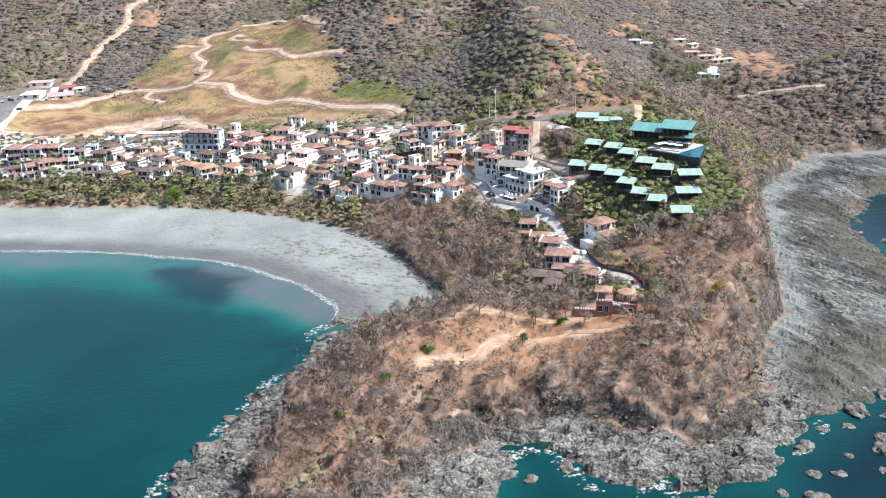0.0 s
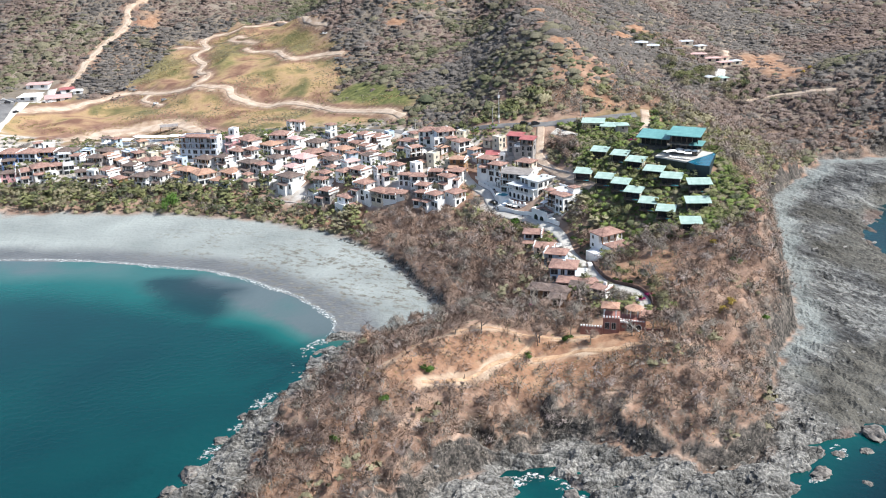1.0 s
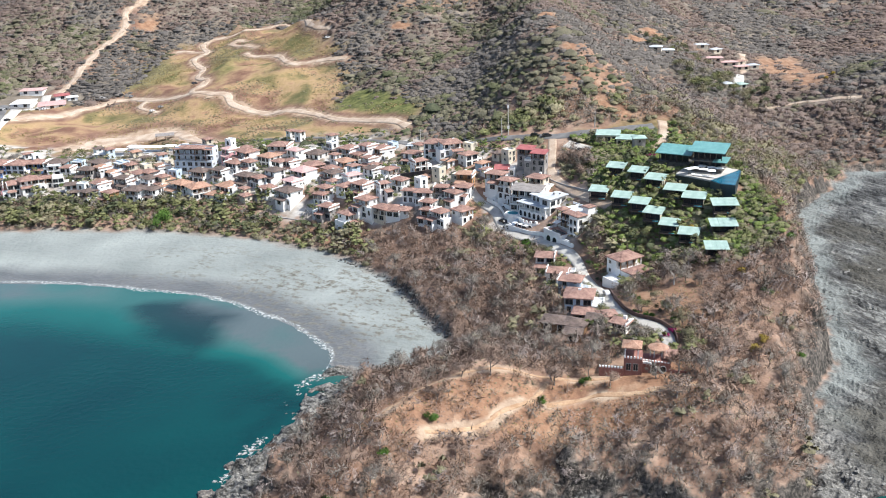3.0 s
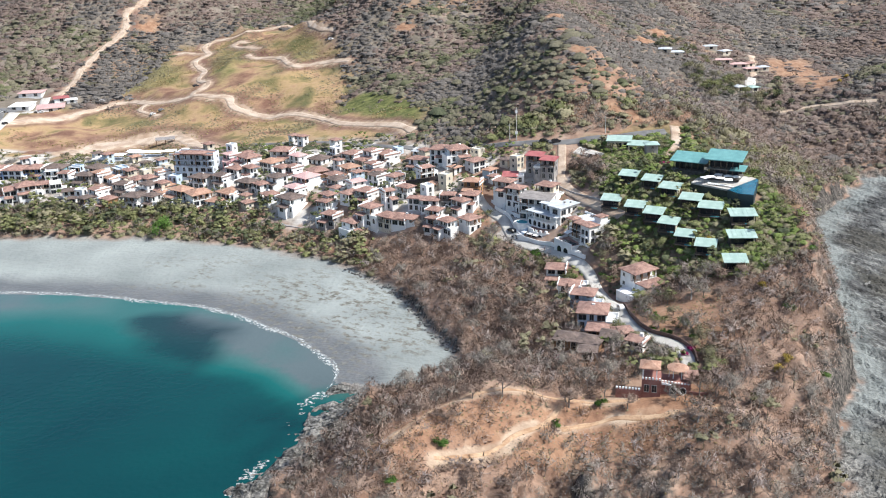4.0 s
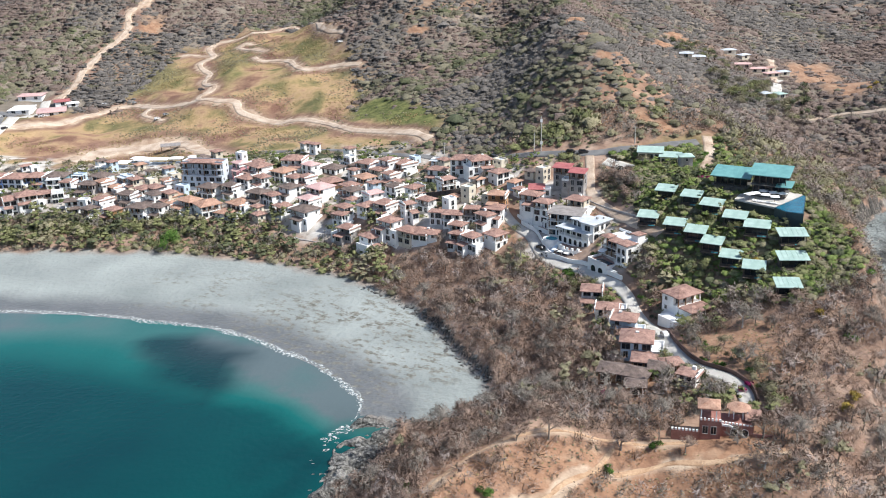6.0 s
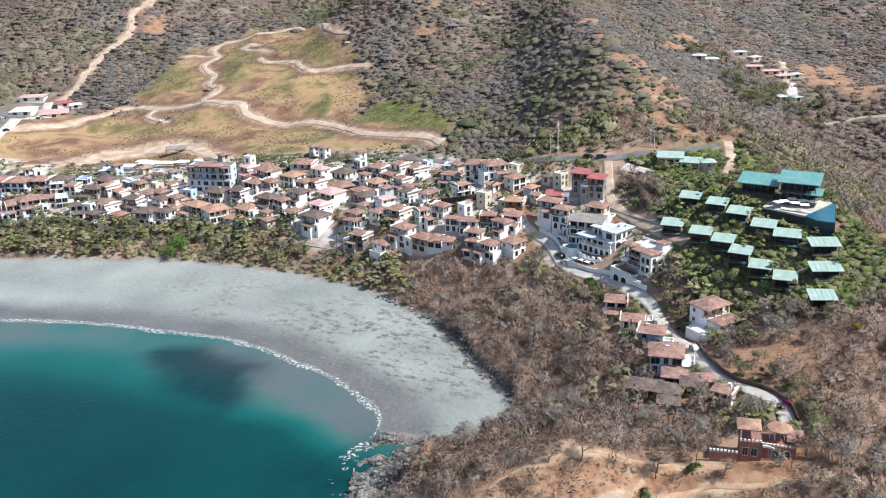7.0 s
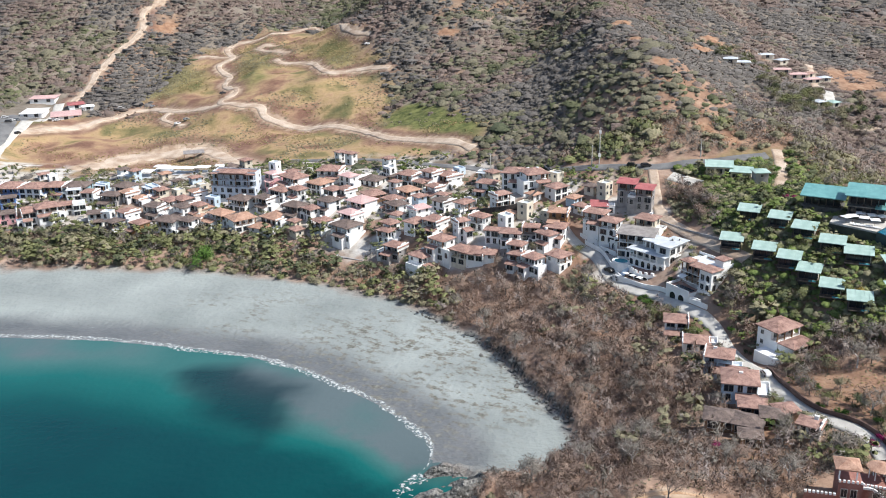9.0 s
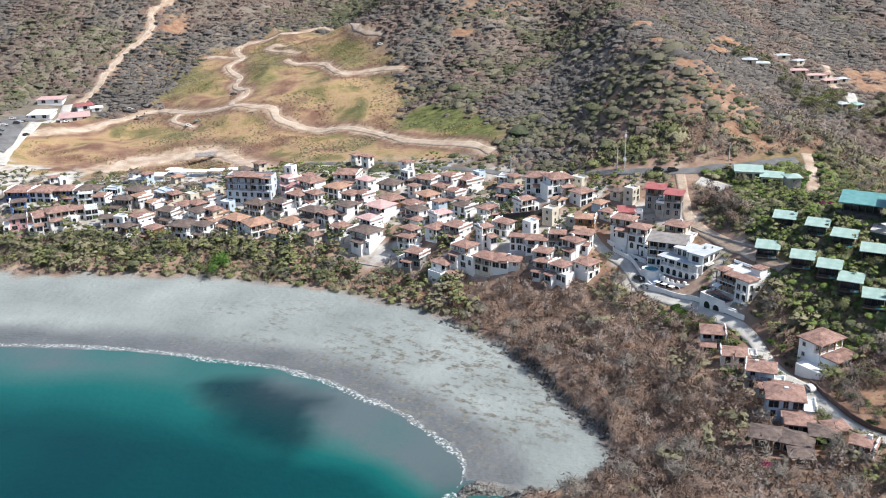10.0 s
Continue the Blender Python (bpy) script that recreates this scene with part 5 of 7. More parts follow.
def gallery_building():
    """The white block with dark galleries, clay tiled towers and a pool terrace over arches."""
    t = thing("apartment_building", 51.0, 400.5, 20.6, -57, "tall white apartment building with brown roofs and dark galleries", "apartment building", "large white buildings")
    part("wall", boxes((-7.5, 2.5, -1.4, 5.0, -8, 10.0), (2.502, 7.6, -5.8, 5.0, -8, 10.6)), WHITE, t)
    for lo in (3.3, 6.6):
        part("gallery_floor", boxes((-7.6, 2.5, -3.6, -1.402, lo - 0.25, lo)), WHITE, t)
        part("gallery_rail", rail(-7.5, 2.4, -3.5, -3.44, lo + 0.002), TIMBER, t)
        for k in range(5):
            c = -7.4 + 9.6 * k / 4
            part("column", boxes((c - 0.16, c + 0.16, -3.5, -3.2, lo - 3.3 + 0.004, lo - 0.252)), TIMBER, t)
    for k in range(5):
        c = -7.4 + 9.6 * k / 4
        part("column", boxes((c - 0.16, c + 0.16, -3.5, -3.2, 6.604, 9.3)), TIMBER, t)
    for lo in (0.2, 3.5, 6.8):
        for k in range(4):
            window(t, "wide", -6.2 + 2.5 * k, -1.4, lo)
        window(t, "tall", 3.9, -5.8, lo)
        window(t, "arch", 6.2, -5.8, lo)
        part("balcony", boxes((2.9, 7.2, -7.0, -5.802, lo - 0.4, lo - 0.2)), WHITE, t)
        part("balcony_rail", rail(3.0, 7.1, -6.95, -6.9, lo - 0.198), WHITE, t)
        for k in range(3):
            window(t, "small" if k % 2 else "tall", 7.6, -4.2 + 3.6 * k, lo + 0.3, 90)
    part("tower_roof", hip_roof(1.9, 8.2, -6.5, -0.6, 10.602, 1.0), CLAY, t, "small hipped clay tile roof")
    part("side_roof", hip_roof(-8.2, -4.0, -4.2, 0.6, 10.002, 0.8), CLAY, t, "small hipped clay tile roof")
    part("gallery_roof", slab_roof(-3.9, 2.4, -4.2, -0.6, 9.3, 10.0, 0.2), CLAY, t, "sloping clay tile roof over the gallery")
    part("flat_roof", boxes((-3.8, 2.3, -0.59, 4.7, 10.002, 10.1)), WHITE_ROOF, t, "flat pale roof")
    part("roof_parapet", boxes((-7.5, 7.6, 4.75, 5.0, 10.603, 11.5), (7.35, 7.6, -0.5, 4.74, 10.603, 11.5), (-4.0, -3.75, 0.61, 4.74, 10.003, 11.2)), WHITE, t)
    part("roof_room", boxes((3.2, 6.6, 0.6, 4.2, 10.602, 12.9)), WHITE, t)
    part("roof_room_tiles", hip_roof(2.8, 7.0, 0.2, 4.6, 12.902, 0.6), CLAY, t, "small hipped clay tile roof")
    part("terrace", boxes((-7.8, 2.4, -10.2, -3.602, -8, 2.4)), WHITE, t)
    part("terrace_floor", boxes((-7.5, 2.2, -9.9, -3.7, 2.402, 2.45)), CLAY, t, "red tiled terrace floor")
    part("terrace_parapet", boxes((-7.8, 2.4, -10.2, -9.95, 2.403, 3.3), (-7.8, -7.55, -9.94, -3.7, 2.403, 3.3)), WHITE, t)
    part("pool", boxes((-5.4, 1.6, -9.2, -6.4, 2.452, 2.55)), surface("dark_pool_water", (0.01, 0.03, 0.05), (0.02, 0.05, 0.08), 3.0, 0.05), t, "narrow dark pool on the terrace")
    window(t, "big_arch", -4.6, -10.2, -2.0)
    window(t, "big_arch", -0.8, -10.2, -2.0)
    part("gate_wall", boxes((2.402, 6.6, -9.0, -8.6, -8, 1.4)), WHITE, t)
    window(t, "big_arch", 4.4, -9.0, -2.6)
    part("awning", slab_roof(-7.0, -4.4, -6.2, -3.7, 4.9, 5.4, 0.06), WHITE, t)
    for px in (-6.9, -4.5):
        part("awning_post", boxes((px - 0.05, px + 0.05, -6.1, -6.0, 2.451, 4.9)), FRAME, t)
    return t


arcade_building()
gallery_building()
house(34.4, 433.5, -24, 13, 7.5, 3, WHITE, GREY_METAL, "shed", 2, "white three-storey house with a grey sheet roof and galleries", "large white buildings", "house", ("wide",), 312, 22.0, 8, 3.0)
HOUSES += [(39.5, 424, 10), (36, 414, 6), (51.0, 400.5, 9.5), (46, 394, 6), (34.4, 433.5, 7)]


def stepped_terrace(x, y, turn, w, tiers, foot):
    """White retaining terraces in steps, with arches, parapets and tiled floors."""
    t = thing("terrace_block", x, y, foot, turn, "stepped white terraces with arches and tiled floors", "terrace", "terraces above the street")
    for k in range(tiers):
        lo, hi, top = k * 2.6, k * 2.6 + 2.55, 2.8 + 2.7 * k
        part("wall", boxes((-w / 2 + 0.7 * k, w / 2 - 0.4 * k, lo, hi, -5, top)), WHITE, t)
        part("tiled_floor", boxes((-w / 2 + 0.7 * k + 0.25, w / 2 - 0.4 * k - 0.25, lo + 0.25, hi - 0.05, top + 0.002, top + 0.05)), CLAY, t, "clay tiled terrace floor")
        part("parapet", boxes((-w / 2 + 0.7 * k, w / 2 - 0.4 * k, lo, lo + 0.22, top + 0.002, top + 0.85)), WHITE, t)
        for j in range(2 if k else 3):
            window(t, "arch" if k else "big_arch" if j == 1 else "arch", -w / 2 + 0.7 * k + w * (j + 0.6) / (3.4 if k else 3.2), lo, top - 2.5 if k else -0.3)
    part("awning", slab_roof(-w / 2 + 1.2, 0.4, tiers * 2.6 - 2.4, tiers * 2.6 - 0.3, 2.7 * tiers + 2.2, 2.7 * tiers + 2.9), CLAY, t, "clay tile awning")
    HOUSES.append((x, y, w * 0.5))
    return t


stepped_terrace(18.6, 449.0, -58, 10, 2, 20.8)
stepped_terrace(24.4, 438.6, -56, 9, 2, 19.4)
terr2 = thing("garden_wall", 27.6, 427.6, 18.6, -40, "curved white pool terrace above the street", "terrace")
ring = [(3.6 * math.cos(a * math.pi / 8), 2.8 * math.sin(a * math.pi / 8)) for a in range(16)]
part("wall", prism(ring, -6, 3.6), WHITE, terr2)
part("pool_water", prism([(x * 0.7, y * 0.7) for x, y in ring], 3.602, 3.7), POOL, terr2, "round turquoise pool")
HOUSES += [(27.6, 427.6, 4.5)]
hotel2 = house(-137.0, 543.5, -12, 22, 9, 4, BLUE_GREY, CLAY, "flat", 2, "long four-storey blue-grey hotel with balconies", "town hotels", "hotel", ("tall", "wide"), 312)
part("attic_roof", hip_roof(-7, 7, -5.2, 3.0, 12.9, 1.0), CLAY, hotel2, "hipped clay tile roof")
HOUSES += [(-138.4, 547.5, 12)]
bell = house(-119.0, 549.5, -28, 4.2, 4.2, 4, WHITE, WHITE_ROOF, "flat", 0, "white bell tower with arched openings beside the hotel", "town hotels", "tower", ("arch",), 313, None, 6, 2.9)

# ---- the rose-coloured house on the headland ----
z = height_at(54, 281)
rose = thing("villa", 55.5, 281.5, z, -14, "rose-walled villa with white crenels and terracotta pavilions", "house")
part("tower", boxes((-6.2, -1.2, -3.2, 2.6, -5, 4.8)), ROSE_WALL, rose)
part("wing", boxes((-1.198, 6.6, -2.0, 3.6, -5, 3.6)), ROSE_WALL, rose)
part("yard_wall", boxes((-13, -6.3, -3.6, -3.2, -4, 1.6)), ROSE_WALL, rose)
part("yard_wall", boxes((6.602, 11.0, -2.4, -2.0, -4, 1.8)), ROSE_WALL, rose)
for k in range(6):
    part("crenel", boxes((-6.2 + k * 0.9, -5.75 + k * 0.9, -3.3, -2.9, 4.802, 5.4)), WHITE, rose)
for k in range(9):
    part("crenel", boxes((-1.1 + k * 0.85, -0.55 + k * 0.85, -2.1, -1.7, 3.602, 4.3 - 0.06 * k)), WHITE, rose)
for k in range(8):
    part("crenel", boxes((-13 + k * 0.85, -12.5 + k * 0.85, -3.7, -3.1, 1.602, 2.1)), WHITE, rose)
curve = [(-1.0 + 8.6 * k / 18, 3.4 - 3.6 * k / 18 + 0.7 * math.sin(k / 3)) for k in range(19)]
bm = bmesh.new()
ring = [[bm.verts.new((x, y, z + u)) for y, u in ((-2.9, 0), (-2.5, 0), (-2.5, 0.55), (-2.9, 0.55))] for x, z in curve]
for p, q in zip(ring, ring[1:]):
    for k in range(4):
        bm.faces.new((p[k], p[(k + 1) % 4], q[(k + 1) % 4], q[k]))
bm.faces.new(ring[0][::-1]), bm.faces.new(ring[-1])
bmesh.ops.recalc_face_normals(bm, faces=bm.faces)
part("stair_wall", bm, WHITE, rose, "curved white stair parapet")
part("pavilion_roof", hip_roof(-7.0, -1.4, -2.6, 3.0, 7.4, 1.2), ORANGE_CLAY, rose, "square terracotta pavilion roof")
for sx, sy in ((-6, -1.8), (-2.4, -1.8), (-6, 2.2), (-2.4, 2.2)):
    part("pavilion_post", boxes((sx - 0.15, sx + 0.15, sy - 0.15, sy + 0.15, 4.802, 7.4)), WHITE, rose)
bm = bmesh.new()
bmesh.ops.create_cone(bm, cap_ends=True, segments=24, radius1=2.9, radius2=0.25, depth=0.9, matrix=Matrix.Translation((3.0, 2.0, 7.0)))
part("round_roof", bm, ORANGE_CLAY, rose, "round terracotta pavilion roof")
for a in range(6):
    c, s = 3.0 + 2.2 * math.cos(a * 1.047), 2.0 + 1.2 * math.sin(a * 1.047)
    part("round_post", boxes((c - 0.1, c + 0.1, s - 0.1, s + 0.1, 3.602, 6.6)), WHITE, rose)
part("tiled_roof", slab_roof(4.6, 8.6, -0.6, 4.0, 4.2, 5.0), CLAY, rose)
for k in range(2):
    window(rose, "tall", -4.9 + 2.0 * k, -3.2, 1.2)
window(rose, "arch", 2.0, -2.0, 0.3)
window(rose, "arch", 4.6, -2.0, 0.3)
HOUSES += [(54, 281, 9), (46, 280, 4)]


# ---- walls along streets and terraces ----
def wall_line(name, line, shift, high, thick, material, label, lift=0.0):
    """A wall that follows a line at a distance to its side."""
    p = smooth_line(line, 1.5)
    g = np.gradient(p, axis=0)
    g /= np.hypot(g[:, 0], g[:, 1])[:, None]
    side = np.stack([g[:, 1], -g[:, 0]], 1)
    a, b = p + side * shift, p + side * (shift + thick)
    za, zb = drape(a[:, 0], a[:, 1]), drape(b[:, 0], b[:, 1])
    top = np.maximum(za, zb) + high + lift
    v = np.stack([np.c_[a, za - 3], np.c_[a, top], np.c_[b, top], np.c_[b, zb - 3]], 1).reshape(-1, 3)
    k = np.arange(len(p) - 1)[:, None] * 4
    f = np.concatenate([k + np.array([[0, 1, 5, 4]]), k + np.array([[1, 2, 6, 5]]), k + np.array([[2, 3, 7, 6]])])
    return tagged(new(name, solid(name, v, f, material)), label, "wall", kind="structure")


wall_line("street_wall_1", STREET_LINE[2:11], -2.7, 1.2, 0.35, WHITE, "low white wall along the village street", 0.3)
wall_line("street_wall_2", STREET_LINE[13:], -2.6, 1.0, 0.4, surface("brown_kerb_wall", (0.10, 0.06, 0.05), (0.18, 0.11, 0.09), 2.0), "low brown wall below the cut slope", 0.3)
wall_line("terrace_wall", [(-26, 479), (-15, 475), (-7, 474), (0, 480), (3.6, 488)], 0, 4.2, 0.6, surface("dark_stone_wall", (0.035, 0.03, 0.03), (0.09, 0.08, 0.075), 1.5), "dark curved retaining wall of the plaza")
wall_line("hill_wall", [(47, 452), (53, 436), (60, 420), (66, 410)], 3.0, 0.5, 0.4, GREY_WALL, "grey wall below the brushy slope")
plaza = thing("plaza", -8, 486, 25.2, 0, "pale round plaza behind the retaining wall", "plaza")
part("paving", prism([(10.5 * math.cos(a * math.pi / 10), 9 * math.sin(a * math.pi / 10)) for a in range(20)], -4, 0), CONCRETE, plaza)
POOL_Z = height_at(-76, 476) + 0.5
lap = thing("swimming_pool", 0, 0, 0, 0, "long turquoise lap pool below the town", "pool")
part("deck", prism([(-85, 488), (-76, 492), (-63, 481), (-68, 472.5), (-83, 480)], 2, POOL_Z), GREY_WALL, lap)
part("water", prism([(-82.5, 486), (-68.0, 479.0), (-69.6, 475.6), (-83.4, 482.2)], POOL_Z + 0.002, POOL_Z + 0.1), POOL, lap)
part("upper_water", prism([(-79, 488.5), (-72, 485), (-73.0, 483), (-79.6, 486.3)], POOL_Z + 0.002, POOL_Z + 0.12), POOL, lap)
HOUSES += [(-8, 486, 9), (-76, 482, 9)]


# ---- car park, tents, vehicles and poles ----
def shed(x, y, turn, w, d, h, roof, label, wall=WHITE, group="low buildings by the car park"):
    t = thing("shed", x, y, height_at(x, y), turn, label, "building", group)
    part("wall", boxes((-w / 2, w / 2, -d / 2, d / 2, -4, h)), wall, t)
    part("roof", hip_roof(-w / 2 - 0.8, w / 2 + 0.8, -d / 2 - 0.8, d / 2 + 0.8, h + 0.002, 1.0), roof, t)
    n = max(1, round(w / 7))
    for k in range(n):
        window(t, "wide", -w / 2 + w * (k + 0.5) / n, -d / 2, 0.4)
    HOUSES.append((x, y, max(w, d) * 0.55))
    return t


shed(-322, 777, 6, 17, 13, 2.6, PINK_CLAY, "low building with a pale red roof")
shed(-318, 748, 6, 14, 18, 2.6, WHITE, "low building with a white sheet roof")
shed(-289, 729, 20, 18, 18, 2.6, PINK_CLAY, "low building with a pale red roof")
shed(-294, 761, 25, 10, 11, 2.6, RED_METAL, "low building with a dark red roof")
shed(-281, 748, 25, 7, 6, 2.2, WHITE, "small building with a pale roof")
road("car_park", [(-308, 640), (-313, 672), (-321, 712), (-324, 742)], 20, ASPHALT, "grey paved car park beside the low buildings", "car park", lift=0.3)
road("paved_yard", [(-288, 612), (-301, 655), (-303, 700), (-303, 735), (-309, 770)], 7, CONCRETE, "pale paved yard between the low buildings", "yard", lift=0.35)

KIOSK = thing("canopy", -183, 642.5, height_at(-183, 642.5), 15, "dark field canopy with a pale roof on posts", "canopy")
part("roof", slab_roof(-6, 6, -3, 3, 3.2, 3.8), GREY_METAL, KIOSK)
for sx in (-5.6, 0, 5.6):
    for sy in (-2.6, 2.6):
        part("post", boxes((sx - 0.1, sx + 0.1, sy - 0.1, sy + 0.1, -1, 3.25)), TIMBER, KIOSK)


def tent(x, y, turn, w, d, h):
    t = thing("marquee", x, y, height_at(x, y), turn, "white flat marquee behind the town houses", "marquee", "white marquees")
    part("roof", hip_roof(-w / 2, w / 2, -d / 2, d / 2, h, 0.8, 0.15), WHITE, t)
    for sx in (-1, 1):
        for sy in (-1, 1):
            part("post", boxes((sx * (w / 2 - 0.2) - 0.08, sx * (w / 2 - 0.2) + 0.08, sy * (d / 2 - 0.2) - 0.08, sy * (d / 2 - 0.2) + 0.08, -2, h)), FRAME, t)
    part("floor", boxes((-w / 2 - 1, w / 2 + 1, -d / 2 - 1, d / 2 + 1, -3, 0.15)), WHITE_ROOF, t, "pale floor slab")
    HOUSES.append((x, y, w * 0.5))


for x, y, w, d in ((-196, 589, 11, 7), (-185, 594, 10, 7), (-174, 590, 10, 6), (-164.5, 590, 8, 6), (-156, 591, 6, 5), (-190.5, 603, 8, 5), (-204, 583, 8, 5)):
    tent(x, y, -6, w, d, 2.8)

CAR_PAINT = {"white": surface("white_car_paint", (0.62, 0.62, 0.62), (0.7, 0.7, 0.7), 1.0, 0.25, 0.0), "dark": surface("dark_car_paint", (0.03, 0.03, 0.035), (0.05, 0.05, 0.055), 1.0, 0.25, 0.0),
             "silver": surface("silver_car_paint", (0.32, 0.33, 0.34), (0.4, 0.41, 0.42), 1.0, 0.25, 0.0, metal=0.4)}
TYRE = surface("tyre_rubber", (0.012, 0.012, 0.012), (0.025, 0.025, 0.025), 0.3, 0.8)


def car(x, y, turn, colour):
    t = thing("car", x, y, height_at(x, y) + 0.25, turn, f"parked {colour} car on the track" if y > 600 else f"parked {colour} car beside the street", "car", "parked cars")
    bm = bmesh.new()
    side = [(-2.2, 0.35), (2.2, 0.35), (2.25, 0.85), (1.3, 1.0), (0.75, 1.55), (-1.6, 1.6), (-2.2, 1.0)]
    a, b = [bm.verts.new((px, -0.88, pz)) for px, pz in side], [bm.verts.new((px, 0.88, pz)) for px, pz in side]
    bm.faces.new(a), bm.faces.new(b[::-1])
    for k in range(len(side)):
        bm.faces.new((a[k], b[k], b[(k + 1) % len(side)], a[(k + 1) % len(side)]))
    bmesh.ops.recalc_face_normals(bm, faces=bm.faces)
    bmesh.ops.bevel(bm, geom=bm.edges[:], offset=0.09, segments=2, affect="EDGES")
    part("body", bm, CAR_PAINT[colour], t)
    part("windscreen", slab_roof(-0.7, 0.7, -0.3, 0.3, 0, 0, 0.03), GLASS_DARK, t, at=pose(1.06, 0, 1.28, 0, 47, 0) @ pose(0, 0, 0, 0, 0, 90))
    for sy in (-0.9, 0.87):
        part("side_window", boxes((-1.5, 0.6, sy, sy + 0.03, 1.05, 1.45)), GLASS_DARK, t)
    for sx in (-1.35, 1.4):
        for sy in (-0.82, 0.82):
            bm = bmesh.new()
            bmesh.ops.create_cone(bm, cap_ends=True, segments=14, radius1=0.34, radius2=0.34, depth=0.22, matrix=Matrix.Translation((sx, sy, 0.34)) @ Matrix.Rotation(math.pi / 2, 4, "X"))
            part("wheel", bm, TYRE, t)


for x, y, turn, colour in ((-251, 755.5, 70, "dark"), (-246, 754, 75, "dark"), (-238, 752, 80, "silver"), (-258, 747, 20, "white"), (-184, 733, 40, "dark"), (-208, 703, 60, "white"), (-203, 707, 60, "silver"),
                           (-89, 771, 30, "white"), (-76, 725, 10, "silver"), (48.5, 491.3, 5, "dark"), (43, 493.4, -20, "dark"), (62, 473.5, 60, "dark"), (64, 469, 40, "white"),
                           (23.4, 427.5, 120, "dark"), (24.8, 422.0, 125, "white"), (9.2, 515.6, -50, "dark"), (54.6, 345.5, 95, "white"), (-290, 716, 60, "white"), (-300, 678, 70, "dark"), (-322, 690, 70, "white"), (-328, 705, 70, "silver"), (-311, 662, 20, "white"), (-313, 670, 20, "dark"), (-315, 678, 20, "silver"), (-316, 686, 20, "white"), (-312, 694, 20, "dark"), (-313, 701, 20, "white"), (-315, 708, 20, "dark"), (-316, 715, 20, "silver"), (-326, 720, 20, "white"), (-324, 700, 20, "dark")):
    car(x, y, turn, colour)


def pole(x, y, h, label):
    t = thing("utility_pole", x, y, height_at(x, y), 0, label, "pole", "poles on the road")
    bm = bmesh.new()
    bmesh.ops.create_cone(bm, cap_ends=True, segments=8, radius1=0.28, radius2=0.16, depth=h + 1, matrix=Matrix.Translation((0, 0, h / 2 - 0.5)))
    part("shaft", bm, CONCRETE, t)
    part("crossarm", boxes((-0.9, 0.9, -0.08, 0.08, h - 0.9, h - 0.75)), FRAME, t)
    return t


pole(27.2, 501.5, 9.5, "short pale utility pole beside the paved road")
mast = pole(30.5, 502.0, 16.0, "tall pale mast with small antennas beside the paved road")
part("antenna", boxes((-0.5, 0.5, -0.2, -0.05, 13.2, 14.6)), WHITE, mast)
part("cabinet", boxes((-0.6, 0.6, -0.5, -0.29, 3.0, 4.4)), WHITE, mast)
pole(-14.6, 546, 8, "short pale utility pole beside the paved road")
pole(72, 494, 8, "short pale utility pole beside the paved road")

# ---- roofs in the far clearing ----
for n, (x, y, w) in enumerate(((149, 721, 8), (158, 725, 9), (219, 826, 14), (231, 822, 13), (215, 850, 10), (238, 811, 11), (249, 817, 8), (179, 645, 5), (189, 649, 5.5), (226, 846, 9), (240, 826, 10))):
    shed(x, y, -15 + 5 * n, w, 6, 2.6, (WHITE_ROOF, WHITE_ROOF, PINK_CLAY, PINK_CLAY, WHITE_ROOF, PINK_CLAY, WHITE_ROOF, WHITE_ROOF, GREEN_METAL, WHITE_ROOF, CLAY)[n], ("low pale house among trees on the far hill", "low house with pale red roof on far hill")[n in (2, 3, 5)], CREAM, "houses on the far hill")
road("clearing_lane", [(242, 803), (222, 745), (200, 690), (189, 654)], 7, CONCRETE, "pale lane down from the far clearing", "lane", ragged=0.4)

# ---- foam and boulders ----
def foam_material():
    """White foam, torn open so that the water shows through."""
    m = bpy.data.materials.new("sea_foam")
    m.use_nodes = True
    nodes, links = m.node_tree.nodes, m.node_tree.links
    b = nodes["Principled BSDF"]
    b.inputs["Base Color"].default_value, b.inputs["Roughness"].default_value = (0.58, 0.62, 0.62, 1), 0.8
    n = nodes.new("ShaderNodeTexNoise")
    n.inputs["Scale"].default_value, n.inputs["Detail"].default_value, n.inputs["Roughness"].default_value = 0.9, 7, 0.68
    links.new(nodes.new("ShaderNodeNewGeometry").outputs["Position"], n.inputs["Vector"])
    r = nodes.new("ShaderNodeMapRange")
    r.inputs["From Min"].default_value, r.inputs["From Max"].default_value, r.inputs["To Max"].default_value = 0.44, 0.62, 0.85
    links.new(n.outputs["Fac"], r.inputs["Value"])
    links.new(r.outputs["Result"], b.inputs["Alpha"])
    return m


FOAM = foam_material()


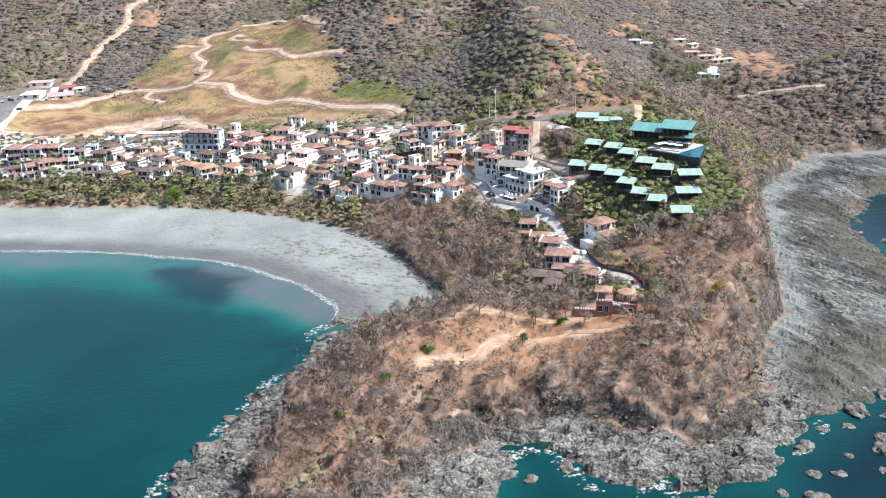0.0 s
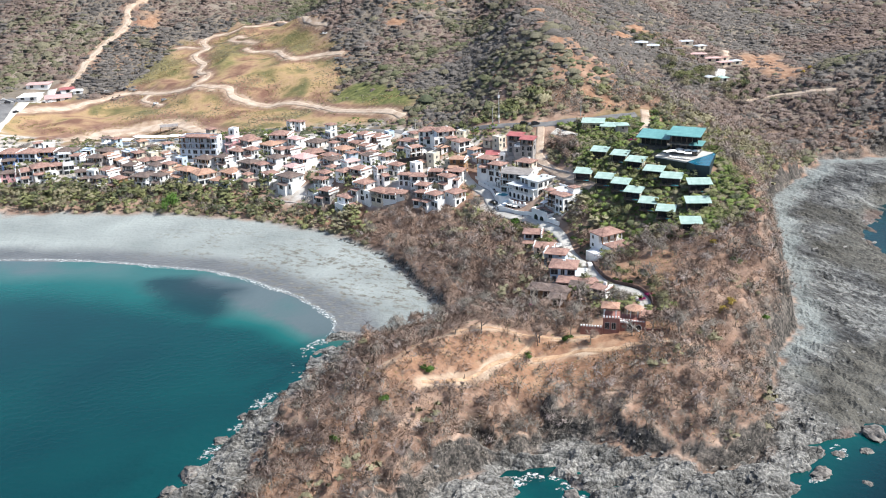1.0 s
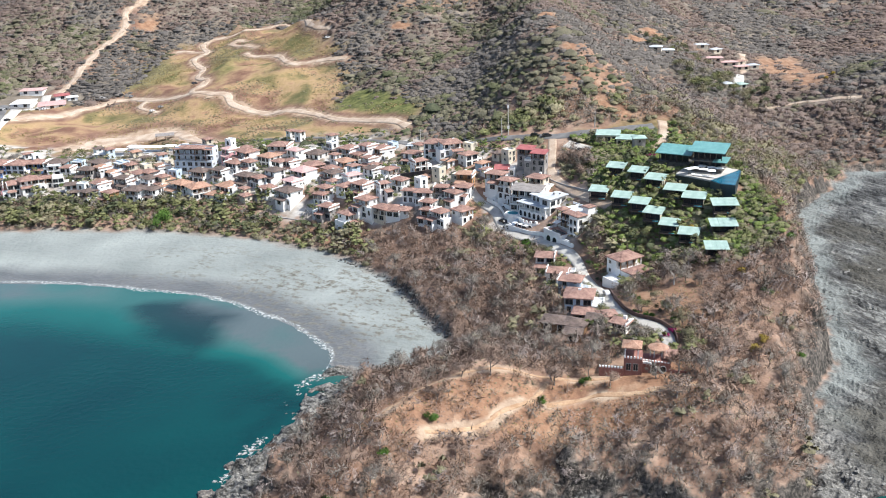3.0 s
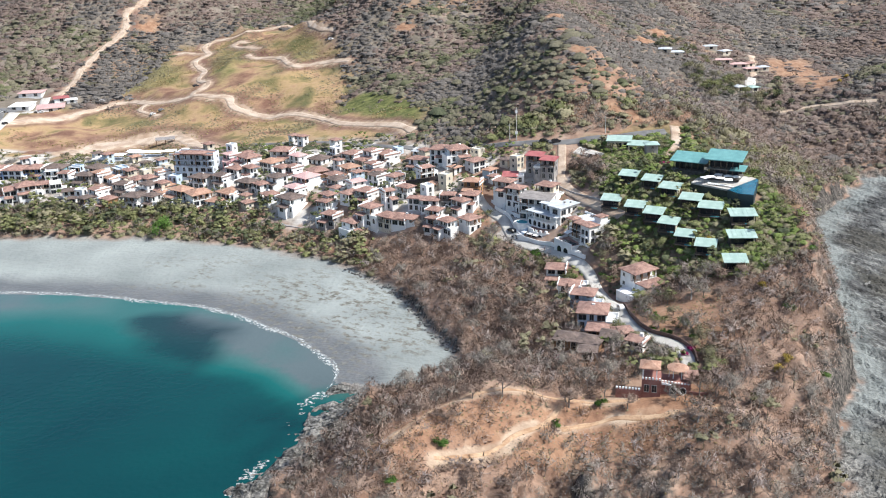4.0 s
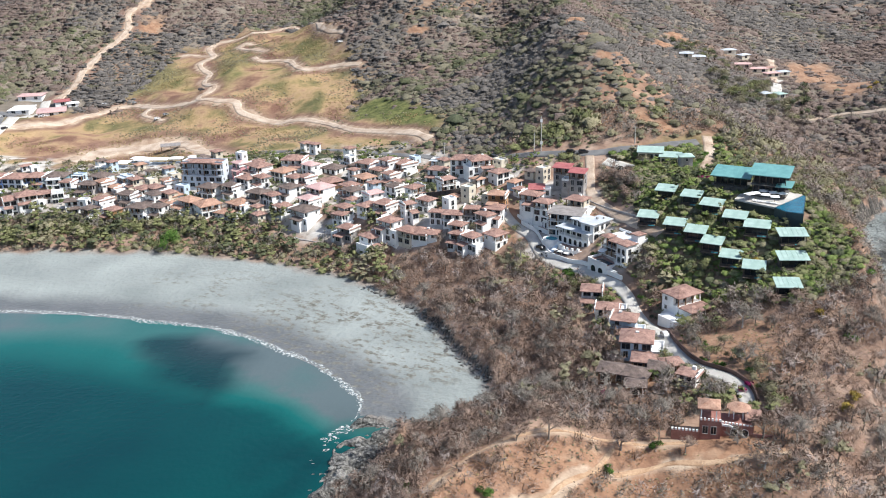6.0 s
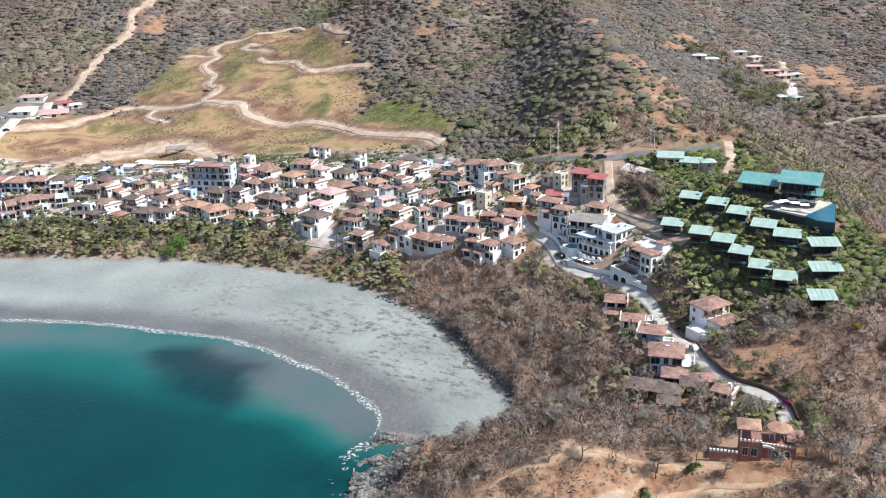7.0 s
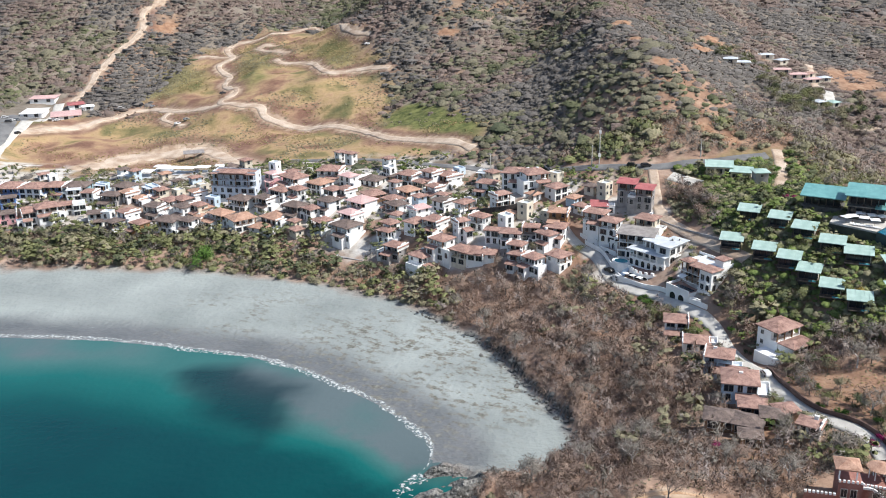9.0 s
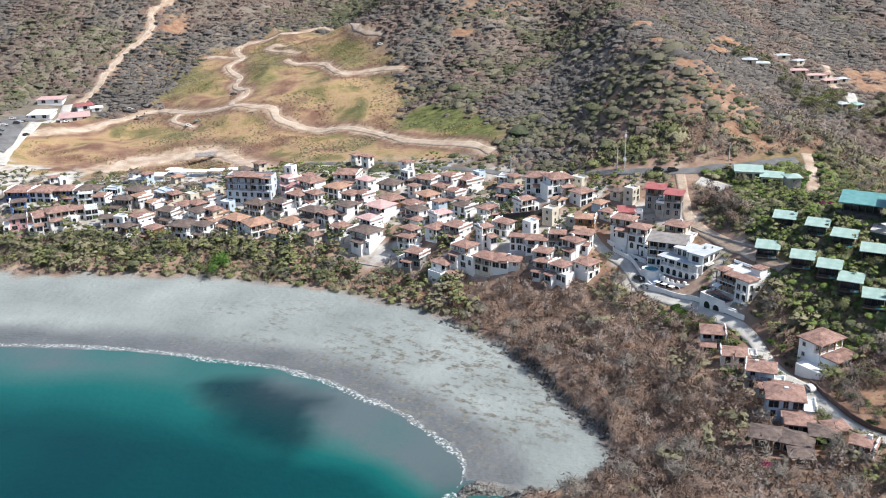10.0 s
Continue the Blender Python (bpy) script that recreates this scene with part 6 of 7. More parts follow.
def foam_strip(name, line, width, label, z=0.07, broken=0.0):
    p = smooth_line(line, 0.8)
    g = np.gradient(p, axis=0)
    g /= np.hypot(g[:, 0], g[:, 1])[:, None]
    side = np.stack([g[:, 1], -g[:, 0]], 1)
    n = len(p)
    p = p + side * (layered(p[:, 0], p[:, 1], 25, 3) * 3)[:, None]
    ends = np.clip(np.minimum(np.arange(n), np.arange(n)[::-1]) / 30, 0, 1)
    wide = width * (0.8 + 0.8 * layered(p[:, 0] * 2, p[:, 1] * 2, 5, 4) + 0.7 * layered(p[:, 0], p[:, 1], 30, 2)) * ends
    wide = np.clip(wide - broken * (value_noise(p[:, 0] / 7, p[:, 1] / 7)), 0.02, None)
    rag = 0.25 * layered(p[:, 0] * 3, p[:, 1] * 3 + 50, 4, 3) * width
    a, b = p + side * (rag + wide * 0.5)[:, None], p + side * (rag - wide * 0.5)[:, None]
    v = np.concatenate([np.c_[a, np.full(n, z)], np.c_[p + side * rag[:, None], np.full(n, z + 0.12)], np.c_[b, np.full(n, z)]])
    k = np.arange(n - 1)
    f = np.concatenate([np.stack([k, k + n, k + n + 1, k + 1], 1), np.stack([k + n, k + 2 * n, k + 2 * n + 1, k + n + 1], 1)])
    return tagged(new(name, solid(name, v, f, FOAM, True)), label, "foam", kind="structure")


foam_strip("foam_line_1", [(-330, 431), (-260, 423), (-206, 420), (-160, 415), (-124, 405.5), (-104, 398.5), (-82, 386.5), (-58, 365), (-45, 349), (-40, 337), (-43, 326)], 3.4, "white breaking wave along the beach")
foam_strip("foam_line_2", [(-330, 440), (-250, 433), (-200, 429), (-160, 424), (-135, 418)], 2.0, "thin white wash on the wet sand", 0.25, 0.5)


def boulder(x, y, size, seed):
    bm = bmesh.new()
    bmesh.ops.create_icosphere(bm, subdivisions=3, radius=1)
    for v in bm.verts:
        n = noise.fractal(v.co * 1.3 + Vector((seed * 3.1, 0, 0)), 0.8, 2.1, 5)
        v.co = v.co * (1 + 0.42 * n)
        v.co.z *= 0.62
        v.co.x *= 1.35
    ob = new("boulder", mesh_of("boulder", bm, ROCK))
    ob.matrix_basis = pose(x, y, max(height_at(x, y), -0.3) + 0.1 * size, 0, 0, seed * 50) @ Matrix.Scale(size, 4)
    return tagged(ob, "rough dark grey boulder at the water's edge", "boulder", "shore boulders")


ROCK_LIGHT = surface("pale_shore_rock", (0.065, 0.064, 0.061), (0.25, 0.245, 0.232), 1.6, 0.85, 0.9, 0.3, stain=0.9, where="World")
ROCK_DARK = surface("dark_shore_rock", (0.028, 0.027, 0.026), (0.15, 0.145, 0.135), 1.6, 0.8, 0.9, 0.3, stain=0.9, where="World")
ROCK = surface("wet_grey_rock", (0.035, 0.032, 0.03), (0.22, 0.20, 0.18), 1.2, 0.75, 0.9, 0.35, stain=0.8)
first = [boulder(100, 231, 2.4, 1), boulder(122, 250, 3.2, 2), boulder(97, 217, 1.8, 3)]
spots = [(104, 217, 1.6), (121, 229, 2.6), (123, 234, 2.4), (94, 206, 3.0), (116, 241, 1.5), (116, 218, 1.4), (135, 258, 2.8), (-70, 238, 2.6), (-66, 256, 2.2), (22, 219, 1.8), (32, 224, 2.0), (108, 240, 1.6), (130, 246, 2.0), (126, 222, 1.8), (86, 209, 1.5), (58, 205, 1.7), (-62, 270, 1.6), (-74, 228, 1.9), (110, 226, 1.2), (198, 398, 2.0), (206, 380, 1.8)]
for k, (x, y, s) in enumerate(spots):
    c = copy_thing(first[k % 3], pose(x, y, max(height_at(x, y), -0.3) + 0.05, 0, 0, k * 47))
    c.scale = (s, s, s)


def wash():
    """Patches of foam among the rocks, as thin ragged plates."""
    r = np.random.RandomState(21)
    p = smooth_line(LAND[LAND.index((-44, 324)):LAND.index((192, 300))], 1.1)
    g = np.gradient(p, axis=0)
    g /= np.hypot(g[:, 0], g[:, 1])[:, None]
    out = np.stack([g[:, 1], -g[:, 0]], 1)
    keep = layered(p[:, 0], p[:, 1], 14, 3) > 0.12
    p, out = p[keep], out[keep]
    p = np.repeat(p, 3, 0) + np.repeat(out, 3, 0) * r.uniform(-0.8, 2.0, (len(p) * 3, 1)) + r.normal(size=(len(p) * 3, 2)) * 0.9
    n = 7
    a = np.linspace(0, 6.283, n, endpoint=False)[None] + r.uniform(0, 1, (len(p), 1))
    rad = r.uniform(0.25, 0.95, (len(p), 1)) * r.uniform(0.5, 1.3, (len(p), n))
    v = np.stack([p[:, :1] + rad * np.cos(a) * 1.5, p[:, 1:] + rad * np.sin(a), np.full(a.shape, 0.06) + r.uniform(0, 0.05, (len(p), 1))], 2).reshape(-1, 3)
    f = np.arange(len(v)).reshape(-1, n)
    return tagged(new("foam", solid("foam", v, f, FOAM)), "patches of white foam among the shore rocks", "foam", kind="stuff")


wash()


def rubble(name, places, size, flat, stretch, heading, material, label, seed):
    """Angular blocks lying close together, cut flat and turned along the beds."""
    r = np.random.RandomState(seed)
    bm = bmesh.new()
    bmesh.ops.create_icosphere(bm, subdivisions=1, radius=1)
    ball = np.array([v.co for v in bm.verts])
    face = np.array([[v.index for v in f.verts] for f in bm.faces])
    bm.free()
    x, y = places
    n = len(x)
    p = ball[None] * r.uniform(0.55, 1.25, (n, len(ball), 1)) * np.array([stretch, 1.0, flat])[None, None]
    p[..., 2] = np.clip(p[..., 2], -flat, flat * 0.55)
    p[..., 2] += p[..., 0] * r.uniform(-0.25, 0.25, (n, 1)) + p[..., 1] * r.uniform(-0.1, 0.4, (n, 1))
    a = np.radians(heading) + r.normal(size=n) * 0.35
    ca, sa = np.cos(a)[:, None], np.sin(a)[:, None]
    s = size[:, None]
    v = np.stack([(p[..., 0] * ca - p[..., 1] * sa) * s + x[:, None], (p[..., 0] * sa + p[..., 1] * ca) * s + y[:, None], p[..., 2] * s + np.maximum(drape(x, y), -0.5)[:, None]], 2)
    f = face[None] + (np.arange(n) * len(ball))[:, None, None]
    return tagged(new(name, solid(name, v.reshape(-1, 3), f.reshape(-1, 3), material)), label, "rocks", kind="stuff")


def rocky_places(x0, x1, y0, y1, gap, seed, rule):
    r = np.random.RandomState(seed)
    x, y = np.meshgrid(np.arange(x0, x1, gap), np.arange(y0, y1, gap))
    x, y = (x + r.uniform(-0.5, 0.5, x.shape) * gap).ravel(), (y + r.uniform(-0.5, 0.5, y.shape) * gap).ravel()
    dl, ds = inside_distance(LAND, x, y), inside_distance(SLOPE, x, y)
    on_sand = bay_sand(x, y) + ease(14, 4, np.hypot((x + 40) / 1.5, y - 204))
    ok = (dl > -1.8) & (ds < 2.5) & (on_sand < 0.5) & (r.uniform(0, 1, len(x)) < rule(x, y))
    return x[ok], y[ok]


for k, (material, word) in enumerate(((ROCK_LIGHT, "pale grey angular shore rocks below the cliffs"), (ROCK_DARK, "dark grey angular shore rocks below the cliffs"))):
    places = rocky_places(-85, 112, 172, 345, 1.5, 50 + k, lambda x, y: 0.10 + 0.8 * layered(x + 90 * k, y, 13, 3) + 0.25 * ease(-52, -62, x))
    rubble("shore_rocks", places, 0.22 + 0.8 * np.random.RandomState(60 + k).uniform(0, 1, len(places[0])) ** 2.5, 0.7, 1.35, 30, material, word, 70 + k)
    places = rocky_places(104, 215, 235, 545, 2.1, 54 + k, lambda x, y: 0.5 * layered(x + 50 * k, y, 18, 4) - 0.02 + 0.2 * ease(262, 240, y))
    rubble("rock_slabs", places, 0.22 + 0.7 * np.random.RandomState(64 + k).uniform(0, 1, len(places[0])) ** 2.5, 0.28, 2.2, 30, material, word.replace("angular shore rocks", "tilted slabs on the shelf"), 74 + k)


foot = smooth_line(SLOPE[SLOPE.index((-48, 433)):SLOPE.index((-28, 310))], 0.55)
spread = np.random.RandomState(81)
foot = foot + spread.normal(size=foot.shape) * 1.5
rubble("foot_rocks", (foot[:, 0], foot[:, 1]), 0.25 + 0.9 * spread.uniform(0, 1, len(foot)) ** 2, 0.8, 1.3, -60, ROCK_DARK, "dark rocks at the foot of the bay slope", 83)


# ---- trees and scrub ----
def leaf_material(name, dark, light, rough=0.8):
    """Foliage: each plant has a tint of its own, mottled in broad patches and at the size of twigs."""
    m = bpy.data.materials.new(name)
    m.use_nodes = True
    nodes, links = m.node_tree.nodes, m.node_tree.links
    b = nodes["Principled BSDF"]
    b.inputs["Roughness"].default_value = rough
    b.inputs["Specular IOR Level"].default_value = 0.15
    where = nodes.new("ShaderNodeNewGeometry").outputs["Position"]
    at = nodes.new("ShaderNodeAttribute")
    at.attribute_name = "tint"
    value = at.outputs["Fac"]
    fine = None
    for size, weight in ((14, 0.6), (1.1, 0.75)):
        n = nodes.new("ShaderNodeTexNoise")
        n.inputs["Scale"].default_value, n.inputs["Detail"].default_value = 1 / size, 4
        links.new(where, n.inputs["Vector"])
        mix = nodes.new("ShaderNodeMath")
        mix.operation = "MULTIPLY_ADD"
        mix.inputs[1].default_value = weight
        links.new(n.outputs["Fac"], mix.inputs[0])
        links.new(value, mix.inputs[2])
        value, fine = mix.outputs[0], n.outputs["Fac"]
    r = nodes.new("ShaderNodeValToRGB")
    e = r.color_ramp.elements
    e[0].position, e[0].color, e[1].position, e[1].color = 0.42, (*dark, 1), 1.0, (*light, 1)
    scale = nodes.new("ShaderNodeMath")
    scale.operation = "MULTIPLY"
    scale.inputs[1].default_value = 0.6
    links.new(value, scale.inputs[0])
    links.new(scale.outputs[0], r.inputs["Fac"])
    links.new(r.outputs["Color"], b.inputs["Base Color"])
    bump = nodes.new("ShaderNodeBump")
    bump.inputs["Strength"].default_value, bump.inputs["Distance"].default_value = 0.55, 0.9
    links.new(fine, bump.inputs["Height"])
    links.new(bump.outputs["Normal"], b.inputs["Normal"])
    return m


TWIG = leaf_material("grey_twigs", (0.165, 0.148, 0.13), (0.335, 0.304, 0.27))
BROWN = leaf_material("brown_dry_twigs", (0.20, 0.144, 0.118), (0.41, 0.312, 0.26))
OLIVE = leaf_material("olive_leaves", (0.15, 0.14, 0.088), (0.375, 0.343, 0.222))
GREEN = leaf_material("green_leaves", (0.11, 0.123, 0.054), (0.31, 0.316, 0.152))
DEEP = leaf_material("deep_green_leaves", (0.06, 0.074, 0.042), (0.19, 0.205, 0.115))
LUSH = leaf_material("fresh_green_leaves", (0.085, 0.12, 0.035), (0.25, 0.31, 0.10))
YELLOW = leaf_material("yellow_blossom", (0.30, 0.22, 0.05), (0.48, 0.36, 0.09))
MAGENTA = leaf_material("magenta_blossom", (0.25, 0.02, 0.10), (0.50, 0.06, 0.24))
HILL_SCRUB = (leaf_material("hill_grey_twigs", (0.108, 0.098, 0.09), (0.23, 0.209, 0.192)), leaf_material("hill_brown_twigs", (0.132, 0.10, 0.086), (0.28, 0.216, 0.188)),
              leaf_material("hill_olive_leaves", (0.102, 0.096, 0.066), (0.255, 0.235, 0.165)), leaf_material("hill_green_leaves", (0.072, 0.08, 0.044), (0.21, 0.213, 0.12)),
              leaf_material("hill_deep_leaves", (0.046, 0.057, 0.035), (0.145, 0.157, 0.094)))
BARK = surface("grey_bark", (0.16, 0.13, 0.11), (0.34, 0.30, 0.27), 1.0, 0.9, 0.4, 0.1)


def clump(rs, leaves, size, twigs=0, flat=0.75, thin=0.02, core=0.45):
    """Corners of loose triangles that make a ragged crown of radius one over its foot."""
    d = rs.normal(size=(leaves, 3))
    d /= np.linalg.norm(d, axis=1)[:, None]
    d[:, 2] = np.abs(d[:, 2]) * np.where(rs.uniform(0, 1, leaves) < 0.85, 1, -0.35)
    knots = rs.normal(size=(9, 3))
    knots[:, 2] = np.abs(knots[:, 2])
    knots /= np.linalg.norm(knots, axis=1)[:, None]
    bulge = 0.66 + 0.40 * np.clip((d @ knots.T).max(1), 0, 1) ** 4
    c = d * (bulge * rs.uniform(core, 1.0, leaves) ** 0.4)[:, None]
    c[:, 2] = c[:, 2] * flat + 0.42
    a = rs.normal(size=(leaves, 3, 3))
    a -= a.mean(1, keepdims=True)
    a /= np.linalg.norm(a, axis=2, keepdims=True)
    tri = c[:, None] + a * (size * rs.uniform(0.5, 1.3, leaves))[:, None, None]
    if twigs:
        e = rs.normal(size=(twigs, 3))
        e[:, 2] = np.abs(e[:, 2]) + 0.3
        e *= (rs.uniform(0.55, 1.2, twigs) / np.linalg.norm(e, axis=1))[:, None]
        e[:, 2] *= flat * 1.3
        start = e * rs.uniform(0.15, 0.85, twigs)[:, None] + rs.normal(size=(twigs, 3)) * 0.16
        start[:, 2] = np.abs(start[:, 2])
        w = rs.normal(size=(twigs, 3)) * thin
        tri = np.concatenate([tri, np.stack([start + w, start - w, e], 1)])
    return tri


def crown(rs, sides, rings, leaves, size, lobes=13, body=0.88, flat=0.66, twigs=0, thin=0.02):
    """A closed, lumpy crown with leaves standing off it: triangles and their soft normals."""
    knots = rs.normal(size=(lobes, 3))
    knots[:, 2] = np.abs(knots[:, 2])
    knots /= np.linalg.norm(knots, axis=1)[:, None]
    reach = rs.uniform(0.75, 1.1, lobes)

    def out(d):
        near = np.clip(d @ knots.T, 0, 1) ** 9 * reach
        return 0.56 + 0.46 * near.max(-1)

    net = np.zeros((rings + 1, sides, 3))
    for j in range(rings + 1):
        up = radians(-18 + 108 * j / rings)
        turn = 6.283 * (np.arange(sides) + 0.5 * (j % 2)) / sides + rs.uniform(-0.12, 0.12, sides)
        net[j] = np.stack([math.cos(up) * np.cos(turn), math.cos(up) * np.sin(turn), np.full(sides, math.sin(up))], 1)
    p = net * (out(net) * body * rs.uniform(0.84, 1.14, net.shape[:2]))[..., None]
    p[rings] = p[rings].mean(0)
    tri = []
    for j in range(rings):
        for k in range(sides):
            n = (k + 1) % sides
            a, b, c, d = p[j, k], p[j, n], p[j + 1, n], p[j + 1, k]
            tri += [(a, b, c)] if j == rings - 1 else [(a, b, c), (a, c, d)]
    tri = np.array(tri)
    face = np.cross(tri[:, 1] - tri[:, 0], tri[:, 2] - tri[:, 0])
    flip = (face * tri.mean(1)).sum(1) < 0
    tri[flip], face[flip] = tri[flip][:, ::-1], -face[flip]
    corner = tri.reshape(-1, 3)
    same = (np.abs(corner[:, None] - corner[None]).sum(2) < 1e-5).astype(float)
    n = (same @ np.repeat(face, 3, 0)).reshape(-1, 3, 3)
    n = n / (np.linalg.norm(n, axis=2, keepdims=True) + 1e-9) * 0.55 + np.array([0.12, 0, 0.58])
    n /= np.linalg.norm(n, axis=2, keepdims=True)
    tri[..., 2] = tri[..., 2] * flat + 0.24
    if leaves:
        d = rs.normal(size=(leaves, 3))
        d[:, 2] = np.abs(d[:, 2])
        d /= np.linalg.norm(d, axis=1)[:, None]
        c = d * (out(d) * rs.uniform(body * 0.98, 1.12, leaves))[:, None]
        c[:, 2] = c[:, 2] * flat + 0.24
        a = rs.normal(size=(leaves, 3, 3))
        a -= a.mean(1, keepdims=True)
        a /= np.linalg.norm(a, axis=2, keepdims=True)
        t, m = outward(c[:, None] + a * (size * rs.uniform(0.5, 1.3, leaves))[:, None, None], (0, 0, 0.1))
        tri, n = np.concatenate([tri, t]), np.concatenate([n, m])
    if twigs:
        t, m = outward(clump(rs, 1, size, twigs, flat, thin), (0, 0, 0.1))
        tri, n = np.concatenate([tri, t]), np.concatenate([n, m])
    return tri, n


def scatter(x0, x1, y0, y1, gap, rs):
    gx, gy = np.meshgrid(np.arange(x0, x1, gap), np.arange(y0, y1, gap))
    return (gx + rs.uniform(-0.5, 0.5, gx.shape) * gap).ravel(), (gy + rs.uniform(-0.5, 0.5, gx.shape) * gap).ravel()


def outward(tri, centre):
    """Turns triangles to face away from a centre; gives them and the soft normals of their corners."""
    n = tri.mean(1) - np.asarray(centre)
    n /= np.linalg.norm(n, axis=1)[:, None] + 1e-6
    face = np.cross(tri[:, 1] - tri[:, 0], tri[:, 2] - tri[:, 0])
    flip = (face * n).sum(1) < 0
    tri = tri.copy()
    tri[flip] = tri[flip][:, ::-1]
    face[flip] *= -1
    face /= np.linalg.norm(face, axis=1)[:, None] + 1e-9
    n = n * 0.6 + face * 0.12 + np.array([0.1, 0, 0.55])
    n /= np.linalg.norm(n, axis=1)[:, None]
    return tri, np.repeat(n[:, None], 3, 1)


def soft_mesh(name, v, normals, material, tint=None):
    mesh = solid(name, v, np.arange(len(v)).reshape(-1, 3), material, True)
    if tint is None:
        tint = np.repeat(np.random.RandomState(3).uniform(0.05, 0.5, len(v) // 3), 3)
    mesh.attributes.new("tint", "FLOAT", "POINT").data.foreach_set("value", np.ascontiguousarray(tint, np.float32))
    mesh.normals_split_custom_set_from_vertices(np.ascontiguousarray(normals, np.float32))
    return mesh


def stuff(name, templates, x, y, size, material, label, category, rs, sink=0.1):
    """Many plants at the given places in one mesh."""
    if not len(x):
        return
    z = drape(x, y)
    which = rs.randint(len(templates), size=len(x))
    tris, norms, tints = [], [], []
    for k, tri in enumerate(templates):
        i = np.nonzero(which == k)[0]
        t, n = (q[None] for q in (tri if isinstance(tri, tuple) else outward(tri, (0, 0, 0.15))))
        tints.append(np.repeat(rs.uniform(0.1, 0.5, (len(i), 1)) + rs.uniform(-0.08, 0.14, (1, t.shape[1])), 3, 1).ravel())
        a = rs.uniform(0, 6.283, len(i))
        ca, sa = np.cos(a)[:, None, None], np.sin(a)[:, None, None]
        s = size[i][:, None, None]
        tall = rs.uniform(0.8, 1.25, len(i))[:, None, None]
        p = np.stack([(t[..., 0] * ca - t[..., 1] * sa) * s + x[i][:, None, None], (t[..., 0] * sa + t[..., 1] * ca) * s + y[i][:, None, None],
                      (t[..., 2] - sink) * s * tall + z[i][:, None, None]], -1)
        tris.append(p.reshape(-1, 3))
        norms.append(np.stack([n[..., 0] * ca - n[..., 1] * sa, n[..., 0] * sa + n[..., 1] * ca, n[..., 2] + 0 * ca], -1).reshape(-1, 3))
    return tagged(new(name, soft_mesh(name, np.concatenate(tris), np.concatenate(norms), material, np.concatenate(tints))), label, category, kind="stuff")


def free_of(x, y):
    """Where nothing is built: 1, on roads and houses: 0."""
    ok = np.ones(len(x), bool)
    for line, width in ROADS:
        ok &= along(line, x, y) > width * 0.5 + (2.2 if width == 4.2 else 1.2)
    for hx, hy, r in HOUSES:
        ok &= np.hypot(x - hx, y - hy) > r + 1.0
    return ok


def lowered(made):
    """A crown set down so that its skirt meets the ground."""
    tri, normals = made
    return tri - np.array([0, 0, 0.26]), normals


rs = np.random.RandomState(11)
NEAR_BARE = [clump(rs, 30, 0.075, 64, 0.8, 0.018) for _ in range(6)]
NEAR_LEAFY = [crown(rs, 8, 3, 90, 0.105, 9, 0.68, 0.7) for _ in range(6)]
MID_BARE = [lowered(crown(rs, 8, 2, 16, 0.09, 11, 0.8, 0.56, 22, 0.025)) for _ in range(10)]
MID_LEAFY = [crown(rs, 9, 3, 46, 0.095, 13, 0.84, 0.64) for _ in range(8)]
MID_BUSH = [lowered(crown(rs, 8, 3, 26, 0.095, 12, 0.84, 0.6, 4, 0.025)) for _ in range(10)]
FAR_BARE = [lowered(crown(rs, 7, 2, 12, 0.10, 10, 0.82, 0.52, 10, 0.03)) for _ in range(10)]
FAR_LEAFY = [lowered(crown(rs, 7, 2, 16, 0.11, 10, 0.84, 0.56)) for _ in range(10)]


def mix_of_plants(x, y, rs):
    """Which kind grows where: 0 grey, 1 brown, 2 olive, 3 green, 4 deep green."""
    u = rs.uniform(0, 1, len(x))
    lush = 0.36 + layered(x, y, 120, 4) * 0.9
    lush = lush + 0.12 * ease(140, 60, np.hypot((x + 10) / 1.0, (y - 640) / 1.4)) - 0.42 * ease(50, 100, x) * ease(500, 560, y) - 0.25 * ease(-140, -220, x) * ease(620, 700, y) - 0.45 * ease(430, 360, y) - 0.45 * ease(-50, -20, x) * ease(60, 40, x) * ease(462, 440, y)
    lush = lush + 0.5 * ease(40, 8, along([(-330, 520), (-200, 505), (-110, 490), (-75, 472)], x, y)) + 0.9 * within(GARDEN, x, y, 6)
    lush = lush + 0.3 * within(TOWN, x, y, 5)
    lush = lush + layered(x + 40, y, 28, 3) * 0.9
    v = 0.2 + u * 0.4 + lush * 0.55
    warm = layered(x + 500, y, 60, 3) + 0.24 * ease(440, 350, y) + rs.uniform(-0.2, 0.2, len(x))
    kind = np.where(v > 1.10, 4, np.where(v > 0.90, 3, np.where(v > 0.68, 2, np.where(warm > 0.06, 1, 0))))
    return kind


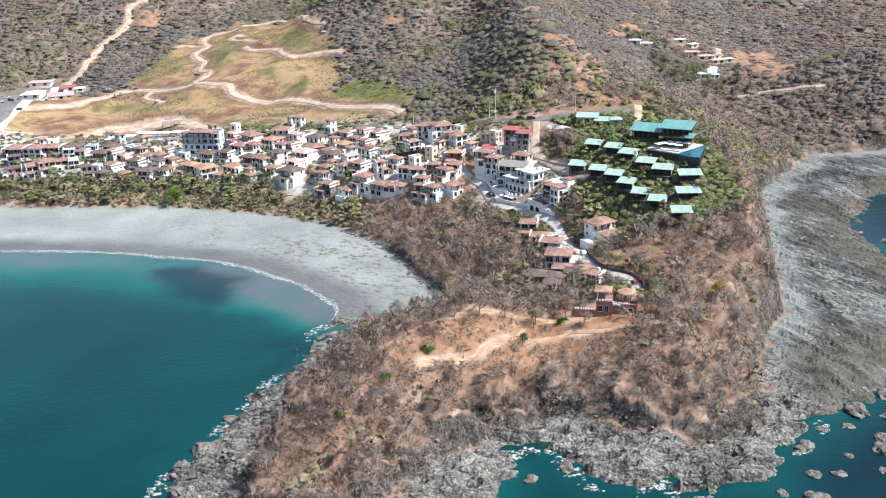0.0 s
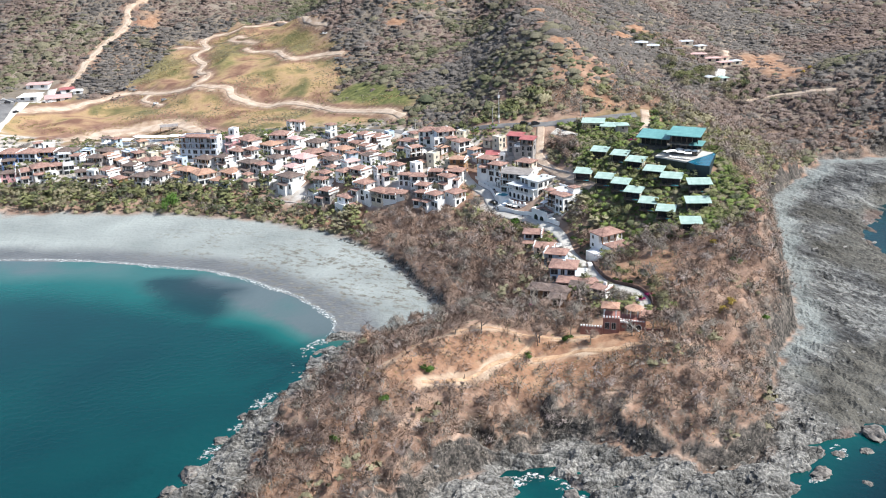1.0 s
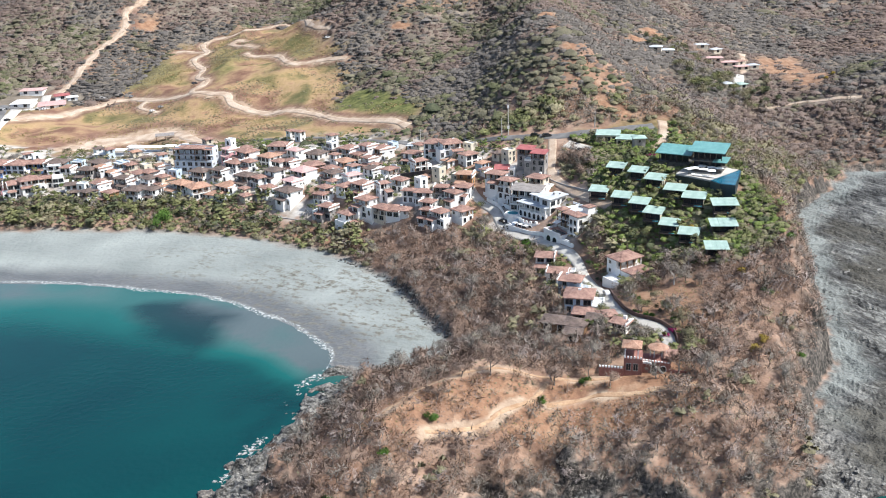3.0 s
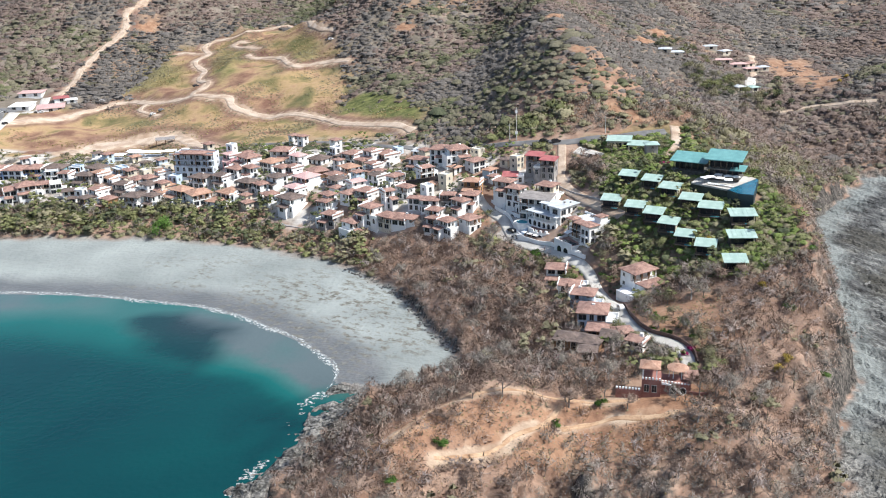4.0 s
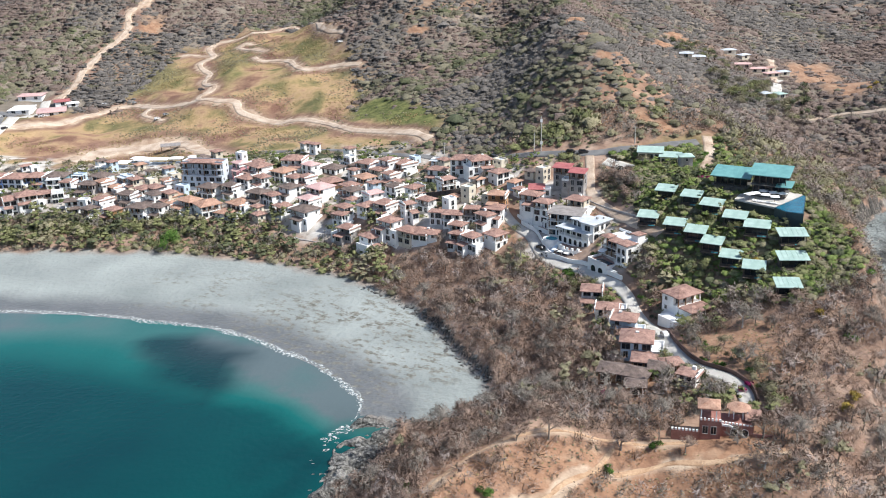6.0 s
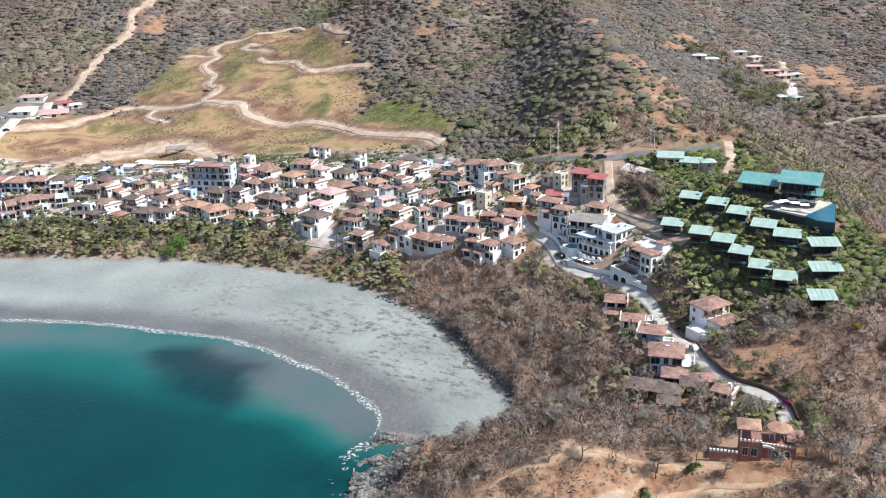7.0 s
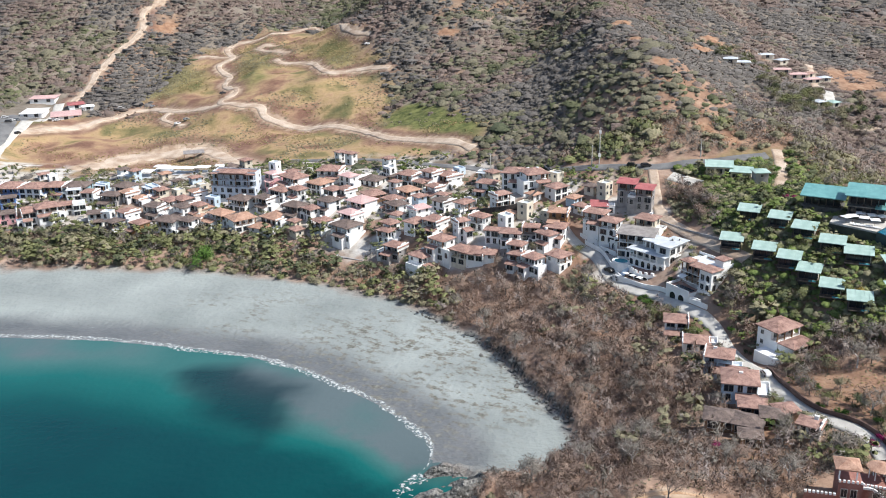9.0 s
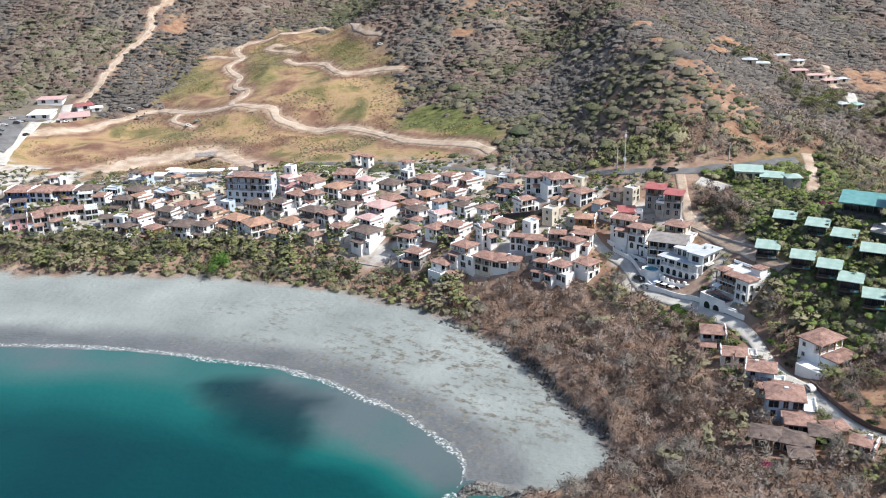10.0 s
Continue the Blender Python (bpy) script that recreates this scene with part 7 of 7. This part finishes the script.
def plant(x, y, gap, bare, leafy, rs, zone, tints):
    seen = (x > -0.5 * y - 70) & (x < 0.5 * y + 40)
    x, y = x[seen], y[seen]
    ds = inside_distance(SLOPE, x, y)
    thin = 1.0 + 0.2 * ease(470, 430, y) + layered(x, y, 25, 3) * 0.6
    thin = thin * (1 - 1.0 * within(FIELD, x, y, 6)) * (1 - 0.95 * within(CROP, x, y, 4)) * (1 - 0.45 * within(HEADLAND_TOP, x, y, 4)) * (1 - 0.85 * within(CUT_SLOPE, x, y, 4))
    thin = thin * (1 - 0.9 * within(CLEARING, x, y, 8)) * (1 - 0.3 * within(TOWN, x, y, 4))
    thin = thin * (1 - 0.45 * ease(26, 12, along([(-330, 515), (-200, 498), (-110, 482), (-60, 450)], x, y)))
    thin = thin * (1 - ease(-3, 3, inside_distance(YARD, x, y))) * (1 - 0.5 * np.exp(-((x + 12) ** 2 + (y - 310) ** 2) / 15 ** 2))
    for a, b, r in SCARS:
        thin = thin * ease(r * 0.6, r * 1.2, np.hypot(x - a, y - b) + layered(x, y, 9, 3) * r)
    keep = (ds > 1.5 + 3 * ease(90, 110, x)) & (rs.uniform(0, 1, len(x)) < thin) & free_of(x, y)
    x, y = x[keep], y[keep]
    kind = mix_of_plants(x, y, rs)
    size = gap * rs.uniform(0.35, 1.05, len(x)) ** 1.2 * (1.1 + 0.7 * ease(480, 560, y) + 0.1 * (kind > 1)) * (1 - 0.45 * within(TOWN, x, y, 4)) * (1 - 0.3 * within(GARDEN, x, y, 4))
    size = size * np.where(rs.uniform(0, 1, len(x)) < 0.1 * (y > 500), 1.7, 1.0)
    for k, (word, material, templates) in enumerate(zip(("bare grey scrub", "brown dry scrub", "olive scrub", "green bushes", "deep green bushes"), tints, (bare, bare, leafy, leafy, leafy))):
        i = kind == k
        stuff("scrub", templates, x[i], y[i], size[i], material, f"{word} covering the {zone}", "scrub", rs)


plant(*scatter(-330, 240, 190, 520, 2.4, rs), 2.9, NEAR_BARE, NEAR_LEAFY, rs, "near slopes", (TWIG, BROWN, OLIVE, GREEN, DEEP))
plant(*scatter(-400, 330, 520, 700, 2.8, rs), 2.7, MID_BARE, MID_BUSH, rs, "middle hills", HILL_SCRUB)
plant(*scatter(-560, 520, 700, 1010, 3.4, rs), 3.4, FAR_BARE, FAR_LEAFY, rs, "far hills", HILL_SCRUB)
plant(*scatter(-720, 700, 1010, 1250, 7.0, rs), 6.5, FAR_BARE, FAR_LEAFY, rs, "farthest hills", HILL_SCRUB)
x, y = scatter(52, 124, 336, 500, 1.9, rs)
keep = (inside_distance(GARDEN, x, y) > 0) & np.all([np.hypot(x - a, y - b) > 0.75 * c + 0.6 for a, b, c in HOUSES], axis=0) & np.all([along(line, x, y) > w * 0.5 + 0.8 for line, w in ROADS], axis=0)
x, y = x[keep], y[keep]
u = rs.uniform(0, 1, len(x)) + layered(x, y, 20, 3) * 0.6
for lo, hi, material, word in ((-9, 0.2, OLIVE, "olive shrubs"), (0.2, 0.5, GREEN, "green shrubs"), (0.5, 0.95, LUSH, "fresh green shrubs"), (0.95, 9, DEEP, "dark green shrubs")):
    i = (u > lo) & (u <= hi)
    stuff("shrubs", MID_LEAFY, x[i], y[i], rs.uniform(1.1, 2.9, i.sum()), material, f"{word} filling the hotel garden", "shrubs", rs)
WEED = [crown(rs, 6, 2, 14, 0.16, 6, 0.75, 0.4, 6, 0.03) for _ in range(6)]
x, y = scatter(-335, 0, 560, 920, 2.1, rs)
keep = (inside_distance(FIELD, x, y) > 0) & free_of(x, y) & (rs.uniform(0, 1, len(x)) < ease(-0.2, 0.15, layered(x, y, 35, 4) + 0.3 * sum(within(p, x, y, 8) for p in PATCHES)))
x, y = x[keep], y[keep]
half = layered(x + 90, y, 30, 3) + 0.4 * sum(within(p, x, y, 8) for p in PATCHES) > 0.06
for i, material, word in ((half, OLIVE, "olive weeds and low bushes on the dry field"), (~half, leaf_material("straw_grass", (0.24, 0.18, 0.085), (0.42, 0.33, 0.18)), "straw-coloured grass tufts on the dry field")):
    stuff("weeds", WEED, x[i], y[i], rs.uniform(0.5, 1.3, i.sum()), material, word, "weeds", rs)
x, y = scatter(-50, 110, 215, 345, 1.5, rs)
keep = (inside_distance(SLOPE, x, y) > 5) & free_of(x, y) & (rs.uniform(0, 1, len(x)) < 0.25 + 0.6 * np.maximum(within(HEADLAND_TOP, x, y, 5), within(CUT_SLOPE, x, y, 4)))
x, y = x[keep], y[keep]
u = layered(x, y, 16, 3) + rs.uniform(-0.15, 0.15, len(x))
STRAW = bpy.data.materials["straw_grass"]
for i, material, word in ((u > 0.1, OLIVE, "olive grass tufts on the headland"), ((u <= 0.1) & (u > -0.1), STRAW, "straw-coloured grass tufts on the headland"), (u <= -0.1, BROWN, "dry brown litter on the headland")):
    stuff("tufts", WEED, x[i], y[i], rs.uniform(0.25, 0.75, i.sum()), material, word, "grass", rs)


# ---- canopy of bare and leafy trees ----
def bare_tree(rs, twigs=95):
    """Corners of thin triangles that make a leafless tree of height one: limbs from a short trunk, twigs off the limbs."""
    out = []
    top = np.array([rs.uniform(-0.06, 0.06), rs.uniform(-0.06, 0.06), 0.28])
    ends = []

    def bar(a, b, w):
        for side in (np.array([w, 0, 0]), np.array([0, w, 0])):
            out.append((a - side, a + side, b))
            out.append((b + side * 0.5, b - side * 0.5, a))

    bar(np.array([0, 0, -0.1]), top, 0.03)
    for _ in range(7):
        way = np.array([rs.normal() * 0.8, rs.normal() * 0.8, rs.uniform(0.5, 1.1)])
        mid = top + way / np.linalg.norm(way) * rs.uniform(0.25, 0.42)
        bar(top, mid, 0.014)
        for _ in range(2):
            far = mid + np.array([rs.normal() * 0.13, rs.normal() * 0.13, rs.uniform(0.03, 0.2)])
            bar(mid, far, 0.008)
            ends += [mid, far, far]
    ends = np.array(ends)
    a = ends[rs.randint(len(ends), size=twigs)] + rs.normal(size=(twigs, 3)) * 0.03
    b = a + rs.normal(size=(twigs, 3)) * 0.11 + np.array([0, 0, 0.03])
    w = rs.normal(size=(twigs, 3)) * 0.012
    return outward(np.concatenate([np.array(out), np.stack([a - w, a + w, b], 1)]), (0, 0, 0.35))


def leafy_tree(rs, leaves=90, spread=0.46):
    """A spreading crown of loose leaf clumps on a short trunk, of height one."""
    trunk = np.array([[(-0.03, 0, -0.1), (0.03, 0, -0.1), (0, 0.0, 0.5)], [(0, -0.03, -0.1), (0, 0.03, -0.1), (0, 0, 0.5)]])
    hubs = np.stack([rs.normal(size=9) * spread * 0.55, rs.normal(size=9) * spread * 0.55, rs.uniform(0.42, 0.85, 9)], 1)
    puffs = []
    for hub in hubs:
        ring = [hub + np.array([math.cos(k * 1.047) * 0.15, math.sin(k * 1.047) * 0.15, rs.uniform(-0.04, 0.03)]) * rs.uniform(0.75, 1.25) for k in range(6)]
        for k in range(6):
            puffs += [(ring[k], ring[(k + 1) % 6], hub + np.array([0, 0, 0.1])), (ring[(k + 1) % 6], ring[k], hub - np.array([0, 0, 0.08]))]
    d = rs.normal(size=(leaves, 3))
    d[:, 2] = np.abs(d[:, 2]) * 0.8
    d /= np.linalg.norm(d, axis=1)[:, None]
    c = hubs[rs.randint(9, size=leaves)] + d * rs.uniform(0.11, 0.18, (leaves, 1)) * np.array([1.1, 1.1, 0.75])
    a = rs.normal(size=(leaves, 3, 3))
    a -= a.mean(1, keepdims=True)
    a /= np.linalg.norm(a, axis=2, keepdims=True)
    return outward(np.concatenate([trunk, np.array(puffs), c[:, None] + a * rs.uniform(0.035, 0.075, leaves)[:, None, None]]), (0, 0, 0.3))


rs = np.random.RandomState(29)
BARE_TREES = [bare_tree(rs) for _ in range(8)]
LEAFY_TREES = [leafy_tree(rs) for _ in range(8)]


def canopy(x0, x1, y0, y1, gap, chance, heights, kinds, word):
    """Trees of several tints over a stretch of land, one mesh for each tint."""
    x, y = scatter(x0, x1, y0, y1, gap, rs)
    keep = (inside_distance(SLOPE, x, y) > 2.5) & (rs.uniform(0, 1, len(x)) < chance(x, y)) & free_of(x, y)
    x, y = x[keep], y[keep]
    u = np.clip(0.5 + layered(x + 210, y, 30, 3) * 0.7 + rs.uniform(-0.35, 0.35, len(x)), 0, 0.999)
    edges = np.cumsum([0] + [k[0] for k in kinds]) / sum(k[0] for k in kinds)
    for (share, name, templates, material, tint), lo, hi in zip(kinds, edges, edges[1:]):
        i = (u >= lo) & (u < hi)
        stuff(name, templates, x[i], y[i], rs.uniform(*heights, i.sum()), material, f"{tint} {word}", "trees", rs, 0.0)


MAUVE = leaf_material("mauve_grey_twigs", (0.21, 0.175, 0.165), (0.44, 0.375, 0.35))
BARE_KINDS = ((3, "bare_trees", BARE_TREES, TWIG, "bare grey trees"), (3, "bare_trees", BARE_TREES, MAUVE, "bare mauve-grey trees"), (2, "bare_trees", BARE_TREES, BROWN, "bare brown trees"), (1.2, "olive_trees", LEAFY_TREES, OLIVE, "thin olive trees"))
GREEN_KINDS = ((2.2, "olive_trees", LEAFY_TREES, OLIVE, "olive trees"), (2.6, "green_trees", LEAFY_TREES, GREEN, "green trees"), (1.2, "green_trees", LEAFY_TREES, DEEP, "dark green trees"), (1.4, "bare_trees", BARE_TREES, TWIG, "bare grey trees"))
GARDEN_KINDS = ((1, "olive_trees", LEAFY_TREES, OLIVE, "olive trees"), (2, "green_trees", LEAFY_TREES, GREEN, "green trees"), (1.5, "green_trees", LEAFY_TREES, LUSH, "fresh green trees"), (1.2, "green_trees", LEAFY_TREES, DEEP, "dark green trees"))
canopy(-62, 126, 196, 472, 4.6, lambda x, y: (0.85 + layered(x, y, 22, 3) * 0.9) * (1 - 0.85 * within(HEADLAND_TOP, x, y, 3)) * (1 - within(TOWN, x, y, 3)) * (1 - within(GARDEN, x, y, 3)) * (1 - 0.95 * within(CUT_SLOPE, x, y, 3)) * (1 - 0.45 * ease(270, 240, y)) * (1 - 0.5 * ease(420, 440, y)) * (1 - 0.9 * np.exp(-((x + 12) ** 2 + (y - 310) ** 2) / 17 ** 2)),
       (3.6, 7.4), BARE_KINDS, "standing on the slopes")
canopy(100, 260, 400, 620, 5.0, lambda x, y: (0.6 + layered(x, y, 30, 3)) * (1 - within(GARDEN, x, y, 3)), (3.5, 7.0), BARE_KINDS, "on the slope above the rock shelf")
canopy(-330, -40, 420, 545, 4.6, lambda x, y: 0.95 * (along([(-330, 522), (-240, 512), (-200, 505), (-110, 490), (-75, 472), (-40, 448)], x, y) < 19) * (1.0 + layered(x, y, 18, 3)), (3.8, 7.5), GREEN_KINDS, "in a belt behind the beach")
canopy(52, 122, 338, 500, 4.4, lambda x, y: within(GARDEN, x, y, 2) * (0.5 + layered(x, y, 16, 3)), (2.6, 5.0), GARDEN_KINDS, "in the hotel garden")
canopy(24, 74, 286, 400, 3.6, lambda x, y: (along(STREET_LINE, x, y) < 16) * (0.5 + layered(x, y, 12, 3)) * (1 - within(CUT_SLOPE, x, y, 2)), (2.6, 5.2), GARDEN_KINDS, "between the villas")
canopy(-280, 30, 436, 600, 4.0, lambda x, y: within(TOWN, x, y, 2) * (0.35 + layered(x, y, 20, 3) * 1.1), (2.4, 5.0), GARDEN_KINDS, "between the town houses")


# ---- single trees ----
def limb(v, f, a, b, ra, rb, sides=5):
    """A tapered limb from a to b."""
    a, b = Vector(a), Vector(b)
    q = (b - a).to_track_quat("Z", "Y")
    base = len(v)
    for c, r in ((a, ra), (b, rb)):
        for k in range(sides):
            w = 6.283 * k / sides
            v.append(c + q @ Vector((r * math.cos(w), r * math.sin(w), 0)))
    for k in range(sides):
        j = (k + 1) % sides
        f.append((base + k, base + j, base + sides + j, base + sides + k))


def branching(seed, height, spread, levels=3, forks=3):
    """The trunk and limbs of a tree, and the tips of its limbs."""
    r = random.Random(seed)
    v, f, tips = [], [], []

    def grow(a, way, length, radius, level):
        b = a + way * length
        limb(v, f, a, b, radius, radius * 0.62, 6 if level == 0 else 3)
        if level == levels:
            tips.append(b)
            return
        for _ in range(forks if level else forks + 1):
            turn = Vector((r.gauss(0, 1), r.gauss(0, 1), r.uniform(0.1, 0.9))).normalized()
            w = (way * (0.45 if level else 0.25) + turn * spread).normalized()
            grow(b if r.random() < 0.65 else a + way * length * r.uniform(0.55, 0.95), w, length * r.uniform(0.55, 0.85), radius * 0.58, level + 1)

    grow(Vector((0, 0, -0.6)), Vector((r.uniform(-0.15, 0.15), r.uniform(-0.15, 0.15), 1)).normalized(), height * 0.36, height * 0.03, 0)
    return v, f, tips


def tree_kind(name, seed, height, spread, material, label, group, leaf, leaves, twigs, category="tree", bark=None):
    v, f, tips = branching(seed, height, spread)
    t = thing(name, 0, 0, 0, 0, label, category, group)
    part("trunk", solid("trunk", [tuple(p) for p in v], f, bark or BARK, True), None, t)
    r = np.random.RandomState(seed)
    out = []
    for p in tips:
        p = np.array(p)
        if leaves:
            c = p + r.normal(size=(leaves, 3)) * height * 0.085
            a = r.normal(size=(leaves, 3, 3))
            a -= a.mean(1, keepdims=True)
            a /= np.linalg.norm(a, axis=2, keepdims=True)
            out.append(c[:, None] + a * (leaf * r.uniform(0.5, 1.3, leaves))[:, None, None])
        if twigs:
            e = p + r.normal(size=(twigs, 3)) * height * 0.1 + np.array([0, 0, height * 0.03])
            w = r.normal(size=(twigs, 3)) * 0.03
            s = p + r.normal(size=(twigs, 3)) * height * 0.025
            out.append(np.stack([s + w, s - w, e], 1))
    tri = np.concatenate(out)
    tri, n = outward(tri, (0, 0, height * 0.42))
    part("crown", soft_mesh("crown", tri.reshape(-1, 3), n.reshape(-1, 3), material), None, t)
    return t


PALE_BARK = surface("pale_bark", (0.38, 0.34, 0.31), (0.58, 0.54, 0.50), 1.0, 0.9, 0.3, 0.1)
DRY = [tree_kind("dry_tree", 40 + k, h, 0.95, TWIG if k % 2 else BROWN, lab, "bare trees on the slopes", 0.12, 3, 20, bark=PALE_BARK if k in (0, 3) else None)
       for k, (h, lab) in enumerate(((8.0, "bare grey tree with pale forked branches"), (7.0, "bare mauve-grey tree with fine twigs"), (6.0, "bare brown tree with crooked branches"), (9.0, "tall bare tree with whitish limbs"), (7.5, "bare brown tree with wide crown")))]
LEAFY = [tree_kind("tree", 60 + k, h, 0.9, m, lab, "leafy trees round the town", 0.22, 26, 3)
         for k, (h, m, lab) in enumerate(((7.5, GREEN, "round green tree among the houses"), (6.5, OLIVE, "olive-green tree with open crown"), (8.0, OLIVE, "wide olive tree behind the beach"), (6.0, DEEP, "dense dark green tree"), (7.0, GREEN, "green tree with spreading crown")))]
BRIGHT = leaf_material("bright_green_leaves", (0.045, 0.10, 0.02), (0.16, 0.27, 0.06))
SHRUB = [tree_kind("bush", 80 + k, h, 1.2, m, lab, "garden and headland bushes", 0.17, 44, 0, "bush")
         for k, (h, m, lab) in enumerate(((3.2, BRIGHT, "small bright green bush on dry soil"), (3.6, MAGENTA, "magenta flowering bush beside the street"), (3.5, YELLOW, "yellow flowering bush on the slope")))]
BIG = tree_kind("tree", 95, 9.5, 1.25, BRIGHT, "big round bright green tree at the beach edge", "leafy trees round the town", 0.26, 60, 0)


def stand(template, x, y, scale, turn):
    c = copy_thing(template, pose(x, y, height_at(x, y), 0, 0, turn))
    c.scale = (scale, scale, scale * 0.95)
    return c


used = set()


def put(kinds, k, x, y, scale, turn):
    """The first of a kind is moved to its place; the rest are copies of it."""
    t = kinds[k]
    if t.name in used:
        return stand(t, x, y, scale, turn)
    used.add(t.name)
    t.matrix_basis = pose(x, y, height_at(x, y), 0, 0, turn)
    t.scale = (scale, scale, scale)
    return t


put([BIG], 0, -141.5, 480.5, 1.3, 20)
for k, (x, y, s) in enumerate(((25.3, 270.5, 0.85), (-5.0, 259.2, 1.0), (-17.5, 246.4, 0.9), (-30.0, 231.0, 0.95), (37.5, 277.5, 0.9), (-23, 262, 0.9), (101, 318, 1.0), (116, 345, 1.0), (104, 296, 0.9))):
    put(SHRUB, 0, x, y, s, 70 * k)
for k, (x, y) in enumerate(((64.4, 298.2), (67, 300), (86.2, 421.5), (84, 424), (29, 305))):
    put(SHRUB, 1, x, y, 0.65, 60 * k)
for k, (x, y) in enumerate(((88, 288), (91, 291), (96, 330), (88.5, 367), (240, 640), (247, 648))):
    put(SHRUB, 2, x, y, 0.95, 50 * k)
for k in range(11):
    put(SHRUB, 0, 88.5 + 1.3 * k, 461 + 2.3 * k, 0.95, 40 * k)
r = random.Random(77)
for x, y in ((-3.8, 266), (18.4, 292.7), (38.9, 280.6), (44.2, 275.0), (35.2, 286), (11.2, 278), (-7.7, 292), (3, 276.5), (57, 275.5), (63.5, 277), (23.3, 338.9), (21.3, 360), (60.4, 265.6), (29, 277.5), (-14, 284), (-20, 276), (8, 300), (-10, 300)):
    put(DRY, r.randrange(5), x, y, r.uniform(0.85, 1.2), r.uniform(0, 360))


def many(kinds, number, box_, scale, rule, r, close=False):
    """Trees at free places in a stretch of land."""
    rs = np.random.RandomState(r.randrange(10000))
    x, y = rs.uniform(*box_[:2], number * 12), rs.uniform(*box_[2:], number * 12)
    ok = rule(x, y) & (inside_distance(SLOPE, x, y) > 3)
    if close:
        for hx, hy, c in HOUSES:
            ok &= np.hypot(x - hx, y - hy) > c * 0.95
        for line, w in ROADS:
            ok &= along(line, x, y) > w * 0.5 + 1.2
    else:
        ok &= free_of(x, y)
    for a, b in list(zip(x[ok], y[ok]))[:number]:
        put(kinds, r.randrange(len(kinds)), float(a), float(b), r.uniform(*scale), r.uniform(0, 360))


many(DRY, 120, (-50, 110, 205, 345), (0.6, 1.15), lambda x, y: within(HEADLAND_TOP, x, y, 4) < 0.35, r)
many(DRY, 60, (-60, 60, 330, 460), (0.7, 1.2), lambda x, y: within(TOWN, x, y, 3) < 0.3, r)
many(LEAFY, 50, (-330, -70, 440, 540), (0.7, 1.15), lambda x, y: (along([(-330, 520), (-200, 503), (-110, 488), (-75, 470)], x, y) < 18), r)
many(LEAFY, 60, (-280, 40, 440, 600), (0.4, 0.75), lambda x, y: within(TOWN, x, y, 2) > 0.6, r, True)
many(LEAFY, 40, (52, 122, 338, 500), (0.4, 0.8), lambda x, y: within(GARDEN, x, y, 2) > 0.6, r)
many(LEAFY, 55, (26, 72, 286, 395), (0.45, 0.85), lambda x, y: along(STREET_LINE, x, y) < 15, r, True)
many(SHRUB[:1], 22, (24, 72, 290, 450), (0.6, 1.0), lambda x, y: along(STREET_LINE, x, y) < 9, r, True)
MOUND = [(51, 478), (50, 455), (50, 440), (55, 422), (61, 424), (64, 445), (65, 468)]
many(DRY, 22, (48, 66, 418, 480), (0.6, 1.0), lambda x, y: inside_distance(MOUND, x, y) > 0, r)
many(LEAFY, 26, (155, 200, 755, 840), (0.8, 1.2), lambda x, y: x > 0, r)
many(LEAFY, 50, (150, 208, 612, 664), (0.8, 1.2), lambda x, y: x > 0, r)
